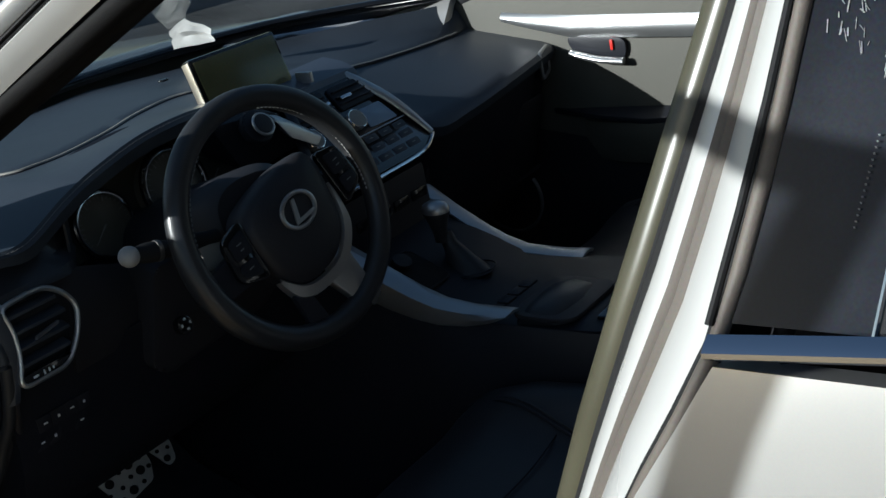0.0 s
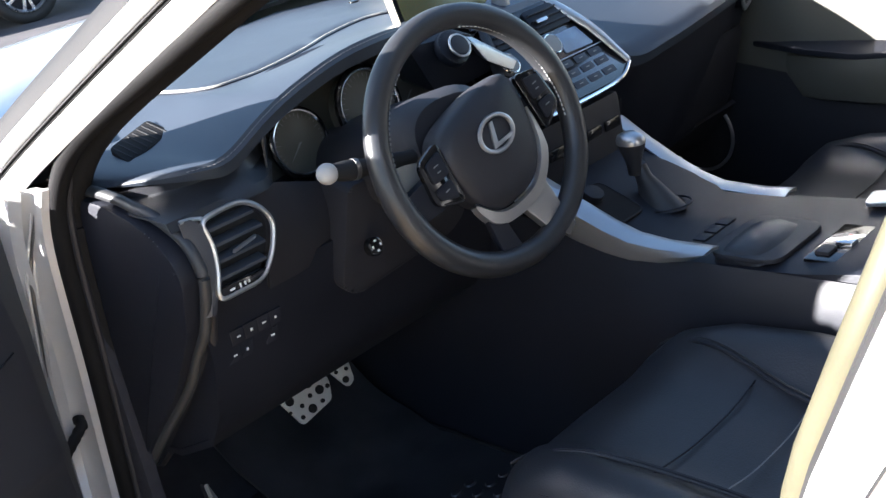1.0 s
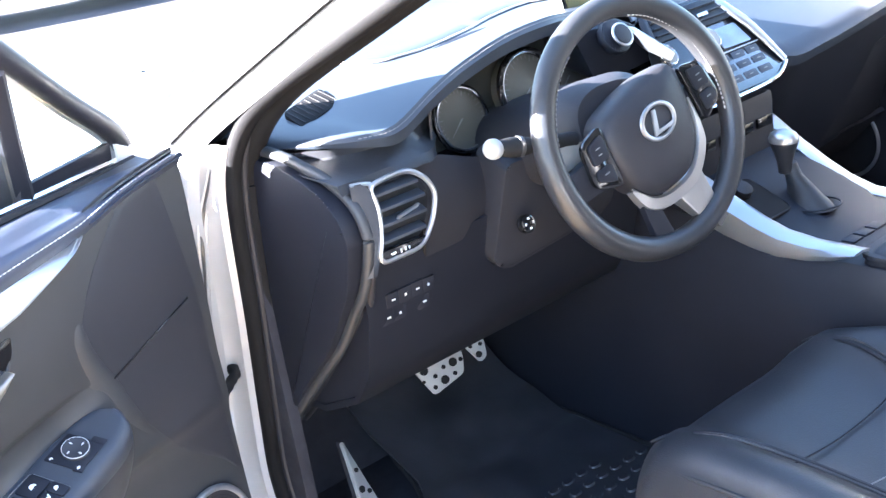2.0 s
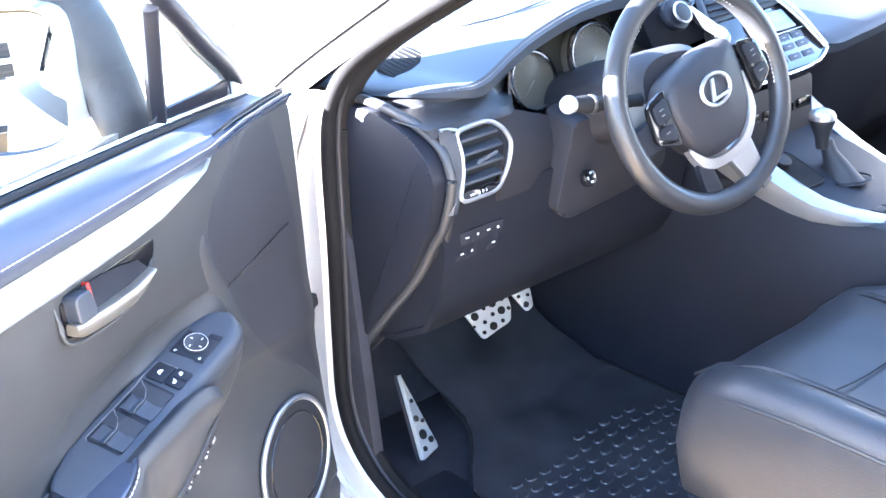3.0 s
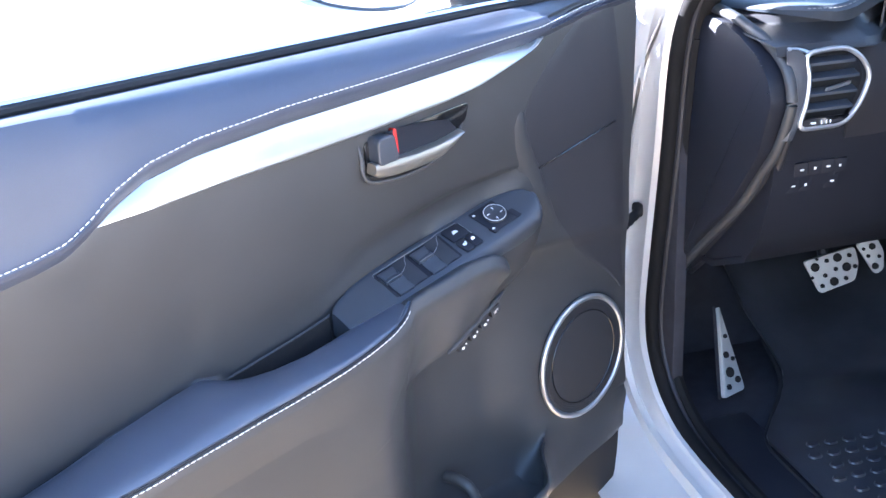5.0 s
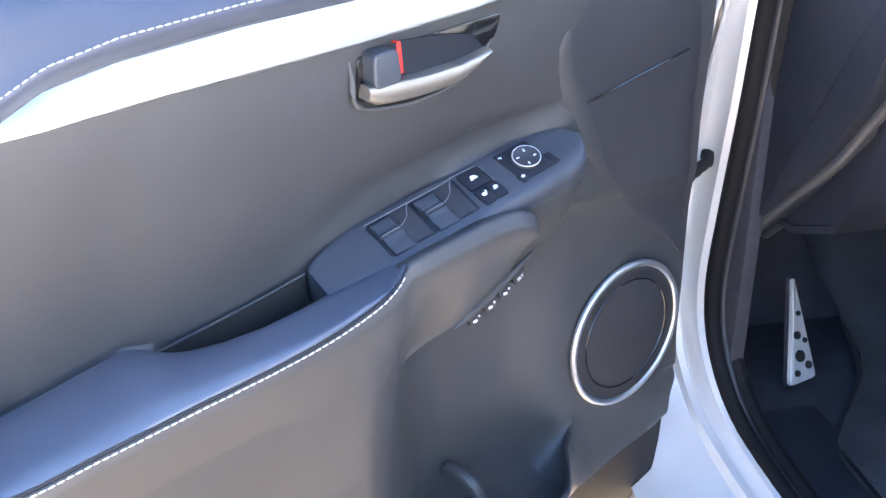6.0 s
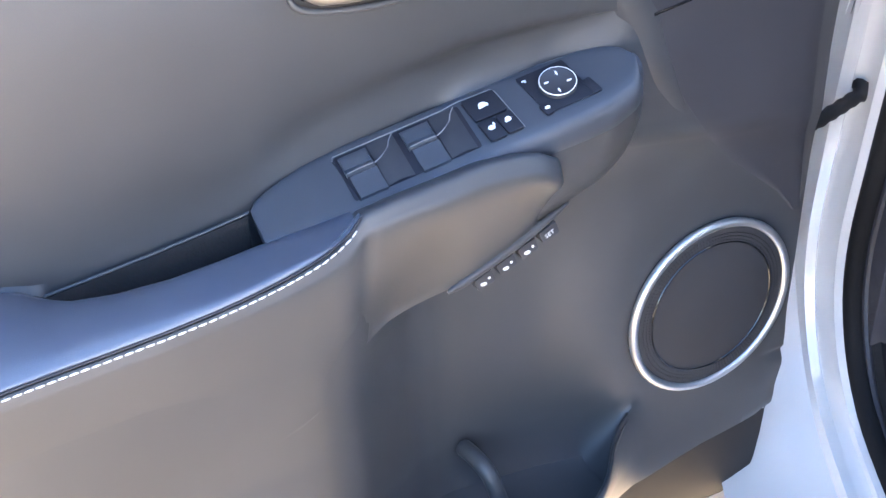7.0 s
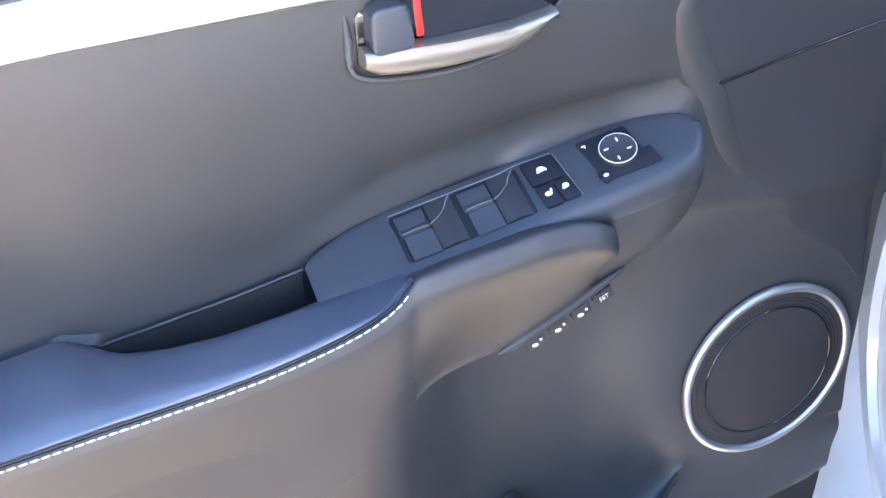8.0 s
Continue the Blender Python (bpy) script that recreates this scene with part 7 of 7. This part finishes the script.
# ---- other vehicles in the car park ----
def prof(pts, w, y0, bev=0.04):
    return plate([(-w, y0 + a, b) for a, b in pts], (0, 0, 0), (2 * w, 0, 0), bev, seg=3)


# nose towards +y of the vehicle
white = thing("parked_car", "white saloon car with a dark cross-barred grille, parked on asphalt", "car", pose(-6.32, -2.71, 0, 0, 0, -58.5))
part("body", prof([(0.0, 0.28), (0.03, 0.60), (-0.05, 0.86), (-0.5, 0.98), (-1.25, 1.03), (-3.9, 1.05), (-4.75, 1.02), (-4.85, 0.60), (-4.75, 0.28)], 0.90, 0, 0.07), WHITE_PAINT, white)
part("cabin", prof([(-1.15, 1.00), (-1.95, 1.44), (-3.3, 1.47), (-4.2, 1.03)], 0.72, 0, 0.07), GLOSS, white)
part("roof", prof([(-1.92, 1.43), (-2.2, 1.49), (-3.2, 1.51), (-3.5, 1.42), (-3.2, 1.46), (-2.2, 1.45)], 0.70, 0, 0.01), WHITE_PAINT, white)
gr = part("grille", box(-0.37, 0.37, 0.0, 0.045, 0.59, 0.85, 0.02), PLASTIC, white, "dark grille")
for k in range(7):
    part("grille_bar", box(-0.35, 0.35, 0.045, 0.052, 0.616 + 0.034 * k, 0.625 + 0.034 * k, 0.0), GRAINED, gr)
part("grille_cross", box(-0.37, 0.37, 0.04, 0.075, 0.704, 0.738, 0.006), WHITE_PAINT, gr)
part("grille_cross", box(-0.032, 0.032, 0.04, 0.078, 0.59, 0.85, 0.006), WHITE_PAINT, gr)
part("grille_frame", tube(round_poly([(-0.37, 0.045, 0.59), (0.37, 0.045, 0.59), (0.37, 0.045, 0.85), (-0.37, 0.045, 0.85)], 0.04), 0.022, 8, ring=True, up=(0, 1, 0)), WHITE_PAINT, gr)
for s in (-1, 1):
    part("headlight", plate(round_poly([(s * 0.44, 0.02, 0.64), (s * 0.84, -0.12, 0.66), (s * 0.84, -0.12, 0.84), (s * 0.44, 0.0, 0.84)], 0.04), (0, -0.02, 0), (0, 0.02, 0), 0.01), CHROME, white)
part("lower_intake", box(-0.55, 0.55, 0.0, 0.045, 0.30, 0.34, 0.012), PLASTIC, white)
sign = part("front_plate", box(-0.185, 0.185, 0.04, 0.06, 0.310, 0.495, 0.008), PLASTIC, white, "black plate with four pale bars")
for k in range(4):
    part("plate_bar", box(-0.160 + 0.084 * k, -0.096 + 0.084 * k, 0.06, 0.063, 0.355, 0.470, 0.004), PRINT, sign)
for x, s in ((-0.80, -1), (0.80, 1)):
    for y in (-0.95, -3.85):
        wheel_of(white, x, y, s, 0.34)

grey = thing("parked_car", "slate grey crossover car with alloy wheels, parked across the lot", "car", pose(3.43, 12.5, 0, 0, 0, 72))
part("body", prof([(-2.2, 0.30), (-2.25, 0.75), (-2.15, 1.02), (0.9, 1.02), (2.0, 0.90), (2.2, 0.70), (2.2, 0.30)], 0.90, 0, 0.08), DARK_PAINT, grey)
part("cabin", prof([(-2.1, 1.00), (-1.8, 1.50), (-0.2, 1.58), (0.35, 1.45), (1.0, 1.00)], 0.74, 0, 0.08), GLOSS, grey)
part("roof", prof([(-1.75, 1.50), (-0.2, 1.60), (0.25, 1.50), (-0.2, 1.56), (-1.7, 1.47)], 0.72, 0, 0.01), DARK_PAINT, grey)
for x, s in ((-0.83, -1), (0.83, 1)):
    for y in (1.38, -1.35):
        wheel_of(grey, x, y, s)
